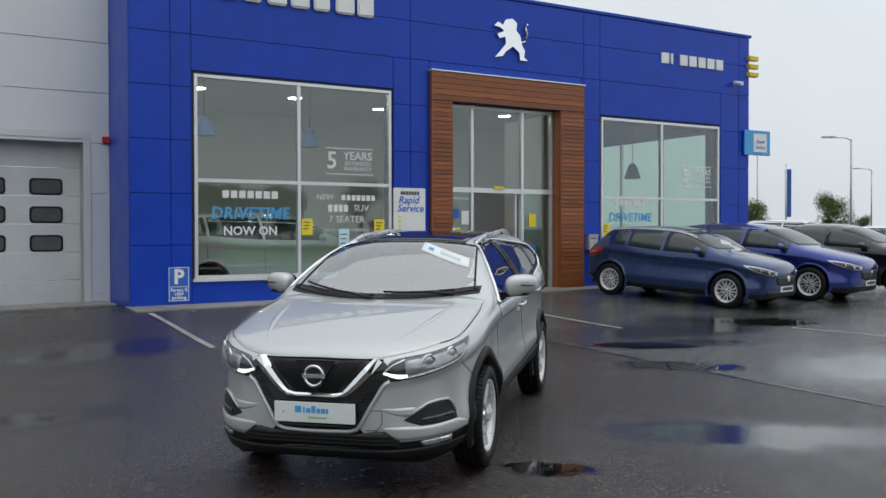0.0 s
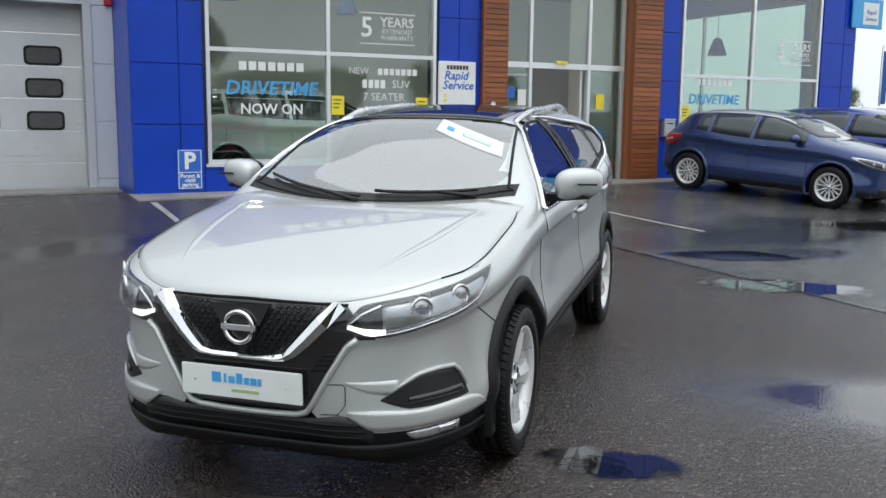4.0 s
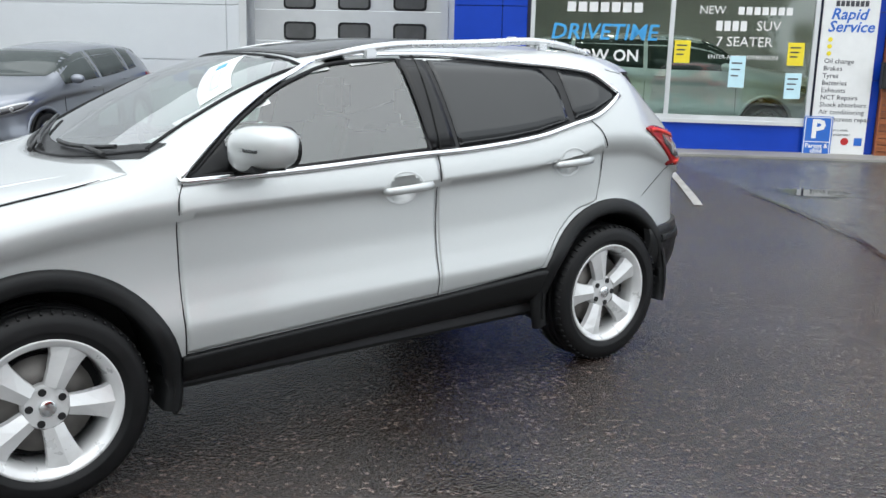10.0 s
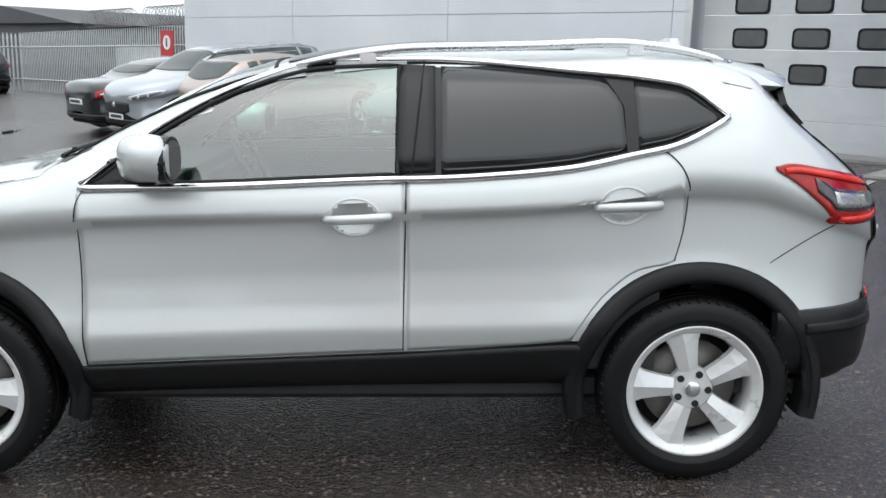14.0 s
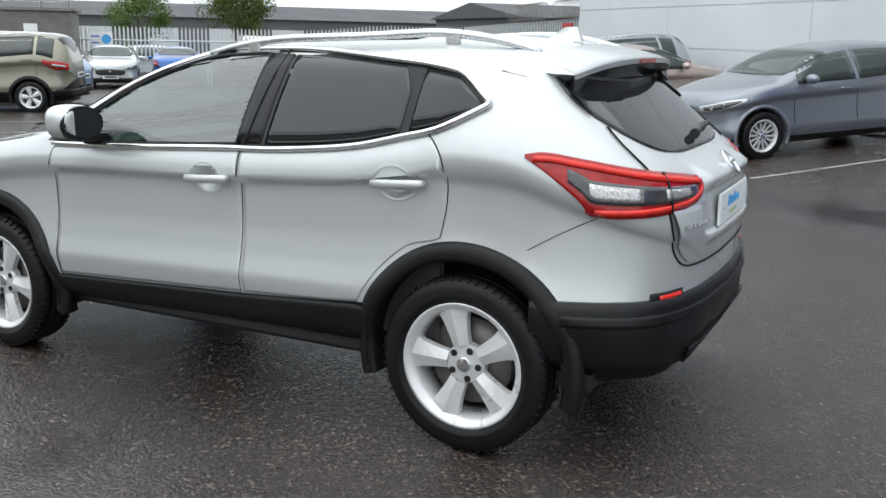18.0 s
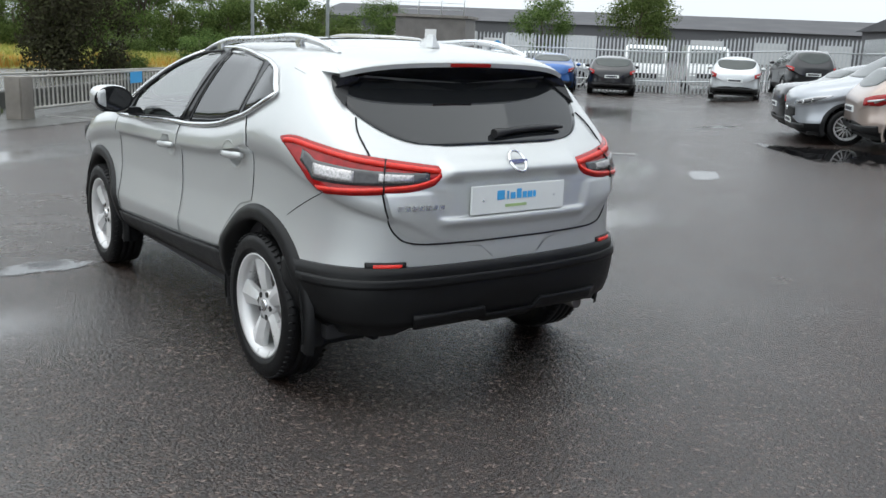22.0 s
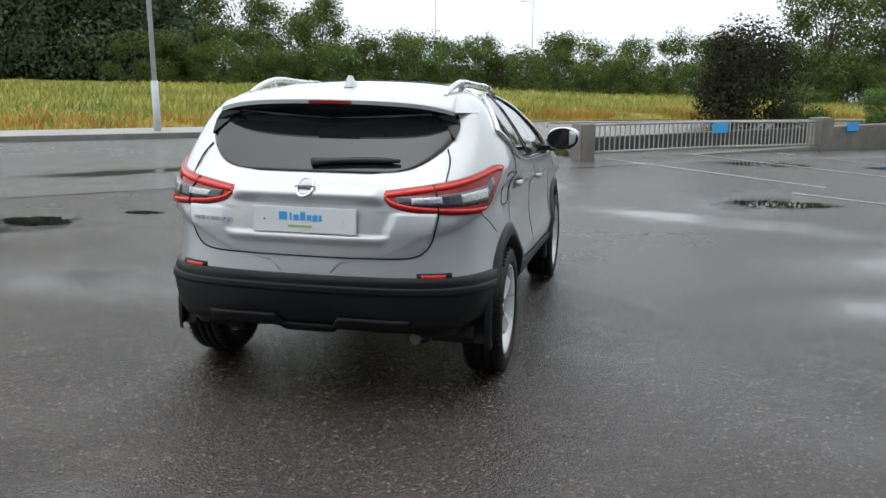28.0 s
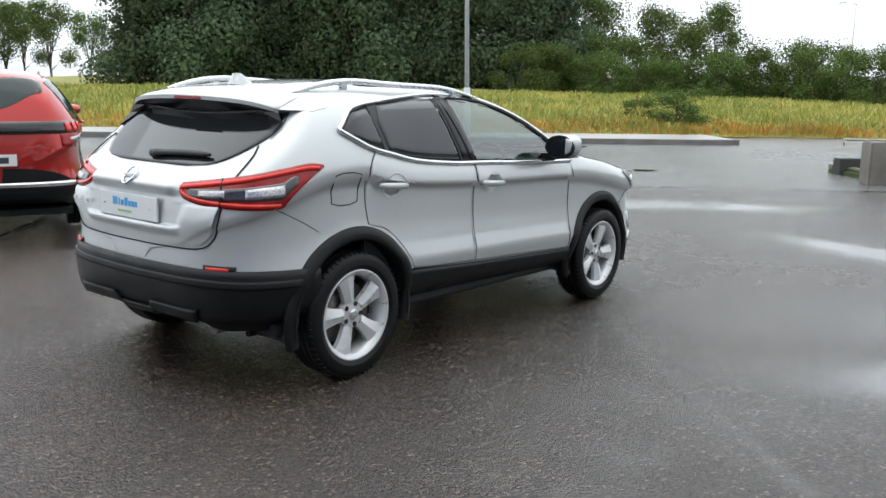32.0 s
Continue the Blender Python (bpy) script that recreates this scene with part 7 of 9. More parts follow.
# ---- other cars ----
BASE = dict(
    plan=[(-1.0, 0.12), (-0.994, 0.27), (-0.982, 0.47), (-0.953, 0.65), (-0.905, 0.79), (-0.835, 0.90), (-0.75, 0.96), (-0.6, 0.99), (-0.3, 1.0), (0.4, 1.0), (0.62, 0.99), (0.74, 0.965), (0.85, 0.92), (0.92, 0.85), (0.955, 0.77), (0.98, 0.62), (0.993, 0.42), (1.0, 0.13)],
    sill=[(-1.0, 0.40), (-0.994, 0.31), (-0.98, 0.21), (-0.95, 0.15), (-0.75, 0.13), (0.75, 0.16), (0.9, 0.19), (0.96, 0.22), (0.985, 0.26), (1.0, 0.33)],
    clad=[(-1.0, 0.38), (-0.99, 0.25), (-0.95, 0.2), (0.75, 0.21), (0.9, 0.24), (1.0, 0.34)],
    belt=[(-1.0, 0.46), (-0.98, 0.50), (-0.9, 0.55), (-0.75, 0.61), (-0.55, 0.67), (-0.4, 0.685), (0.1, 0.70), (0.45, 0.735), (0.65, 0.76), (0.8, 0.72), (0.92, 0.65), (0.97, 0.58), (1.0, 0.46)])
TOPS = {
    "hatch": [(-1.0, 0.48), (-0.985, 0.53), (-0.95, 0.58), (-0.85, 0.63), (-0.65, 0.69), (-0.52, 0.72), (-0.45, 0.75), (-0.3, 0.86), (-0.16, 0.94), (0.0, 0.985), (0.2, 1.0), (0.45, 0.99), (0.64, 0.955), (0.72, 0.93), (0.8, 0.84), (0.88, 0.745), (0.93, 0.69), (0.96, 0.65), (0.985, 0.60), (1.0, 0.46)],
    "suv": [(-1.0, 0.48), (-0.985, 0.55), (-0.95, 0.60), (-0.85, 0.65), (-0.65, 0.69), (-0.54, 0.715), (-0.47, 0.75), (-0.35, 0.86), (-0.25, 0.94), (-0.12, 0.985), (0.1, 1.0), (0.5, 0.995), (0.75, 0.97), (0.85, 0.94), (0.89, 0.87), (0.93, 0.76), (0.96, 0.68), (0.985, 0.61), (1.0, 0.46)],
    "box": [(-1.0, 0.48), (-0.985, 0.56), (-0.95, 0.61), (-0.85, 0.655), (-0.65, 0.69), (-0.56, 0.715), (-0.49, 0.76), (-0.37, 0.88), (-0.28, 0.95), (-0.15, 0.99), (0.1, 1.0), (0.5, 1.0), (0.78, 0.985), (0.88, 0.955), (0.915, 0.90), (0.95, 0.79), (0.968, 0.72), (0.985, 0.63), (1.0, 0.46)],
    "saloon": [(-1.0, 0.48), (-0.985, 0.54), (-0.95, 0.58), (-0.85, 0.63), (-0.6, 0.695), (-0.45, 0.73), (-0.38, 0.77), (-0.25, 0.88), (-0.1, 0.965), (0.05, 1.0), (0.25, 0.995), (0.42, 0.955), (0.6, 0.85), (0.72, 0.775), (0.82, 0.75), (0.93, 0.73), (0.965, 0.69), (0.985, 0.62), (1.0, 0.46)],
    "soft": [(-1.0, 0.48), (-0.985, 0.54), (-0.95, 0.58), (-0.85, 0.63), (-0.6, 0.70), (-0.42, 0.74), (-0.35, 0.78), (-0.2, 0.90), (-0.05, 0.98), (0.1, 1.0), (0.3, 0.97), (0.45, 0.90), (0.56, 0.80), (0.64, 0.765), (0.82, 0.755), (0.93, 0.74), (0.965, 0.70), (0.985, 0.62), (1.0, 0.46)]}
GLASSSPAN = {"hatch": (-0.40, 0.62), "suv": (-0.42, 0.78), "box": (-0.44, 0.84), "saloon": (-0.34, 0.56), "soft": (-0.32, 0.44)}
WHEELKITS = {}
PAINTS = {}


def arch_ring(sh, hy, R, s, least, wide):
    """Rounded lip round a wheel opening that hugs the flank."""
    bm = bmesh.new()
    prof = ((R + 0.045, -0.20), (R + 0.043, 0.008), (R + 0.055, 0.014), (R + 0.060 + wide, 0.012), (R + 0.075 + wide, -0.004))
    rows = []
    for i in range(33):
        a = radians(-20 + 220 * i / 32)
        row = []
        for rr, off in prof:
            y, z = hy + rr * math.cos(a), R + rr * math.sin(a)
            row.append(bm.verts.new((s * (max(sh.hw(min(max(y, sh.y0 + 0.02), sh.y1 - 0.02), max(z, 0.34)), least) + off), y, max(z, 0.17))))
        rows.append(row)
    for r0, r1 in zip(rows, rows[1:]):
        for j in range(len(prof) - 1):
            bm.faces.new((r0[j], r0[j + 1], r1[j + 1], r1[j])).smooth = True
    bmesh.ops.recalc_face_normals(bm, faces=bm.faces[:])
    return bm


def yard_car(name, label, place, nose, L, W, H, wb, kind, paint, rear_red=True, alloy="split", group="", clad=False, roof=None, metal=0.6, fo=None, lamps=None, band=False):
    """A parked car. nose: direction its front points, as x and y."""
    hl = L / 2
    k = 0.93
    sh = Shell([(y * hl, w * W / 2) for y, w in BASE["plan"]], [(y * hl, z * H) for y, z in BASE["sill"]], [(y * hl, z * H * (1.25 if clad else 1.0)) for y, z in BASE["clad"]], [(y * hl, z * H * k + 0.02) for y, z in BASE["belt"]], [(y * hl, z * H) for y, z in TOPS[kind]])
    ang = math.degrees(math.atan2(nose[0], -nose[1]))
    x, y = place
    n = Vector((nose[0], nose[1])).normalized()
    fz, bz = gz(x + n.x * wb / 2, y + n.y * wb / 2), gz(x - n.x * wb / 2, y - n.y * wb / 2)
    tilt = math.degrees(math.atan2(bz - fz, wb))
    car = root(name, Matrix.Translation((x, y, (fz + bz) / 2)) @ pose(0, 0, 0, 0, 0, ang) @ pose(0, 0, 0, tilt, 0, 0), label, "car", group)
    if paint not in PAINTS:
        PAINTS[paint] = car_paint(paint[0], paint[1], metal, 0.28)
    pm = PAINTS[paint]
    R = 0.315 if L < 4.2 else 0.335
    fo = fo if fo is not None else -hl + (L - wb) * 0.485
    hubs = (fo, fo + wb)

    def hole(c):
        return any((c.y - h) ** 2 + (c.z - R) ** 2 < (R + 0.055) ** 2 and abs(c.x) > 0.4 for h in hubs)

    g0, g1 = GLASSSPAN[kind]
    g0, g1 = g0 * hl, g1 * hl
    skins = sh.mesh(0.08, hole, lambda c, q: "low" if q < 2 else ("skin"))
    for bm in skins.values():
        for v in bm.verts:
            for h in hubs:
                r = math.hypot(v.co.y - h, v.co.z - R)
                if abs(v.co.x) > 0.5 and 0.15 < r < R + 0.06 and v.co.z > 0.2:
                    v.co.y, v.co.z = h + (v.co.y - h) * (R + 0.06) / r, R + (v.co.z - R) * (R + 0.06) / r
    part("body_shell", skins["skin"], pm, car)
    part("lower_trim", skins["low"], M_CLAD if clad else M_BLACK, car)
    part("floor_pan", box(-W * 0.4, W * 0.4, -hl * 0.9, hl * 0.9, 0.2, 0.26), M_LINER, car)
    for h in hubs:
        for s in (-1, 1):
            part("arch_lip", arch_ring(sh, h, R, s, W * 0.455, 0.045 if clad else 0.018), M_CLAD if clad else pm, car)
            t = lathe([(0.42 * W / 1.8, R + 0.06), (W / 2 - 0.03, R + 0.06)], 24)
            bmesh.ops.transform(t, matrix=Matrix.Translation((0, h, R)) @ Matrix.Diagonal((s, 1, 1, 1)), verts=t.verts[:])
            bmesh.ops.delete(t, geom=[v for v in t.verts if v.co.z < 0.2], context="VERTS")
            part("wheel_arch", t, M_LINER, car)

    def belt(y2):
        return sh.at(y2)[3] + 0.015

    def topz(y2):
        w, zs, zc, zb, zt = sh.at(y2)
        return max(zb + 0.03, zb + (zt - zb) * 0.80)
    dark = M_DARKGLASS
    for s in (1, -1):
        mids = [g0, g0 + (g1 - g0) * 0.47, g0 + (g1 - g0) * 0.86, g1]
        for a, b2 in zip(mids, mids[1:]):
            part("side_window", patch(a + 0.03, b2 - 0.03, belt, topz, sh.on_side(s, 0.005), 10, 3, 0.004), dark, car)
        for yy in (g0 - 0.02, mids[1], mids[2] + 0.02):
            part("door_joint", tube([Vector((s * (sh.hw(yy, z) + 0.001), yy, z)) for z in [sh.at(yy)[2] + 0.02 + (belt(yy) - sh.at(yy)[2] - 0.03) * i / 4 for i in range(5)]], 0.004, 5), M_BLACKRUBBER, car)
        for yy in (mids[1] - 0.22, mids[2] - 0.16):
            z = belt(yy) - 0.10
            part("door_handle", tube([(s * (sh.hw(yy, z) + o), yy + d, z) for d, o in ((-0.09, 0.0), (-0.06, 0.028), (0.06, 0.028), (0.09, 0.0))], 0.012, 6), pm, car)
        mz = belt(g0 + 0.12) + 0.06
        mb = bmesh.new()
        bmesh.ops.create_uvsphere(mb, u_segments=14, v_segments=9, radius=1.0)
        for v in mb.verts:
            v.co = (s * (W / 2 + 0.06 + 0.10 * v.co.x), g0 + 0.16 + 0.075 * v.co.y, mz + 0.065 * v.co.z)
        for f in mb.faces:
            f.smooth = True
        part("door_mirror", mb, pm, car)
        # lamps
        zf = sh.at(-hl * 0.86)[3]
        fc = -hl * 0.55
        hlo2 = curve([(24, zf - 0.145), (34, zf - 0.150), (50, zf - 0.09), (64, zf + 0.005)])
        hhi2 = curve([(24, zf - 0.085), (34, zf - 0.045), (50, zf + 0.010), (64, zf + 0.030)])
        hlm = part("headlamp", patch(24, 64, hlo2, hhi2, sh.on_end(fc, -1, 0.006, s), 20, 4, 0.006), M_CLEARLAMP, car, "clear headlamp")
        part("lamp_inset", patch(29, 58, lambda a: hlo2(a) + 0.025, lambda a: hhi2(a) - 0.018, sh.on_end(fc, -1, 0.009, s), 16, 2, 0.004), M_SMOKE, hlm)
        for a in (36, 45):
            p = sh.on_end(fc, -1, 0.008, s)(a, (hlo2(a) + hhi2(a)) / 2, 0)
            d = Vector((p.x, p.y - fc, 0)).normalized()
            part("lamp_bowl", cyl(p - d * 0.004, p + d * 0.008, 0.030, 0.024, 16), M_CHROME, hlm)
        rc = hl * 0.55
        zr = sh.at(hl * 0.9)[3]
        tlm = part("tail_lamp", patch(36, 66, curve([(36, zr - 0.15), (50, zr - 0.16), (66, zr - 0.02)]), curve([(36, zr - 0.03), (50, zr + 0.03), (66, zr + 0.05)]), sh.on_end(rc, 1, 0.008, s), 18, 4, 0.006), lamps or M_REDLENS, car, "red tail lamp")
        part("lamp_inset", patch(41, 56, curve([(41, zr - 0.10), (56, zr - 0.075)]), curve([(41, zr - 0.065), (56, zr - 0.03)]), sh.on_end(rc, 1, 0.012, s), 10, 2, 0.004), M_TAILIN, tlm)

    def screen(y0, y1, off=0.006, inset=0.10):
        def put(q, t, d):
            yy = y0 + (y1 - y0) * t
            w, zs, zc, zb, zt = sh.at(yy)
            x2 = q * (sh.hw(yy, zb + (zt - zb) * 0.72) - inset * 0.4)
            yy2 = yy + (0.10 * q * q if y0 < 0 else -0.10 * q * q)
            return Vector((x2, yy2, sh.height(x2, yy2) + off + d))
        return patch(-1, 1, lambda a: 0.0, lambda a: 1.0, put, 14, 8, 0.003)
    if roof:
        for s in (1, -1):
            part("roof_arc", patch(g0 - 0.30, g1 + 0.24, lambda a: max(belt(a) - 0.02, topz(a) + 0.006), lambda a: max(belt(a), topz(a) + 0.006) + 0.055, sh.on_side(s, 0.008), 30, 2, 0.006), roof, car, "bright silver arc over the side windows")
    ws0 = {"hatch": -0.49, "suv": -0.51, "box": -0.53, "saloon": -0.42, "soft": -0.39}[kind] * hl
    ws1 = {"hatch": -0.14, "suv": -0.24, "box": -0.27, "saloon": -0.08, "soft": -0.05}[kind] * hl
    part("windscreen", screen(ws0, ws1), dark, car, "windscreen")
    rw0 = {"hatch": 0.73, "suv": 0.86, "box": 0.895, "saloon": 0.42, "soft": 0.40}[kind] * hl
    rw1 = {"hatch": 0.91, "suv": 0.955, "box": 0.962, "saloon": 0.70, "soft": 0.54}[kind] * hl
    part("rear_window", screen(rw0, rw1), dark, car, "rear window")
    fe2 = sh.on_end(-hl * 0.55, -1, 0.006)
    part("front_grille", patch(-25, 25, lambda a: H * 0.285 + 0.00012 * a * a, lambda a: H * 0.445 - 0.00006 * a * a, fe2, 16, 4, 0.004), M_BLACK, car, "black front grille")
    part("lower_intake", patch(-38, 38, lambda a: H * 0.17, lambda a: H * 0.245, fe2, 20, 3, 0.004), M_BLACK, car)
    part("maker_badge", cyl((0, sh.polar(-hl * 0.55, 0, H * 0.40, -1).y - 0.02, H * 0.40), (0, sh.polar(-hl * 0.55, 0, H * 0.40, -1).y + 0.01, H * 0.40), 0.05, n=16), M_CHROME, car)
    for s in (-1, 1):
        zz = H * 0.27 if s < 0 else H * 0.47
        yy = sh.polar(s * hl * 0.55, 0, zz, s).y
        pl = part("number_plate", box(-0.26, 0.26, min(yy - 0.004, yy + s * 0.014), max(yy + 0.004, yy + s * 0.014), zz - 0.055, zz + 0.055, 0.003), M_PLATE, car, "white number plate")
        part("plate_bars", box(-0.19, 0.22, min(yy + s * 0.014, yy + s * 0.017), max(yy + s * 0.014, yy + s * 0.017), zz - 0.028, zz + 0.028), M_INK, pl)
    part("rear_bumper_trim", patch(-52, 52, lambda a: H * 0.215, lambda a: H * 0.30, sh.on_end(hl * 0.55, 1, 0.010), 24, 3, 0.01), M_CLAD if clad else M_BLACK, car)
    if kind in ("suv", "box"):
        for s in (1, -1):
            part("roof_rail", tube([(s * W * 0.30, yy, sh.height(W * 0.30, yy) + 0.045 * min(1, 8 * min(q, 1 - q))) for q in [i / 12 for i in range(13)] for yy in [-0.22 * hl + q * 0.95 * hl]], 0.014, 6), M_SATIN, car)
    if band:
        rr_ = lambda off, m2=1: sh.on_end(hl * 0.55, 1, off, m2)
        part("lamp_band", patch(-56, 56, lambda a: 1.00, lambda a: 1.12, rr_(0.010), 30, 3, 0.006), M_GLOSSBLACK, car, "gloss black band joining the tail lamps")
        for s in (1, -1):
            for q in range(3):
                part("claw_lamp", patch(40 + 6 * q, 44.5 + 6 * q, lambda a: 1.015, lambda a: 1.105, rr_(0.018, s), 4, 3, 0.006), M_REDBRIGHT, car, "red claw-shaped tail lamp")
            part("bumper_reflector", patch(44, 50, lambda a: 0.40, lambda a: 0.455, rr_(0.020, s), 4, 2, 0.006), M_REDLENS, car)
        part("bumper_skirt", patch(-58, 58, lambda a: 0.26, lambda a: 0.55, rr_(0.012), 30, 4, 0.01), M_CLAD, car, "black lower rear bumper")
        part("chrome_strip", patch(-50, 50, lambda a: 0.50, lambda a: 0.545, rr_(0.022), 30, 2, 0.012), M_CHROME, car, "chrome strip across the bumper")
    key = (R, alloy)
    kit = WHEELKITS.setdefault(key, {})
    fit_wheels(car, W / 2 - 0.115, hubs, R, R * 0.66, 0.205, "wide" if alloy == "wide" else "split", M_ALLOYDARK if alloy == "dark" else None, kit)
    return car


AV, NV = Vector((0.70711, 0.70711)), Vector((-0.70711, 0.70711))


def by_hub(hub, nose, wb, W, front, right_side):
    """Centre of a car from one of its hubs."""
    n = Vector(nose).normalized()
    left = Vector((-n.y, n.x))
    c = Vector(hub) - n * (wb / 2 if front else -wb / 2)
    return tuple(c + left * (W / 2 - 0.1) * (1 if right_side else -1))


P_NAVY = ("navy_blue_metallic", (0.012, 0.035, 0.13))
P_BLUE = ("deep_blue_metallic", (0.012, 0.03, 0.22))
P_BLACK = ("black_metallic", (0.012, 0.012, 0.014))
P_GREY = ("blue_grey_metallic", (0.20, 0.215, 0.25))
P_PINK = ("pale_rose_beige_metallic", (0.42, 0.34, 0.30))
P_SIL = ("cool_silver_metallic", (0.38, 0.40, 0.43))
P_SILW = ("bright_silver_metallic", (0.55, 0.57, 0.58))
P_OLIVE = ("olive_beige_metallic", (0.20, 0.19, 0.14))
P_RED = ("bright_red_metallic", (0.42, 0.018, 0.012))
P_MID = ("mid_blue_metallic", (0.03, 0.11, 0.33))
P_PALEBLUE = ("pale_blue_metallic", (0.16, 0.28, 0.45))
P_WHITE = ("white_solid", (0.72, 0.73, 0.73))
N1 = (0.87, -0.49)
yard_car("hatchback_car", "small dark blue hatchback with a silver roof arc", by_hub((3.12, 9.69), N1, 2.47, 1.74, True, True), N1, 3.95, 1.74, 1.42, 2.47, "hatch", P_NAVY, alloy="split", group="cars by the showroom", fo=-1.20, roof=car_paint("silver_roof_arc", (0.5, 0.51, 0.52), 0.6, 0.3))
yard_car("hatchback_car", "royal blue family hatchback with dark alloy wheels", by_hub((4.79, 11.68), N1, 2.65, 1.82, True, True), N1, 4.36, 1.82, 1.48, 2.65, "hatch", P_BLUE, alloy="split", group="cars by the showroom", fo=-1.30)
yard_car("saloon_car", "black saloon parked in the row by the showroom", by_hub((6.78, 13.48), N1, 2.85, 1.85, True, True), N1, 4.85, 1.85, 1.48, 2.85, "saloon", P_BLACK, alloy="split", group="cars by the showroom")
SN = (0.70711, -0.70711)
NN = (-0.70711, 0.70711)
yard_car("hatchback_car", "blue-grey hatchback parked nose out by the workshop", by_hub((-8.82, 0.86), SN, 2.54, 1.75, True, False), SN, 4.05, 1.75, 1.45, 2.54, "hatch", P_GREY, alloy="split", group="cars by the workshop")
yard_car("hatchback_car", "pale rose-beige hatchback seen from behind", by_hub((-12.42, -2.76), NN, 2.54, 1.74, False, True), NN, 3.97, 1.74, 1.46, 2.54, "hatch", P_PINK, alloy="wide", group="cars by the workshop")
yard_car("suv_car", "silver-grey seven-seat suv with roof rails, nose out", by_hub((-12.97, -4.12), SN, 2.84, 1.84, True, False), SN, 4.64, 1.84, 1.65, 2.84, "suv", P_SIL, alloy="split", group="cars by the workshop", clad=True)
yard_car("convertible_car", "black convertible with its soft top up", tuple(Vector((-13.9, -5.94)) + NV * 2.0 - AV * 0.55), NN, 4.43, 1.82, 1.40, 2.75, "soft", P_BLACK, alloy="dark", group="cars by the workshop")
FA = (-0.70711, -0.70711)
FB = (0.70711, 0.70711)
yard_car("suv_car", "dark grey suv backed towards the yard", at_uv(-32.4, 9.4), FA, 4.64, 1.82, 1.70, 2.7, "suv", P_BLACK, alloy="wide", group="cars by the fence", clad=True)
yard_car("hatchback_car", "old silver hatchback parked by the fence", at_uv(-29.6, 6.6), (-0.80, -0.60), 4.20, 1.75, 1.51, 2.61, "hatch", P_SILW, alloy="wide", group="cars by the fence")
yard_car("hatchback_car", "dark hatchback facing the palisade fence", at_uv(-31.2, 2.15), FA, 4.28, 1.79, 1.45, 2.58, "hatch", P_BLACK, alloy="dark", group="cars by the fence")
yard_car("saloon_car", "mid blue saloon facing the palisade fence", at_uv(-31.2, -0.12), FA, 4.58, 1.79, 1.45, 2.7, "saloon", P_MID, alloy="dark", group="cars by the fence")
yard_car("estate_car", "bright silver estate facing the yard", at_uv(-30.8, -2.35), FB, 4.77, 1.83, 1.48, 2.79, "suv", P_SILW, alloy="split", group="cars by the fence")
NY = Vector((0.59, -0.81))
YC = by_hub((-8.58, -15.11), NY, 0.0, 1.79, True, False)
yard_car("suv_car", "olive-beige boxy suv beside the ramp wall", YC, tuple(NY), 4.22, 1.79, 1.69, 2.58, "box", P_OLIVE, alloy="wide", group="cars by the ramp", clad=True)
yard_car("hatchback_car", "pale blue hatchback beyond the boxy suv", (-11.2, -17.4), (0.45, -0.89), 3.99, 1.74, 1.48, 2.51, "hatch", P_PALEBLUE, alloy="wide", group="cars by the ramp")
yard_car("suv_car", "bright red suv with a chrome rear bumper strip", by_hub((4.86, -0.36), (0.902, -0.432), 2.675, 1.84, False, True), (0.902, -0.432), 4.45, 1.84, 1.62, 2.675, "box", P_RED, alloy="dark", clad=True, band=True)
yard_car("suv_car", "white suv on show behind the glass", tuple((FR @ Vector((2.55, 2.0, 0)))[:2]), (0.70711, 0.70711), 4.64, 1.84, 1.65, 2.84, "suv", P_WHITE, alloy="dark", group="showroom cars", metal=0.0)
yard_car("hatchback_car", "dark car inside the showroom", tuple((FR @ Vector((1.6, 5.2, 0)))[:2]), (-0.70711, -0.70711), 4.05, 1.75, 1.45, 2.54, "hatch", P_BLACK, alloy="split", group="showroom cars")
yard_car("hatchback_car", "black car on the tiles beyond the open door", tuple((FR @ Vector((10.9, 3.6, 0)))[:2]), (0.70711, -0.70711), 4.05, 1.75, 1.45, 2.54, "hatch", P_BLACK, alloy="split", group="showroom cars")


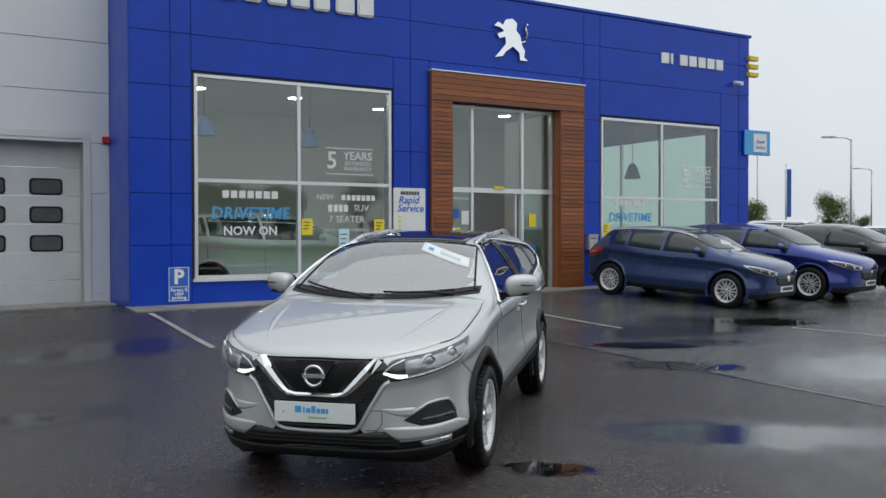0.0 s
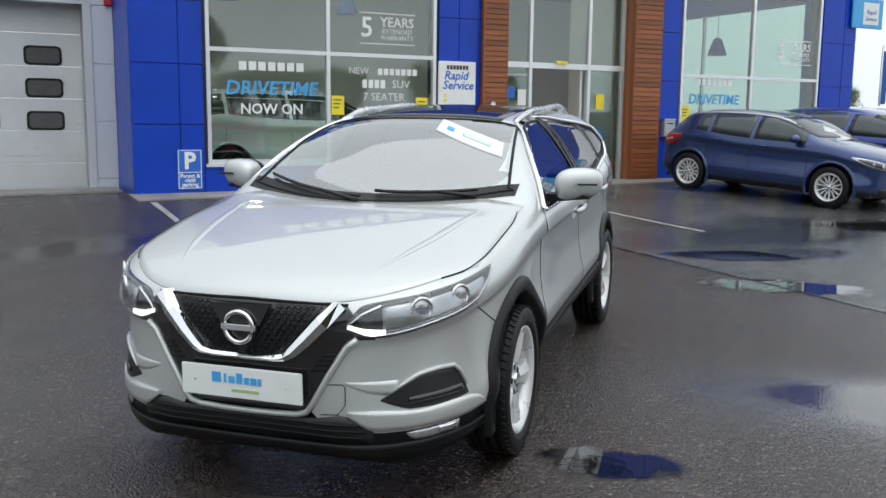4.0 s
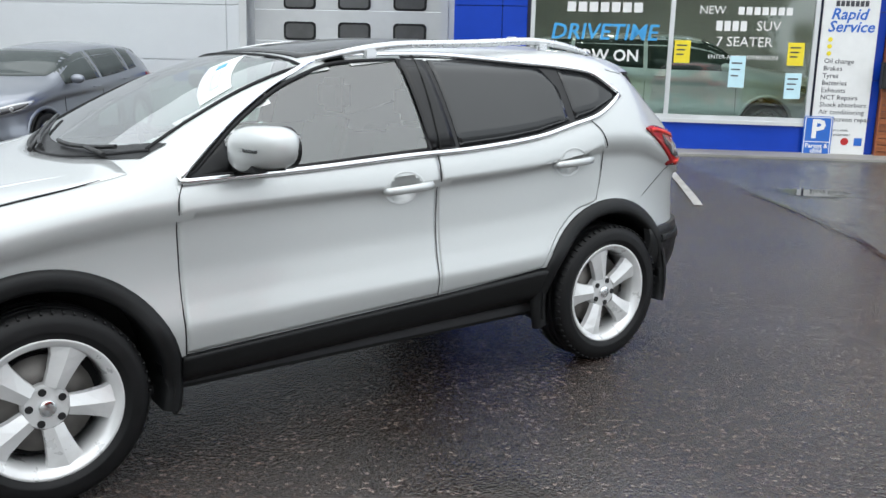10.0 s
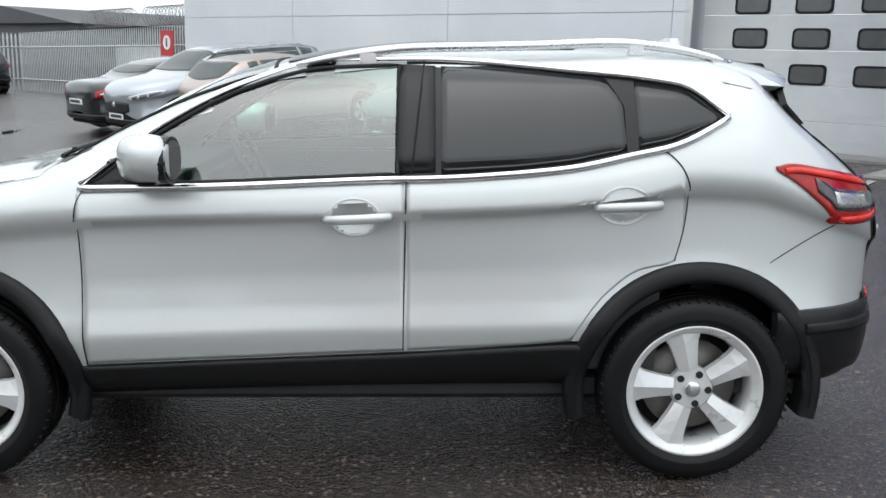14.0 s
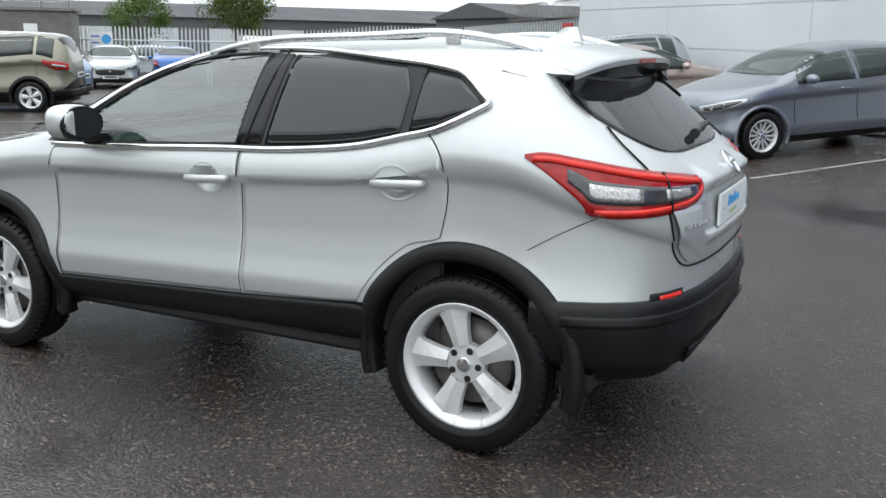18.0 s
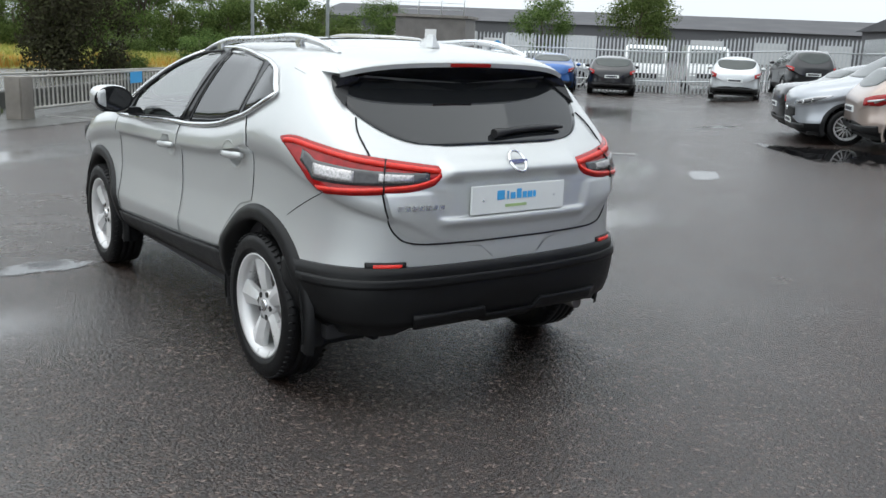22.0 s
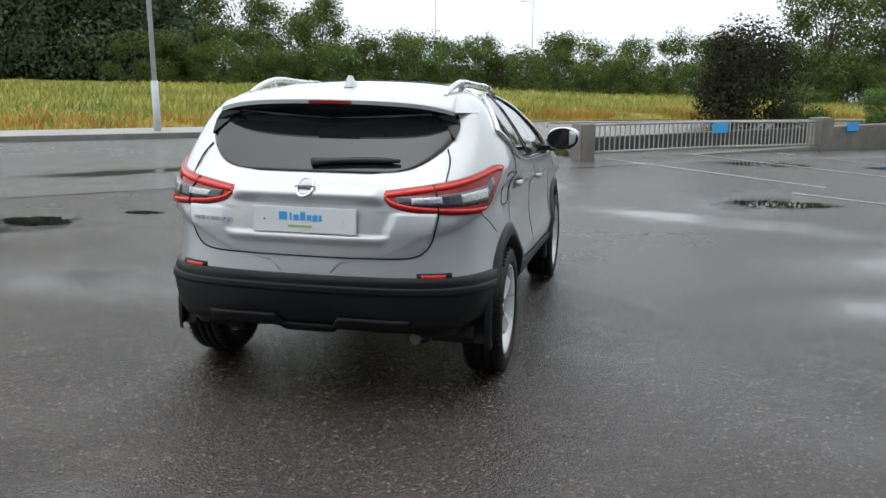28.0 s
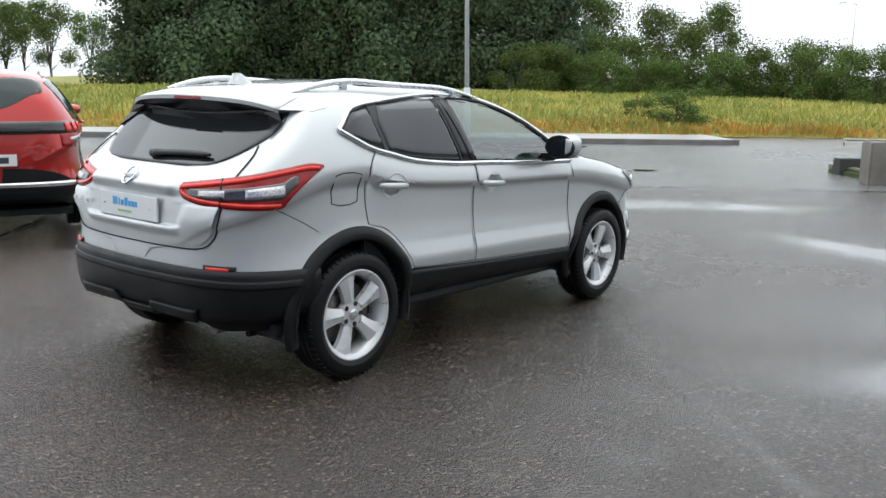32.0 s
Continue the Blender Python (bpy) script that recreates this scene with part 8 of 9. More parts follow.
def van(place, nose, label):
    x, y = place
    ang = math.degrees(math.atan2(nose[0], -nose[1]))
    v = root("panel_van", Matrix.Translation((x, y, gz(x, y))) @ pose(0, 0, 0, 0, 0, ang), label, "van", "vans behind the fence")
    pm = PAINTS[P_WHITE]
    side2 = [(-2.35, 0.28), (-2.4, 0.75), (-2.2, 1.05), (-1.75, 1.15), (-1.2, 1.82), (-0.9, 1.95), (2.2, 1.95), (2.36, 1.85), (2.4, 0.35)]
    bm = prism([(y2, z) for y2, z in side2], -0.88, 0.88)
    bmesh.ops.transform(bm, matrix=pose(0, 0, 0, 0, 0, 90), verts=bm.verts[:])
    bmesh.ops.bevel(bm, geom=bm.edges[:], offset=0.06, segments=2, affect="EDGES")
    part("van_body", bm, pm, v)
    for s in (-1, 1):
        part("rear_door_window", box(s * 0.40 - 0.3, s * 0.40 + 0.3, 2.395, 2.41, 1.15, 1.65, 0.005), M_DARKGLASS, v)
        part("tail_lamp", box(s * 0.80 - 0.05, s * 0.80 + 0.05, 2.39, 2.42, 0.85, 1.25, 0.01), M_REDLENS, v)
    sc = box(-0.78, 0.78, -0.01, 0.01, -0.38, 0.38, 0.005)
    bmesh.ops.transform(sc, matrix=Matrix.Translation((0, -1.50, 1.50)) @ pose(0, 0, 0, -39.5, 0, 0), verts=sc.verts[:])
    part("windscreen", sc, M_DARKGLASS, v)
    part("bumper", box(-0.86, 0.86, 2.38, 2.46, 0.3, 0.5, 0.02), M_BLACK, v)
    part("front_grille", box(-0.5, 0.5, -2.42, -2.38, 0.6, 0.8, 0.01), M_BLACK, v)
    fit_wheels(v, 0.80, (-1.5, 1.4), 0.315, 0.2, 0.2, "split", None, WHEELKITS.setdefault((0.315, "split"), {}))


van(at_uv(-37.0, 3.6), FB, "white van parked behind the palisade fence")
van(at_uv(-38.0, 6.3), FB, "white van behind the palisade fence")
yard_car("estate_car", "silver car behind the palisade fence", at_uv(-37.0, -0.6), NN, 4.6, 1.8, 1.5, 2.7, "hatch", P_SILW, alloy="split", group="cars behind the fence")
for px, py, pt, kd in ((6.4, 26.3, P_WHITE, "suv"), (11.2, 33.8, P_WHITE, "hatch"), (14.5, 40.0, P_SILW, "suv"), (18.0, 36.0, P_WHITE, "hatch")):
    yard_car("suv_car" if kd == "suv" else "hatchback_car", "pale car parked far along the road", (px, py), (0.9, -0.4), 4.5, 1.82, 1.66 if kd == "suv" else 1.5, 2.7, kd, pt, alloy="split", group="far cars", metal=0.1)

# ---- yard furniture, road edge, plants ----
def road_line(pts, w, material=None, name="bay_line", label="worn white bay line"):
    """A painted line that lies on the ground."""
    bm = bmesh.new()
    vs = []
    for (x0, y0), (x1, y1) in zip(pts, pts[1:]):
        L = math.hypot(x1 - x0, y1 - y0)
        k = max(2, int(L / 0.4))
        nx, ny = -(y1 - y0) / L * w / 2, (x1 - x0) / L * w / 2
        prev = None
        for i in range(k + 1):
            q = i / k
            x, y = x0 + (x1 - x0) * q, y0 + (y1 - y0) * q
            j = random.uniform(0.85, 1.1)
            a = bm.verts.new((x + nx * j, y + ny * j, gz(x + nx, y + ny) + 0.006))
            b2 = bm.verts.new((x - nx * j, y - ny * j, gz(x - nx, y - ny) + 0.006))
            if prev:
                bm.faces.new((prev[0], a, b2, prev[1]))
            prev = (a, b2)
    bmesh.ops.recalc_face_normals(bm, faces=bm.faces[:])
    ob = structure(name, bm, material or M_ROADPAINT, label, "road marking")
    return ob


for p in (((-5.85, 5.25), (-3.65, 3.2)), ((-3.7, 7.0), (-1.6, 5.15)), ((-1.3, 8.5), (1.4, 6.3)), ((-7.3, 1.0), (-8.6, 2.4)), ((-3.7, -7.6), (-8.0, -4.6)), ((-0.9, -11.5), (-4.3, -8.4)), ((-2.6, -13.2), (-6.0, -10.0)), ((-4.4, -14.8), (-7.6, -11.6)), ((3.9, 7.2), (5.6, 5.8)), ((-10.4, -1.9), (-11.4, -1.0)),
          ((-3.45, 4.75), (-3.1, 4.5)), ((-2.75, 4.4), (-2.3, 4.5))):
    road_line(p, 0.085)
M_CRACK = simple("tar_joint", (0.012, 0.011, 0.011), 0.25, 0, 0.3, 5, use_world=True)
for p in (((6.5, -3.9), (4.1, -6.1), (1.5, -8.6), (-1.5, -10.6)), ((-1.7, 6.05), (-1.1, 5.78), (-0.3, 5.33), (0.12, 5.07), (0.95, 4.30), (1.65, 3.58), (2.46, 2.77), (3.06, 2.17), (3.95, 1.28), (6.0, -0.8)), ((-6.5, -10.5), (-9.5, -13.5), (-13, -18))):
    road_line(p, 0.05, M_CRACK, "tar_joint", "dark tar joint in the asphalt")


def water_material():
    """Still water that thins out to bare asphalt with a ragged rim."""
    m, nt, b = mat_base("puddle_water")
    b.inputs["Base Color"].default_value = (0.012, 0.012, 0.013, 1)
    b.inputs["Roughness"].default_value = 0.012
    b.inputs["IOR"].default_value = 1.8
    b.inputs["Specular IOR Level"].default_value = 0.5
    n = noise_node(nt, 7.0, 2, 0.5, world_pos(nt))
    bump(nt, b, n.outputs["Fac"], 0.02, 0.01)
    tc = nt.nodes.new("ShaderNodeTexCoord")
    mp = nt.nodes.new("ShaderNodeMapping")
    mp.inputs["Location"].default_value = (-1, -1, 0)
    mp.inputs["Scale"].default_value = (2, 2, 0)
    nt.links.new(tc.outputs["Generated"], mp.inputs["Vector"])
    ln = nt.nodes.new("ShaderNodeVectorMath")
    ln.operation = "LENGTH"
    nt.links.new(mp.outputs[0], ln.inputs[0])
    rag = noise_node(nt, 5.0, 6, 0.7, world_pos(nt))
    ad = nt.nodes.new("ShaderNodeMath")
    ad.operation = "MULTIPLY_ADD"
    ad.inputs[1].default_value = 1.3
    nt.links.new(rag.outputs["Fac"], ad.inputs[0])
    nt.links.new(ln.outputs["Value"], ad.inputs[2])
    nt.links.new(maprange(nt, ad.outputs[0], 1.16, 1.38, 1.0, 0.0), b.inputs["Alpha"])
    return m


M_WATER = water_material()


def puddle(x, y, rx_, ry_, ang, seed, material=None, name="puddle", label="shallow rain puddle on the asphalt", rough=0.35, lift=0.004):
    bm = bmesh.new()
    ca, sa = math.cos(radians(ang)), math.sin(radians(ang))
    n = 56
    rings = []
    for q in (0.0, 0.35, 0.7, 1.0):
        ring = []
        for i in range(n):
            a = 2 * math.pi * i / n
            k = 1 + rough * (noise.noise(Vector((math.cos(a) * 1.6 + seed * 7.1, math.sin(a) * 1.6, seed))) * 1.4 + 0.45 * noise.noise(Vector((math.cos(a) * 5 + seed * 3.7, math.sin(a) * 5, seed))))
            k = max(0.25, k)
            px, py = q * rx_ * k * math.cos(a), q * ry_ * k * math.sin(a)
            wx, wy = x + px * ca - py * sa, y + px * sa + py * ca
            ring.append(bm.verts.new((wx, wy, gz(wx, wy) + lift)))
        rings.append(ring)
    for r0, r1 in zip(rings, rings[1:]):
        for i in range(n):
            bm.faces.new((r0[i], r0[(i + 1) % n], r1[(i + 1) % n], r1[i]))
    bmesh.ops.remove_doubles(bm, verts=bm.verts[:], dist=0.0005)
    for f in bm.faces:
        f.smooth = True
    bmesh.ops.recalc_face_normals(bm, faces=bm.faces[:])
    if sum(f.normal.z for f in bm.faces) < 0:
        bmesh.ops.reverse_faces(bm, faces=bm.faces[:])
    ob = mesh_ob(name, bm, material or M_WATER)
    return tagged(ob, label, name.replace("_", " "), "", "stuff")


for i, (x, y, a, b2, g) in enumerate(((1.32, -1.33, 0.34, 0.16, 10), (3.6, 7.9, 1.2, 0.3, 30), (2.2, 3.1, 0.9, 0.25, 10), (1.8, 4.6, 0.9, 0.22, 20), (-7.3, -2.7, 0.7, 0.14, 40), (-3.4, -6.35, 0.85, 0.30, 25), (-3.8, -11.7, 1.0, 0.35, 30), (5.0, -2.6, 0.55, 0.28, 30), (4.15, -3.45, 0.25, 0.12, 20), (-11.4, -3.4, 2.0, 0.55, 60), (-7.0, -7.9, 1.2, 0.16, 20), (1.25, -1.42, 0.14, 0.10, 0), (-1.3, 6.6, 0.5, 0.14, 40), (3.3, -10.2, 0.6, 0.12, 40), (-6.2, -12.2, 0.9, 0.2, 35), (-14.4, -8.1, 1.3, 0.12, 10))):
    puddle(x, y, a * 1.25, b2 * 1.35, g, i + 1, rough=0.2)
# drain grating before the nose of the crossover
M_IRON = simple("wet_cast_iron", (0.07, 0.06, 0.053), 0.4, 0.4, 0.3, 30, 0.3, 150)
dx_, dy_ = 0.17, -2.36
drain = root("drain_grate", Matrix.Translation((dx_, dy_, gz(dx_, dy_) + 0.003)) @ pose(0, 0, 0, 1.3, 0, 12), "square cast-iron drain grate set in the asphalt", "drain")
part("drain_pit", box(-0.18, 0.18, -0.18, 0.18, -0.002, 0.002), M_LINER, drain)
for a, b2, c, d in ((-0.22, 0.22, -0.22, -0.18), (-0.22, 0.22, 0.18, 0.22), (-0.22, -0.18, -0.18, 0.18), (0.18, 0.22, -0.18, 0.18)):
    part("grate_frame", box(a, b2, c, d, -0.01, 0.012, 0.002), M_IRON, drain)
for q in range(8):
    part("grate_bar", box(-0.18, 0.18, -0.165 + 0.044 * q, -0.143 + 0.044 * q, 0.002, 0.011, 0.002), M_IRON, drain)
part("grate_spine", box(-0.015, 0.015, -0.18, 0.18, 0.003, 0.0115, 0.002), M_IRON, drain)
# ramp wall with its railing -------------------------------------------------------
RA, RB = Vector((-0.56, -11.3)), Vector((-5.45, -16.35))
RD = (RB - RA).normalized()
RN = Vector((-RD.y, RD.x)) * -1
if RN.dot(Vector((0, -1))) < 0:
    RN = -RN
ramp_w = root("ramp_barrier", Matrix(), "weathered concrete ramp edge with a grey steel railing", "barrier")
# near-black colour holds the shade of the sunken ramp behind the balusters
M_RAMPSHADE = simple("shaded_ramp_concrete", (0.045, 0.045, 0.04), 0.8, 0, 0.3, 2.0, 0.4, 80, use_world=True)
M_RAILGREY = simple("weathered_grey_railing", (0.40, 0.39, 0.36), 0.6, 0.3, 0.2, 6, dirt=0.3)


def along(s, off, z):
    p = RA + RD * s + RN * off
    return Vector((p.x, p.y, gz(p.x, p.y) + z))


def oriented_box(c0, c1, w, z0, z1, bev=0.0):
    """Box from ground point c0 to c1 (along, offset), w thick."""
    bm = bmesh.new()
    a, b2 = along(*c0, 0), along(*c1, 0)
    d = Vector((b2.x - a.x, b2.y - a.y, 0))
    L = d.length
    t = box(0, L, -w / 2, w / 2, z0, z1, bev)
    zz = min(a.z, b2.z)
    bmesh.ops.transform(t, matrix=Matrix.Translation((a.x, a.y, zz)) @ pose(0, 0, 0, 0, 0, math.degrees(math.atan2(d.y, d.x))), verts=t.verts[:])
    merge(bm, t)
    return bm


RL = (RB - RA).length
part("end_post", oriented_box((-0.30, 0.02), (0.06, 0.02), 0.30, -0.1, 0.68, 0.02), M_CONCRETE, ramp_w)
part("plinth", oriented_box((0.06, 0), (RL, 0), 0.30, -0.15, 0.10, 0.015), M_CONCRETE, ramp_w)
part("back_wall", oriented_box((0.0, 1.35), (RL + 6, 1.35), 0.25, -0.3, 0.54, 0.015), M_RAMPSHADE, ramp_w)
part("long_wall", oriented_box((RL, 0), (RL + 7.5, 0), 0.28, -0.4, 0.72, 0.02), M_CONCRETE, ramp_w)
part("corner_post", oriented_box((RL - 0.02, 0), (RL + 0.4, 0), 0.40, -0.4, 0.76, 0.02), M_CONCRETE, ramp_w)
for s0 in (0.08, RL / 2 + 0.02):
    s1 = s0 + RL / 2 - 0.06
    for z in (0.14, 0.66):
        part("rail", tube([along(s0, -0.02, z), along(s1, -0.02, z)], 0.026, 6), M_RAILGREY, ramp_w)
n_bal = 52
bal_me = None
for i in range(n_bal):
    s = 0.12 + (RL - 0.2) * i / (n_bal - 1)
    p = along(s, -0.02, 0.14)
    if bal_me is None:
        bal_me = bpy.data.meshes.new("baluster")
        t = box(-0.013, 0.013, -0.013, 0.013, 0, 0.52)
        t.to_mesh(bal_me)
        t.free()
        bal_me.materials.append(M_RAILGREY)
    o = new("baluster", bal_me)
    o.parent = ramp_w
    o.matrix_basis = Matrix.Translation(p)
for i in range(5):
    s = 0.1 + (RL + 4) * i / 4
    part("back_rail", tube([along(s, 1.35, 0.52), along(s, 1.35, 0.62)], 0.02, 6), M_RAILGREY, ramp_w)
part("back_rail", tube([along(0.1, 1.35, 0.62), along(RL + 4.1, 1.35, 0.62)], 0.024, 6), M_RAILGREY, ramp_w)
for s, lb in ((RL * 0.50, 0), (RL + 1.2, 1), (RL + 3.0, 1)):
    sg = root("small_notice", Matrix(), "small blue notice fixed to the ramp barrier", "sign", "ramp notices")
    c = along(s, -0.17, 0.55)
    t = box(-0.24, 0.24, -0.01, 0.01, -0.11, 0.11, 0.004)
    m = Matrix.Translation(c) @ pose(0, 0, 0, 0, 0, math.degrees(math.atan2(RD.y, RD.x)) + 180)
    part("notice_plate", t, M_CYAN, sg, "", False, m)
    part("notice_text", box(-0.18, 0.18, -0.014, -0.010, -0.02, 0.05), M_WHITE, sg, "", False, m)
# little kerbed island before the end post
isl = root("kerbed_island", Matrix(), "short kerbed island with moss at the ramp end", "kerb")
for i in range(3):
    a = Vector((0.62, -12.75)) + Vector((-0.29, 0.275)) * i
    t = box(0, 0.40, -0.08, 0.08, -0.1, 0.14, 0.015)
    bmesh.ops.transform(t, matrix=Matrix.Translation((a.x, a.y, gz(a.x, a.y))) @ pose(0, 0, 0, 0, 0, 136.5), verts=t.verts[:])
    part("kerb_stone", t, M_CONCRETE, isl)
M_MOSS = simple("mossy_soil", (0.05, 0.07, 0.02), 0.9, 0, 0.4, 6, 0.5, 60, use_world=True)
t = bmesh.new()
add_box(t, -0.5, 0.5, -0.45, 0.0, -0.1, 0.12, 0.05)
bmesh.ops.transform(t, matrix=Matrix.Translation((0.28, -12.2, gz(0.28, -12.2))) @ pose(0, 0, 0, 0, 0, 316.5), verts=t.verts[:])
part("soil", t, M_MOSS, isl)

# kerb, footpath and field ------------------------------------------------------------
KP = [(34.0, 9.5), (24.0, -0.5), (16.7, -7.3), (12.0, -11.0), (8.4, -13.8), (6.4, -15.6), (5.3, -16.5), (4.63, -17.1), (4.2, -17.6)]
M_KERB = simple("dark_wet_kerb", (0.17, 0.162, 0.15), 0.6, 0, 0.25, 3.0, 0.5, 120, dirt=0.3, use_world=True)
M_PATH = simple("wet_concrete_path", (0.30, 0.29, 0.275), 0.4, 0, 0.15, 1.0, 0.3, 120, use_world=True)


def offset_line(pts, d):
    out = []
    for i, p in enumerate(pts):
        a = Vector(pts[max(0, i - 1)])
        b2 = Vector(pts[min(len(pts) - 1, i + 1)])
        t = (b2 - a).normalized()
        nrm = Vector((-t.y, t.x))
        out.append(tuple(Vector(p) + nrm * d))
    return out


def ribbon(name, p0, p1, up0, up1, material, label, cat, skirt=0.2, sub=6):
    bm = bmesh.new()
    rows = []
    for i in range(len(p0) - 1):
        for k in range(sub + (1 if i == len(p0) - 2 else 0)):
            q = k / sub
            a = Vector(p0[i]).lerp(Vector(p0[i + 1]), q)
            b2 = Vector(p1[i]).lerp(Vector(p1[i + 1]), q)
            rows.append([bm.verts.new((a.x, a.y, gz(a.x, a.y) - skirt)), bm.verts.new((a.x, a.y, gz(a.x, a.y) + up0)), bm.verts.new((b2.x, b2.y, gz(b2.x, b2.y) + up1)), bm.verts.new((b2.x, b2.y, gz(b2.x, b2.y) - skirt))])
    for r0, r1 in zip(rows, rows[1:]):
        for j in range(3):
            bm.faces.new((r0[j], r0[j + 1], r1[j + 1], r1[j]))
    bmesh.ops.recalc_face_normals(bm, faces=bm.faces[:])
    return structure(name, bm, material, label, cat)


sgn_k = 1.0
test = offset_line(KP, 1.0)
if Vector(test[3]).length < Vector(KP[3]).length:
    sgn_k = -1.0
ribbon("kerb", KP, offset_line(KP, 0.14 * sgn_k), 0.12, 0.125, M_KERB, "worn concrete road kerb", "kerb")
ribbon("pavement", offset_line(KP, 0.145 * sgn_k), offset_line(KP, 1.9 * sgn_k), 0.115, 0.12, M_PATH, "wet pale footpath along the road", "pavement")


def grass_material():
    m, nt, b = mat_base("long_meadow_grass")
    pos = world_pos(nt)
    n1 = noise_node(nt, 0.35, 5, 0.6, pos)
    n2 = noise_node(nt, 9.0, 4, 0.6, pos)
    c = ramp(nt, n1.outputs["Fac"], [(0.30, (0.15, 0.17, 0.035)), (0.5, (0.25, 0.25, 0.06)), (0.68, (0.36, 0.28, 0.08))])
    c2 = ramp(nt, n2.outputs["Fac"], [(0.3, (0.55, 0.55, 0.5)), (0.7, (1.25, 1.2, 1.1))])
    c = mixc(nt, 1.0, c, c2, "MULTIPLY")
    nt.links.new(c, b.inputs["Base Color"])
    b.inputs["Roughness"].default_value = 0.7
    b.inputs["Specular IOR Level"].default_value = 0.2
    return m


M_GRASS = grass_material()


def blade_material(name, stops):
    m, nt, b = mat_base(name)
    g = nt.nodes.new("ShaderNodeNewGeometry")
    c = ramp(nt, g.outputs["Random Per Island"], stops)
    n = noise_node(nt, 0.25, 4, 0.6, g.outputs["Position"])
    c = mixc(nt, 1.0, c, ramp(nt, n.outputs["Fac"], [(0.3, (0.5, 0.68, 0.55)), (0.7, (1.3, 1.18, 1.0))]), "MULTIPLY")
    nt.links.new(c, b.inputs["Base Color"])
    b.inputs["Roughness"].default_value = 0.6
    b.inputs["Specular IOR Level"].default_value = 0.25
    return m


M_BLADE = blade_material("meadow_blades", [(0.0, (0.19, 0.225, 0.05)), (0.45, (0.32, 0.33, 0.085)), (0.8, (0.44, 0.40, 0.13)), (1.0, (0.54, 0.43, 0.19))])
M_STRAW = blade_material("rusty_dock_stems", [(0.0, (0.48, 0.19, 0.04)), (0.5, (0.50, 0.28, 0.07)), (1.0, (0.42, 0.34, 0.09))])

GP = [(40.0, 12.0), (26.5, -2.2), (18.3, -9.0), (13.4, -12.7), (9.8, -15.5), (7.7, -17.2), (6.2, -19.0), (4.5, -22.0), (1.5, -25.5), (-3.0, -30.0), (-9.0, -35.0), (-20.0, -43.0)]


def field():
    verts, faces = [], []
    cols = []
    for i in range(len(GP) - 1):
        for k in range(6):
            p = Vector(GP[i]).lerp(Vector(GP[i + 1]), k / 6)
            out = Vector((0.62, -0.78))
            row = []
            for d, up in ((0, 0.08), (0.4, 0.14), (3, 0.22), (9, 0.30), (20, 0.4), (42, 0.5), (90, 0.6), (240, 0.8)):
                q = p + out * d
                h = up + 0.12 * noise.noise(Vector((q.x * 0.4, q.y * 0.4, 0)))
                row.append(len(verts))
                verts.append((q.x, q.y, gz(max(-60, min(60, q.x)), max(-60, min(60, q.y))) * (1 if d < 30 else 0.5) + h * (0.2 if d == 0 else 1)))
            cols.append(row)
    for a, b2 in zip(cols, cols[1:]):
        for j in range(len(a) - 1):
            faces.append((a[j], a[j + 1], b2[j + 1], b2[j]))
    me = bpy.data.meshes.new("meadow")
    me.from_pydata(verts, [], faces)
    me.materials.append(M_GRASS)
    for p in me.polygons:
        p.use_smooth = True
    return tagged(new("meadow", me), "rough meadow of long yellow-green grass", "meadow", "", "structure")


field()


def blades(name, count, dmin, dmax, hmin, hmax, material, label, wid=0.012, power=1.0):
    rnd = random.Random(count)
    verts, faces = [], []
    seg = []
    tot = 0.0
    for a, b2 in zip(GP, GP[1:]):
        L = math.hypot(b2[0] - a[0], b2[1] - a[1])
        seg.append((tot, L, a, b2))
        tot += L
    out = Vector((0.62, -0.78))
    for _ in range(count):
        s = rnd.random() * tot
        for t0, L, a, b2 in seg:
            if t0 <= s <= t0 + L:
                p = Vector(a).lerp(Vector(b2), (s - t0) / L)
                break
        d = dmin + (dmax - dmin) * rnd.random() ** power
        q = p + out * d
        base = gz(max(-60, min(60, q.x)), max(-60, min(60, q.y)))
        up = line([(0, 0.03), (0.4, 0.08), (3, 0.18), (9, 0.26), (20, 0.36), (42, 0.46)])(d)
        clump = 0.75 + 0.5 * noise.noise(Vector((q.x * 0.5, q.y * 0.5, 3)))
        h = rnd.uniform(hmin, hmax) * max(0.4, clump)
        ang = rnd.random() * math.pi
        w = wid * rnd.uniform(0.7, 1.5) * (1 + d * 0.05)
        lx, ly = rnd.gauss(0, 0.38) * h, rnd.gauss(0, 0.38) * h
        cx, cy = math.cos(ang) * w, math.sin(ang) * w
        z = base + up
        i = len(verts)
        verts += [(q.x - cx, q.y - cy, z - 0.1), (q.x + cx, q.y + cy, z - 0.1), (q.x + lx * 0.4 - cx * 0.7, q.y + ly * 0.4 - cy * 0.7, z + h * 0.6), (q.x + lx * 0.4 + cx * 0.7, q.y + ly * 0.4 + cy * 0.7, z + h * 0.6), (q.x + lx, q.y + ly, z + h)]
        faces += [(i, i + 1, i + 3, i + 2), (i + 2, i + 3, i + 4)]
    me = bpy.data.meshes.new(name)
    me.from_pydata(verts, [], faces)
    me.materials.append(material)
    return tagged(new(name, me), label, "grass", "", "stuff")


blades("meadow_grass", 110000, 0.3, 30, 0.18, 0.52, M_BLADE, "dense long meadow grass, yellow-green and seeding", 0.014, 1.35)
blades("roadside_weeds", 22000, 0.05, 2.2, 0.15, 0.5, M_STRAW, "rusty orange dock and straw along the verge", 0.014, 1.3)


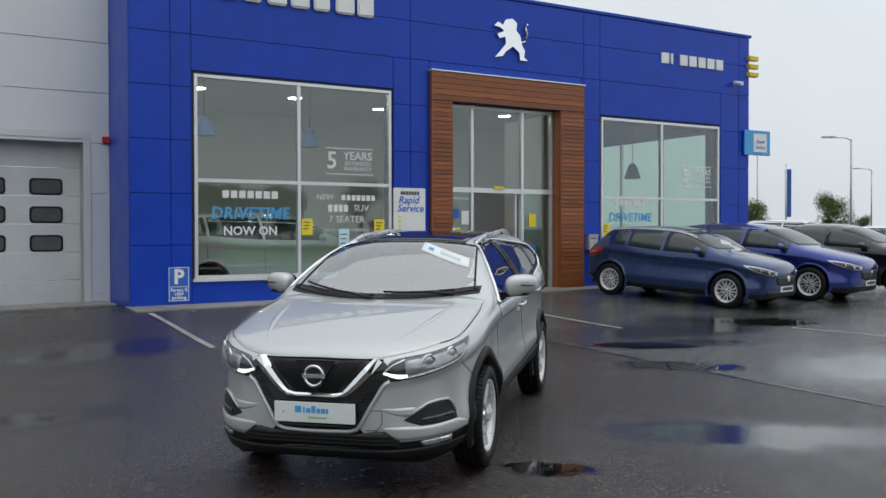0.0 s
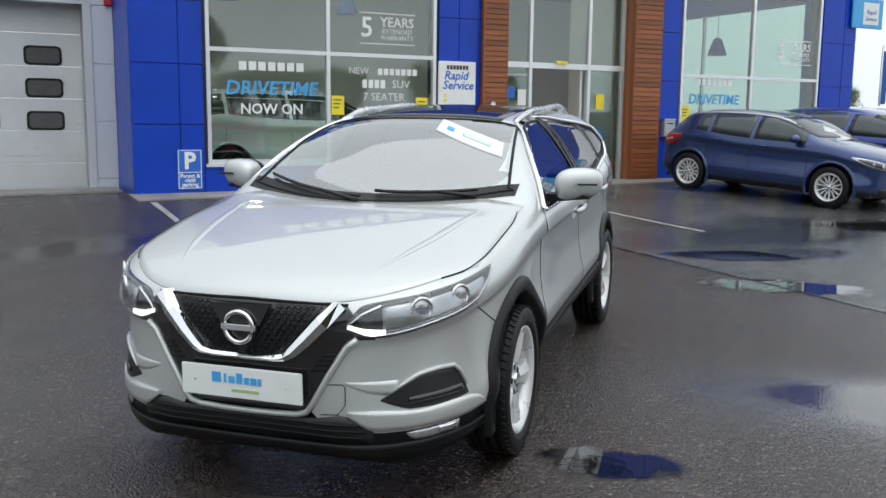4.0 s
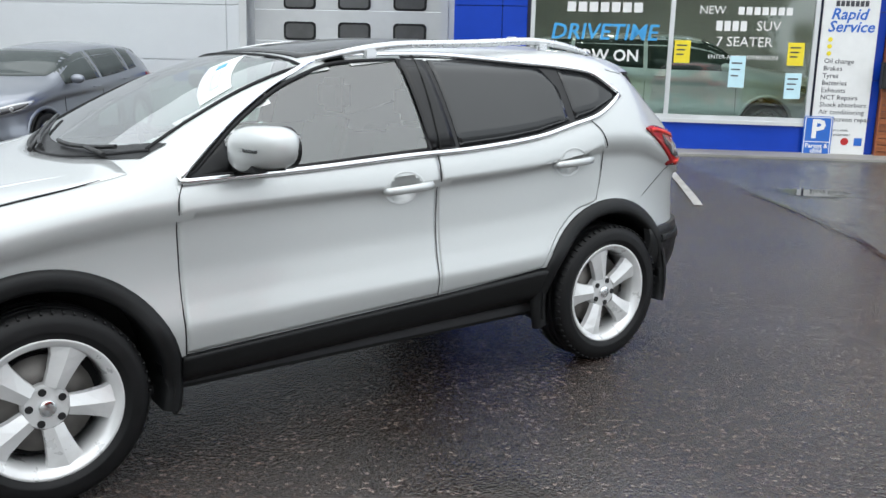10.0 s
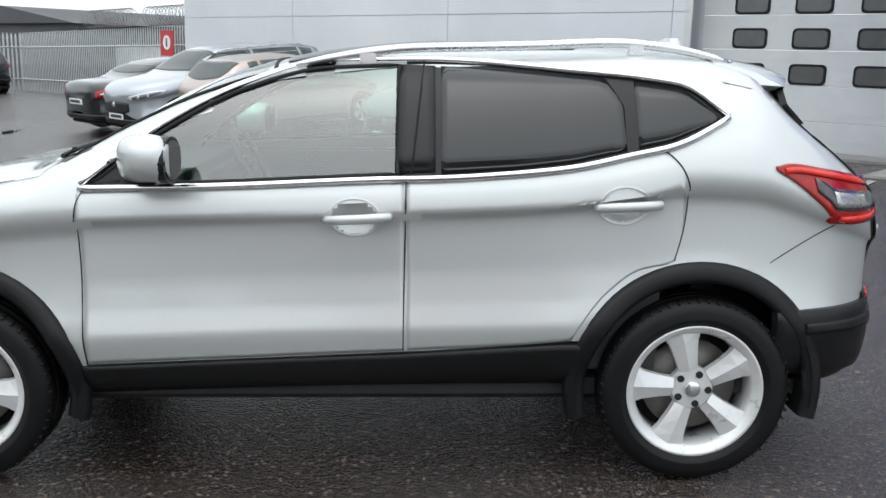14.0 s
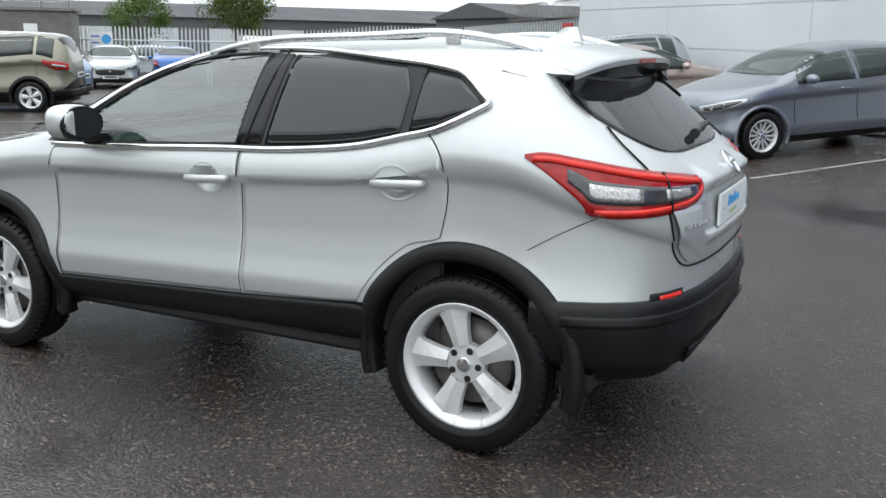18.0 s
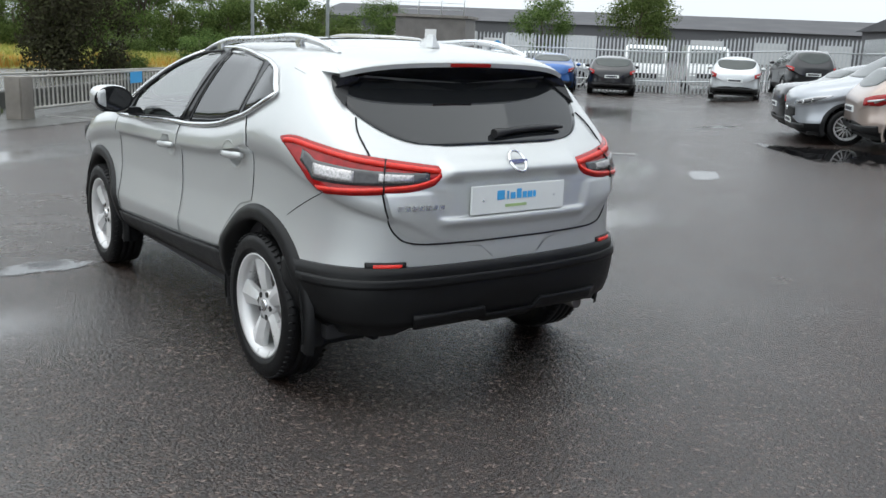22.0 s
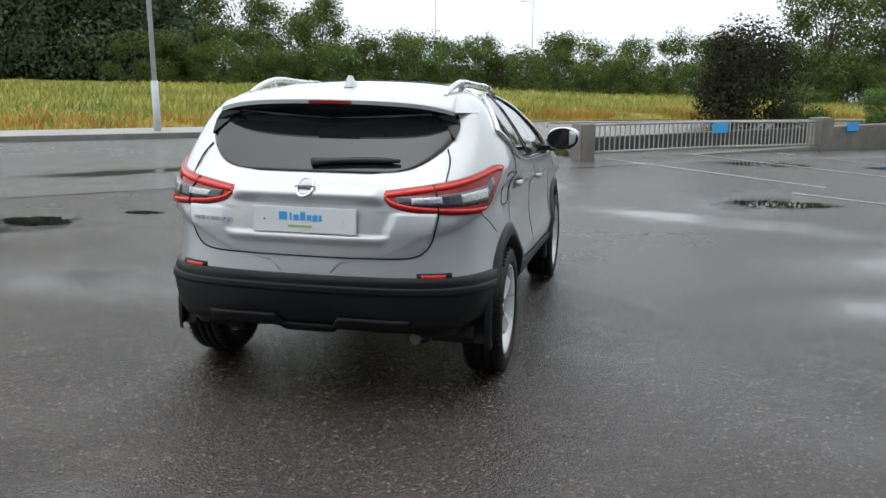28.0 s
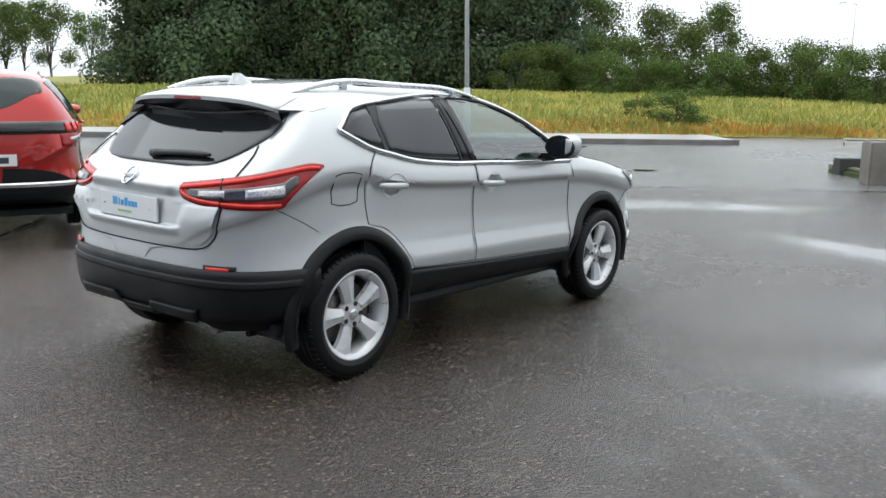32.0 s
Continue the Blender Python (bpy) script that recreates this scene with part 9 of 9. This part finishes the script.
# trees ---------------------------------------------------------------------------------
def leaf_material(name, lo, mid, hi):
    m, nt, b = mat_base(name)
    g = nt.nodes.new("ShaderNodeNewGeometry")
    c = ramp(nt, g.outputs["Random Per Island"], [(0.0, lo), (0.55, mid), (1.0, hi)])
    info = nt.nodes.new("ShaderNodeObjectInfo")
    h = nt.nodes.new("ShaderNodeHueSaturation")
    nt.links.new(c, h.inputs["Color"])
    nt.links.new(maprange(nt, info.outputs["Random"], 0, 1, 0.75, 1.2), h.inputs["Value"])
    nt.links.new(maprange(nt, info.outputs["Random"], 0, 1, 0.485, 0.51), h.inputs["Hue"])
    nt.links.new(h.outputs[0], b.inputs["Base Color"])
    b.inputs["Roughness"].default_value = 0.7
    b.inputs["Specular IOR Level"].default_value = 0.12
    tl = nt.nodes.new("ShaderNodeBsdfTranslucent")
    nt.links.new(h.outputs[0], tl.inputs["Color"])
    mx = nt.nodes.new("ShaderNodeMixShader")
    mx.inputs[0].default_value = 0.4
    nt.links.new(b.outputs[0], mx.inputs[1])
    nt.links.new(tl.outputs[0], mx.inputs[2])
    nt.links.new(mx.outputs[0], nt.nodes["Material Output"].inputs["Surface"])
    return m


M_BARK = simple("grey_brown_bark", (0.10, 0.08, 0.06), 0.9, 0, 0.3, 8, 0.5, 40)
M_LEAF = leaf_material("mixed_green_leaves", (0.050, 0.082, 0.022), (0.098, 0.15, 0.040), (0.155, 0.205, 0.065))
M_CONIFER = leaf_material("dark_conifer_foliage", (0.055, 0.085, 0.050), (0.095, 0.14, 0.075), (0.14, 0.19, 0.095))
M_DUSK = leaf_material("dark_purple_bush_leaves", (0.022, 0.021, 0.013), (0.042, 0.041, 0.022), (0.065, 0.07, 0.032))


def leafy(name, seed, h, w, n, leaf, material, shape="round", trunk=0.25):
    """Tree meshes: trunk with limbs, and a crown of leaf clumps."""
    rnd = random.Random(seed)
    tr = bmesh.new()
    th = h * (0.5 if shape == "round" else 0.85)
    pts = [Vector((rnd.gauss(0, 0.04) * h * q, rnd.gauss(0, 0.04) * h * q, th * q)) for q in (0, 0.25, 0.5, 0.75, 1)]
    add_tube(tr, pts, [trunk * h * 0.05 * (1.2 - q) + 0.02 for q in (0, 0.25, 0.5, 0.75, 1)], 7)
    lobes = []
    nl = 16 if shape == "round" else 18
    for i in range(nl):
        if shape == "round":
            a = rnd.random() * 6.283
            q = rnd.uniform(0.28, 0.98)
            rr = w / 2 * math.sqrt(max(0.05, 1 - ((q - 0.55) / 0.5) ** 2)) * rnd.uniform(0.35, 0.85)
            c = Vector((rr * math.cos(a), rr * math.sin(a), h * q * 0.93))
            s = w * rnd.uniform(0.16, 0.30)
        elif shape == "cone":
            a = rnd.random() * 6.283
            q = (i + 0.5) / nl
            rr = w / 2 * (1.02 - q * 0.62) * rnd.uniform(0.4, 0.75)
            c = Vector((rr * math.cos(a), rr * math.sin(a), h * (0.05 + 0.93 * q)))
            s = w * rnd.uniform(0.20, 0.32)
        else:
            a = rnd.random() * 6.283
            q = rnd.uniform(0.08, 0.9)
            rr = w / 2 * math.sqrt(max(0.05, 1 - (q * 0.98) ** 2.4)) * rnd.uniform(0.3, 0.9)
            c = Vector((rr * math.cos(a), rr * math.sin(a), h * q))
            s = w * rnd.uniform(0.13, 0.24)
        lobes.append((c, s))
        k = rnd.choice(pts[1:4])
        add_tube(tr, [k, k.lerp(c, 0.5) + Vector((0, 0, 0.05 * h)), c], [0.012 * h * trunk * 2, 0.008 * h * trunk * 2, 0.006], 5)
    verts, faces = [], []
    for _ in range(n):
        c, s = rnd.choice(lobes)
        d = Vector((rnd.gauss(0, 1), rnd.gauss(0, 1), rnd.gauss(0, 0.85)))
        d = d.normalized() * s * (rnd.random() ** 0.4) * 1.08
        p = c + d
        if p.z < 0.05:
            continue
        e = leaf * rnd.uniform(0.6, 1.5)
        nrm = (d.normalized() + Vector((rnd.gauss(0, 0.38), rnd.gauss(0, 0.38), rnd.gauss(0.1, 0.38)))).normalized()
        u = nrm.orthogonal().normalized()
        v = nrm.cross(u)
        ra = rnd.random() * 6.283
        u, v = u * math.cos(ra) + v * math.sin(ra), v * math.cos(ra) - u * math.sin(ra)
        i = len(verts)
        verts += [tuple(p - u * e * 0.5), tuple(p + v * e * 0.32 + nrm * e * 0.08), tuple(p + u * e * 0.55), tuple(p - v * e * 0.32 + nrm * e * 0.08)]
        faces.append((i, i + 1, i + 2, i + 3))
    me = bpy.data.meshes.new("crown")
    me.from_pydata(verts, [], faces)
    me.materials.append(material)
    tm = bpy.data.meshes.new("trunk")
    tr.to_mesh(tm)
    tr.free()
    tm.materials.append(M_BARK)
    return me, tm


def plant(name, kit, x, y, s, rot, label, cat, group, sz=1.0):
    xx, yy = max(-60, min(60, x)), max(-60, min(60, y))
    e = root(name, Matrix.Translation((x, y, gz(xx, yy) - 0.05)) @ pose(0, 0, 0, 0, 0, rot), label, cat, group)
    e.scale = (s, s, s * sz)
    for nm, me in zip(("crown", "trunk"), kit):
        o = new(nm, me)
        o.parent = e
    return e


rnd_t = random.Random(5)
con = [leafy("c", 11 + i, 10.0, 6.6, 22000, 0.25, M_CONIFER, "cone") for i in range(3)]
dec = [leafy("d", 31 + i, 6.0, 5.4, 7500, 0.17, M_LEAF, "bush") for i in range(4)]
tall = [leafy("t", 51 + i, 9.0, 5.5, 9000, 0.17, M_LEAF, "round") for i in range(2)]
rose = [leafy("r", 71, 3.6, 4.9, 13000, 0.12, M_DUSK, "bush")]


def ray_az(az, dist, cx=-1.5, cy=5.5):
    a = radians(az)
    return cx + math.sin(a) * dist, cy - math.cos(a) * dist


for i in range(15):
    az = 29.3 + i * 1.85
    x, y = ray_az(az, 66 + rnd_t.uniform(-2, 3))
    plant("conifer_tree", con[i % 3], x, y, rnd_t.uniform(0.95, 1.15), rnd_t.uniform(0, 360), "tall dark conifer in the shelter belt", "tree", "conifer belt")
for i in range(24):
    az = 29 - i * 2.35
    dist = 64 + rnd_t.uniform(-3, 3) + (0 if i < 16 else (i - 16) * 1.5)
    x, y = ray_az(az, dist)
    plant("hedge_tree", dec[i % 4], x, y, rnd_t.uniform(0.70, 0.95), rnd_t.uniform(0, 360), "leafy green hedgerow tree behind the meadow", "tree", "hedgerow", rnd_t.uniform(0.8, 1.05))
for i in range(34):
    az = 31 - i * 1.7
    x, y = ray_az(az, 58 + rnd_t.uniform(-3, 3))
    plant("hedge_shrub", dec[(i + 1) % 4], x, y, rnd_t.uniform(0.5, 0.72), rnd_t.uniform(0, 360), "low leafy shrub filling the hedgerow", "shrub", "hedgerow shrubs", rnd_t.uniform(0.75, 1.0))
for az, dist, s in ((27, 72, 0.95), (23.5, 75, 0.85), (20, 70, 0.8), (63, 110, 1.0), (67, 105, 0.9), (72, 120, 1.1), (-10, 56, 0.9), (-13.5, 60, 0.85), (78, 110, 0.9), (58.5, 118, 0.9), (60.5, 104, 0.95), (62, 120, 1.0), (64.5, 112, 0.9), (66, 118, 1.0), (-45, 70, 0.75)):
    x, y = ray_az(az, dist)
    plant("tall_tree", tall[int(az) % 2], x, y, s, az * 17 % 360, "loose-crowned tree rising above the hedge", "tree", "taller trees")
plant("dark_bush", rose[0], -4.9, -25.4, 0.86, 20, "large dark reddish-green bush by the ramp", "bush", "")
for x, y, s in ((7.3, -20.6, 0.42), (-9.5, -27.0, 0.5), (-12.5, -29.0, 0.55), (9.5, -22.5, 0.3), (-7.0, -28.0, 0.45), (-15.5, -31.0, 0.6), (-18.5, -33.0, 0.7)):
    plant("bramble_bush", dec[int(abs(x)) % 4], x, y, s, x * 40 % 360, "low bramble clump in the long grass", "bush", "bramble clumps", 0.55)
for x, y, s in ((-31.9, -34.0, 0.58), (-35.6, -30.4, 0.70), (-25.5, -41, 0.5)):
    plant("round_tree", tall[0], x, y, s, x * 13 % 360, "round green tree behind the fence", "tree", "trees behind the fence", 0.85)
for x, y, s in ((10.06, 41.9, 0.37), (6.3, 42.4, 0.34), (17.0, 71.1, 0.3), (9.0, 75, 0.35), (22, 60, 0.4)):
    plant("young_tree", tall[1], x, y, s, x * 23 % 360, "young slender roadside tree", "tree", "young trees")


M_POSTGREY = simple("dull_galvanised_post", (0.50, 0.53, 0.54), 0.55, 0.2, 0.12, 5)


# lamp posts ------------------------------------------------------------------------------
def lamp_post(x, y, h, arm, lean=0.0, name="street_lamp", label="galvanised street lamp post", head=True):
    z = gz(max(-60, min(60, x)), max(-60, min(60, y)))
    e = root(name, Matrix.Translation((x, y, z)) @ pose(0, 0, 0, 0, lean, arm), label, "street lamp", "street lamps")
    part("base_tube", cyl((0, 0, -0.2), (0, 0, min(1.3, h * 0.25)), 0.085, 0.085, 14), M_POSTGREY, e)
    part("column", cyl((0, 0, min(1.3, h * 0.25)), (0, 0, h), 0.06, 0.045, 14), M_POSTGREY, e)
    if head:
        part("arm", tube([(0, 0, h - 0.05), (0.25, 0, h + 0.08), (0.9, 0, h + 0.12)], 0.03, 8), M_GALV, e)
        part("lantern", box(0.75, 1.4, -0.11, 0.11, h + 0.08, h + 0.17, 0.03), M_GALV, e)
    return e


lamp_post(9.9, -13.9, 8.0, 40, 1.0)
lamp_post(-12.2, -22.6, 8.0, 120)
lamp_post(-10.4, -24.6, 5.5, 120, 0, "street_lamp", "slim grey lamp post", False)
lamp_post(ray_az(13, 85)[0], ray_az(13, 85)[1], 8.0, 0)
lamp_post(ray_az(27, 90)[0], ray_az(27, 90)[1], 8.5, 0)
lamp_post(ray_az(64, 90)[0], ray_az(64, 90)[1], 9.0, 60)
lamp_post(ray_az(7, 95)[0], ray_az(7, 95)[1], 8.5, 0)
for x, y, h in ((10.54, 39.8, 5.7), (8.23, 62.3, 6.9), (16.66, 66.1, 5.9)):
    lamp_post(x, y, h, 190)
flag = root("flag_pole", Matrix.Translation((8.45, 47.2, 0.3)), "dark furled banner on a tall pole", "flag")
part("pole", cyl((0, 0, 0), (0, 0, 5.2), 0.05, n=10), M_GALV, flag)
part("banner", box(-0.06, 0.28, -0.03, 0.03, 2.2, 4.9, 0.02), M_SHADE, flag)

# palisade fence ------------------------------------------------------------------------------
FU = -33.9
fence = root("palisade_fence", Matrix(), "tall galvanised palisade fence with pointed pales", "fence")
pale_me = bpy.data.meshes.new("pale")
t = bmesh.new()
pr = [(-0.035, 0), (0.035, 0), (0.035, 2.05), (0.018, 2.2), (0.0, 2.12), (-0.018, 2.2), (-0.035, 2.05)]
merge(t, prism(pr, -0.006, 0.006))
t.to_mesh(pale_me)
t.free()
pale_me.materials.append(M_GALV)


def fence_run(u0, n0, u1, n1, parent):
    L = math.hypot(u1 - u0, n1 - n0)
    k = int(L / 0.155)
    p0, p1 = Vector(at_uv(u0, n0)), Vector(at_uv(u1, n1))
    ang = math.degrees(math.atan2(p1.y - p0.y, p1.x - p0.x))
    for i in range(k + 1):
        p = p0.lerp(p1, i / k)
        o = new("pale", pale_me)
        o.parent = parent
        o.matrix_basis = Matrix.Translation((p.x, p.y, gz(p.x, p.y))) @ pose(0, 0, 0, 0, 0, ang)
    for z in (0.45, 1.65):
        part("rail", tube([(p.x, p.y, gz(p.x, p.y) + z) for p in [p0.lerp(p1, i / 6) for i in range(7)]], 0.03, 4), M_GALV, parent)


fence_run(FU, -3.9, FU, 12.0, fence)
gate = root("yard_gate", Matrix(), "steel palisade gate beside the workshop", "gate")
fence_run(FU, 12.0, -19.2, 11.2, gate)
warn = root("warning_sign", Matrix(), "red and white warning sign on the gate", "sign")
wx, wy = at_uv(-20.8, 10.9)
wm = Matrix.Translation((wx, wy, gz(wx, wy))) @ pose(0, 0, 0, 0, 0, 45)
part("sign_plate", box(-0.35, 0.35, -0.02, 0.0, 1.35, 2.05), M_ALARM, warn, "", False, wm)
part("sign_disc", cyl((0, -0.026, 1.72), (0, -0.02, 1.72), 0.20, n=20), M_WHITE, warn, "", False, wm)
part("sign_mark", box(-0.04, 0.04, -0.032, -0.026, 1.60, 1.84), M_INK, warn, "", False, wm)
M_WIRE = simple("rusty_barbed_wire", (0.20, 0.19, 0.18), 0.5, 0.6, 0.3, 20)
wire = root("razor_wire", Matrix(), "coiled razor wire above the gate", "wire")
for u0, u1 in ((-22.5, -19.4), (-26.5, -23.6)):
    pts = []
    for i in range(140):
        q = i / 139
        u = u0 + (u1 - u0) * q
        x, y = at_uv(u, 11.3 + 0.28 * math.cos(i * 0.75))
        pts.append((x, y, gz(x, y) + 2.5 + 0.28 * math.sin(i * 0.75)))
    part("wire_coil", tube(pts, 0.012, 4), M_WIRE, wire)

# blockwork hut -----------------------------------------------------------------------------
hut = root("block_hut", Matrix(), "grey concrete block hut with a mesh cage on its roof", "hut")
HU = (-30.6, -33.4, -6.4, -3.6)
x0, y0 = at_uv(HU[0], HU[2])
hm = Matrix.Translation((x0, y0, gz(x0, y0) - 0.1)) @ pose(0, 0, 0, 0, 0, 135)
part("hut_core", box(0.012, 2.79, 0.012, 2.79, 0, 2.68), M_BLOCK, hut, "", False, hm)
blk = bpy.data.meshes.new("block")
t = box(0.004, 0.436, 0, 0.02, 0.004, 0.211, 0.004)
t.to_mesh(blk)
t.free()
blk.materials.append(M_BLOCK)
for r in range(12):
    for c in range(6):
        dx = 0.22 if r % 2 else 0.0
        if c * 0.44 + dx + 0.44 > 2.82:
            continue
        o = new("block", blk)
        o.parent = hut
        o.matrix_basis = hm @ Matrix.Translation((c * 0.44 + dx, -0.008, r * 0.215 + 0.1))
part("hut_roof", box(-0.1, 2.9, -0.1, 2.9, 2.69, 2.80, 0.01), M_CONCRETE, hut, "", False, hm)
for x in (0.1, 0.9, 1.8, 2.7):
    part("cage_post", cyl((x, 0.1, 2.8), (x, 0.1, 3.5), 0.025, n=6), M_GALV, hut, "", False, hm)
for z in (3.0, 3.25, 3.5):
    part("cage_wire", cyl((0.1, 0.1, z), (2.7, 0.1, z), 0.012, n=5), M_GALV, hut, "", False, hm)
part("hut_notice", box(1.2, 1.65, -0.03, -0.012, 1.75, 2.25), M_WHITE, hut, "white notice on the blockwork", False, hm)
bsg = root("fence_banner", Matrix(), "white banner with a blue mark on the fence", "sign")
bx, by = at_uv(FU + 0.1, -3.3)
bm2 = Matrix.Translation((bx, by, gz(bx, by))) @ pose(0, 0, 0, 0, 0, 135)
part("banner_sheet", box(0.0, 0.85, -0.03, -0.02, 1.40, 1.95), M_WHITE, bsg, "", False, bm2)
part("banner_mark", cyl((0.62, -0.036, 1.68), (0.62, -0.03, 1.68), 0.18, n=18), M_CYAN, bsg, "", False, bm2)
for z in (1.45, 1.7):
    part("banner_text", box(0.06, 0.38, -0.036, -0.03, z + 0.06, z + 0.11), M_SIGNBLUE, bsg, "", False, bm2)

# far sheds -----------------------------------------------------------------------------------
M_SHEDROOF = simple("dark_grey_shed_roof", (0.06, 0.06, 0.066), 0.7, 0, 0.1, 0.3)
M_SHEDWALL = simple("dark_shed_wall", (0.10, 0.10, 0.105), 0.7, 0, 0.1, 0.3)


def shed(u0, u1, n0, n1, eave, ridge, label):
    cx, cy = at_uv(u0, n0)
    e = root("far_shed", Matrix.Translation((cx, cy, -0.8)) @ pose(0, 0, 0, 0, 0, 45), label, "building", "far sheds")
    L, W = u1 - u0, n1 - n0
    part("shed_wall", box(0, L, 0, W, 0, eave), M_SHEDWALL, e)
    rf = bmesh.new()
    pts = [(-0.4, 0, eave), (L / 2, 0, ridge), (L + 0.4, 0, eave)]
    a = [rf.verts.new((x, -0.4, z)) for x, y, z in pts]
    b2 = [rf.verts.new((x, W + 0.4, z)) for x, y, z in pts]
    rf.faces.new((a[0], a[1], b2[1], b2[0]))
    rf.faces.new((a[1], a[2], b2[2], b2[1]))
    rf.faces.new(a)
    rf.faces.new(b2[::-1])
    bmesh.ops.recalc_face_normals(rf, faces=rf.faces[:])
    part("shed_roof", rf, M_SHEDROOF, e)
    for k in range(int(W / 6)):
        part("shed_door", box(L, L + 0.06, 2 + 6 * k, 5 + 6 * k, 0, min(3.5, eave * 0.7)), M_DOORWHITE, e)


shed(-110, -88, -28, 34, 3.4, 4.9, "long grey shed roof beyond the fence")
shed(-92, -70, 44, 80, 3.6, 4.8, "grey industrial shed far behind the yard")
shed(-62, -44, 19, 34, 3.4, 4.4, "pale low building beyond the gate")
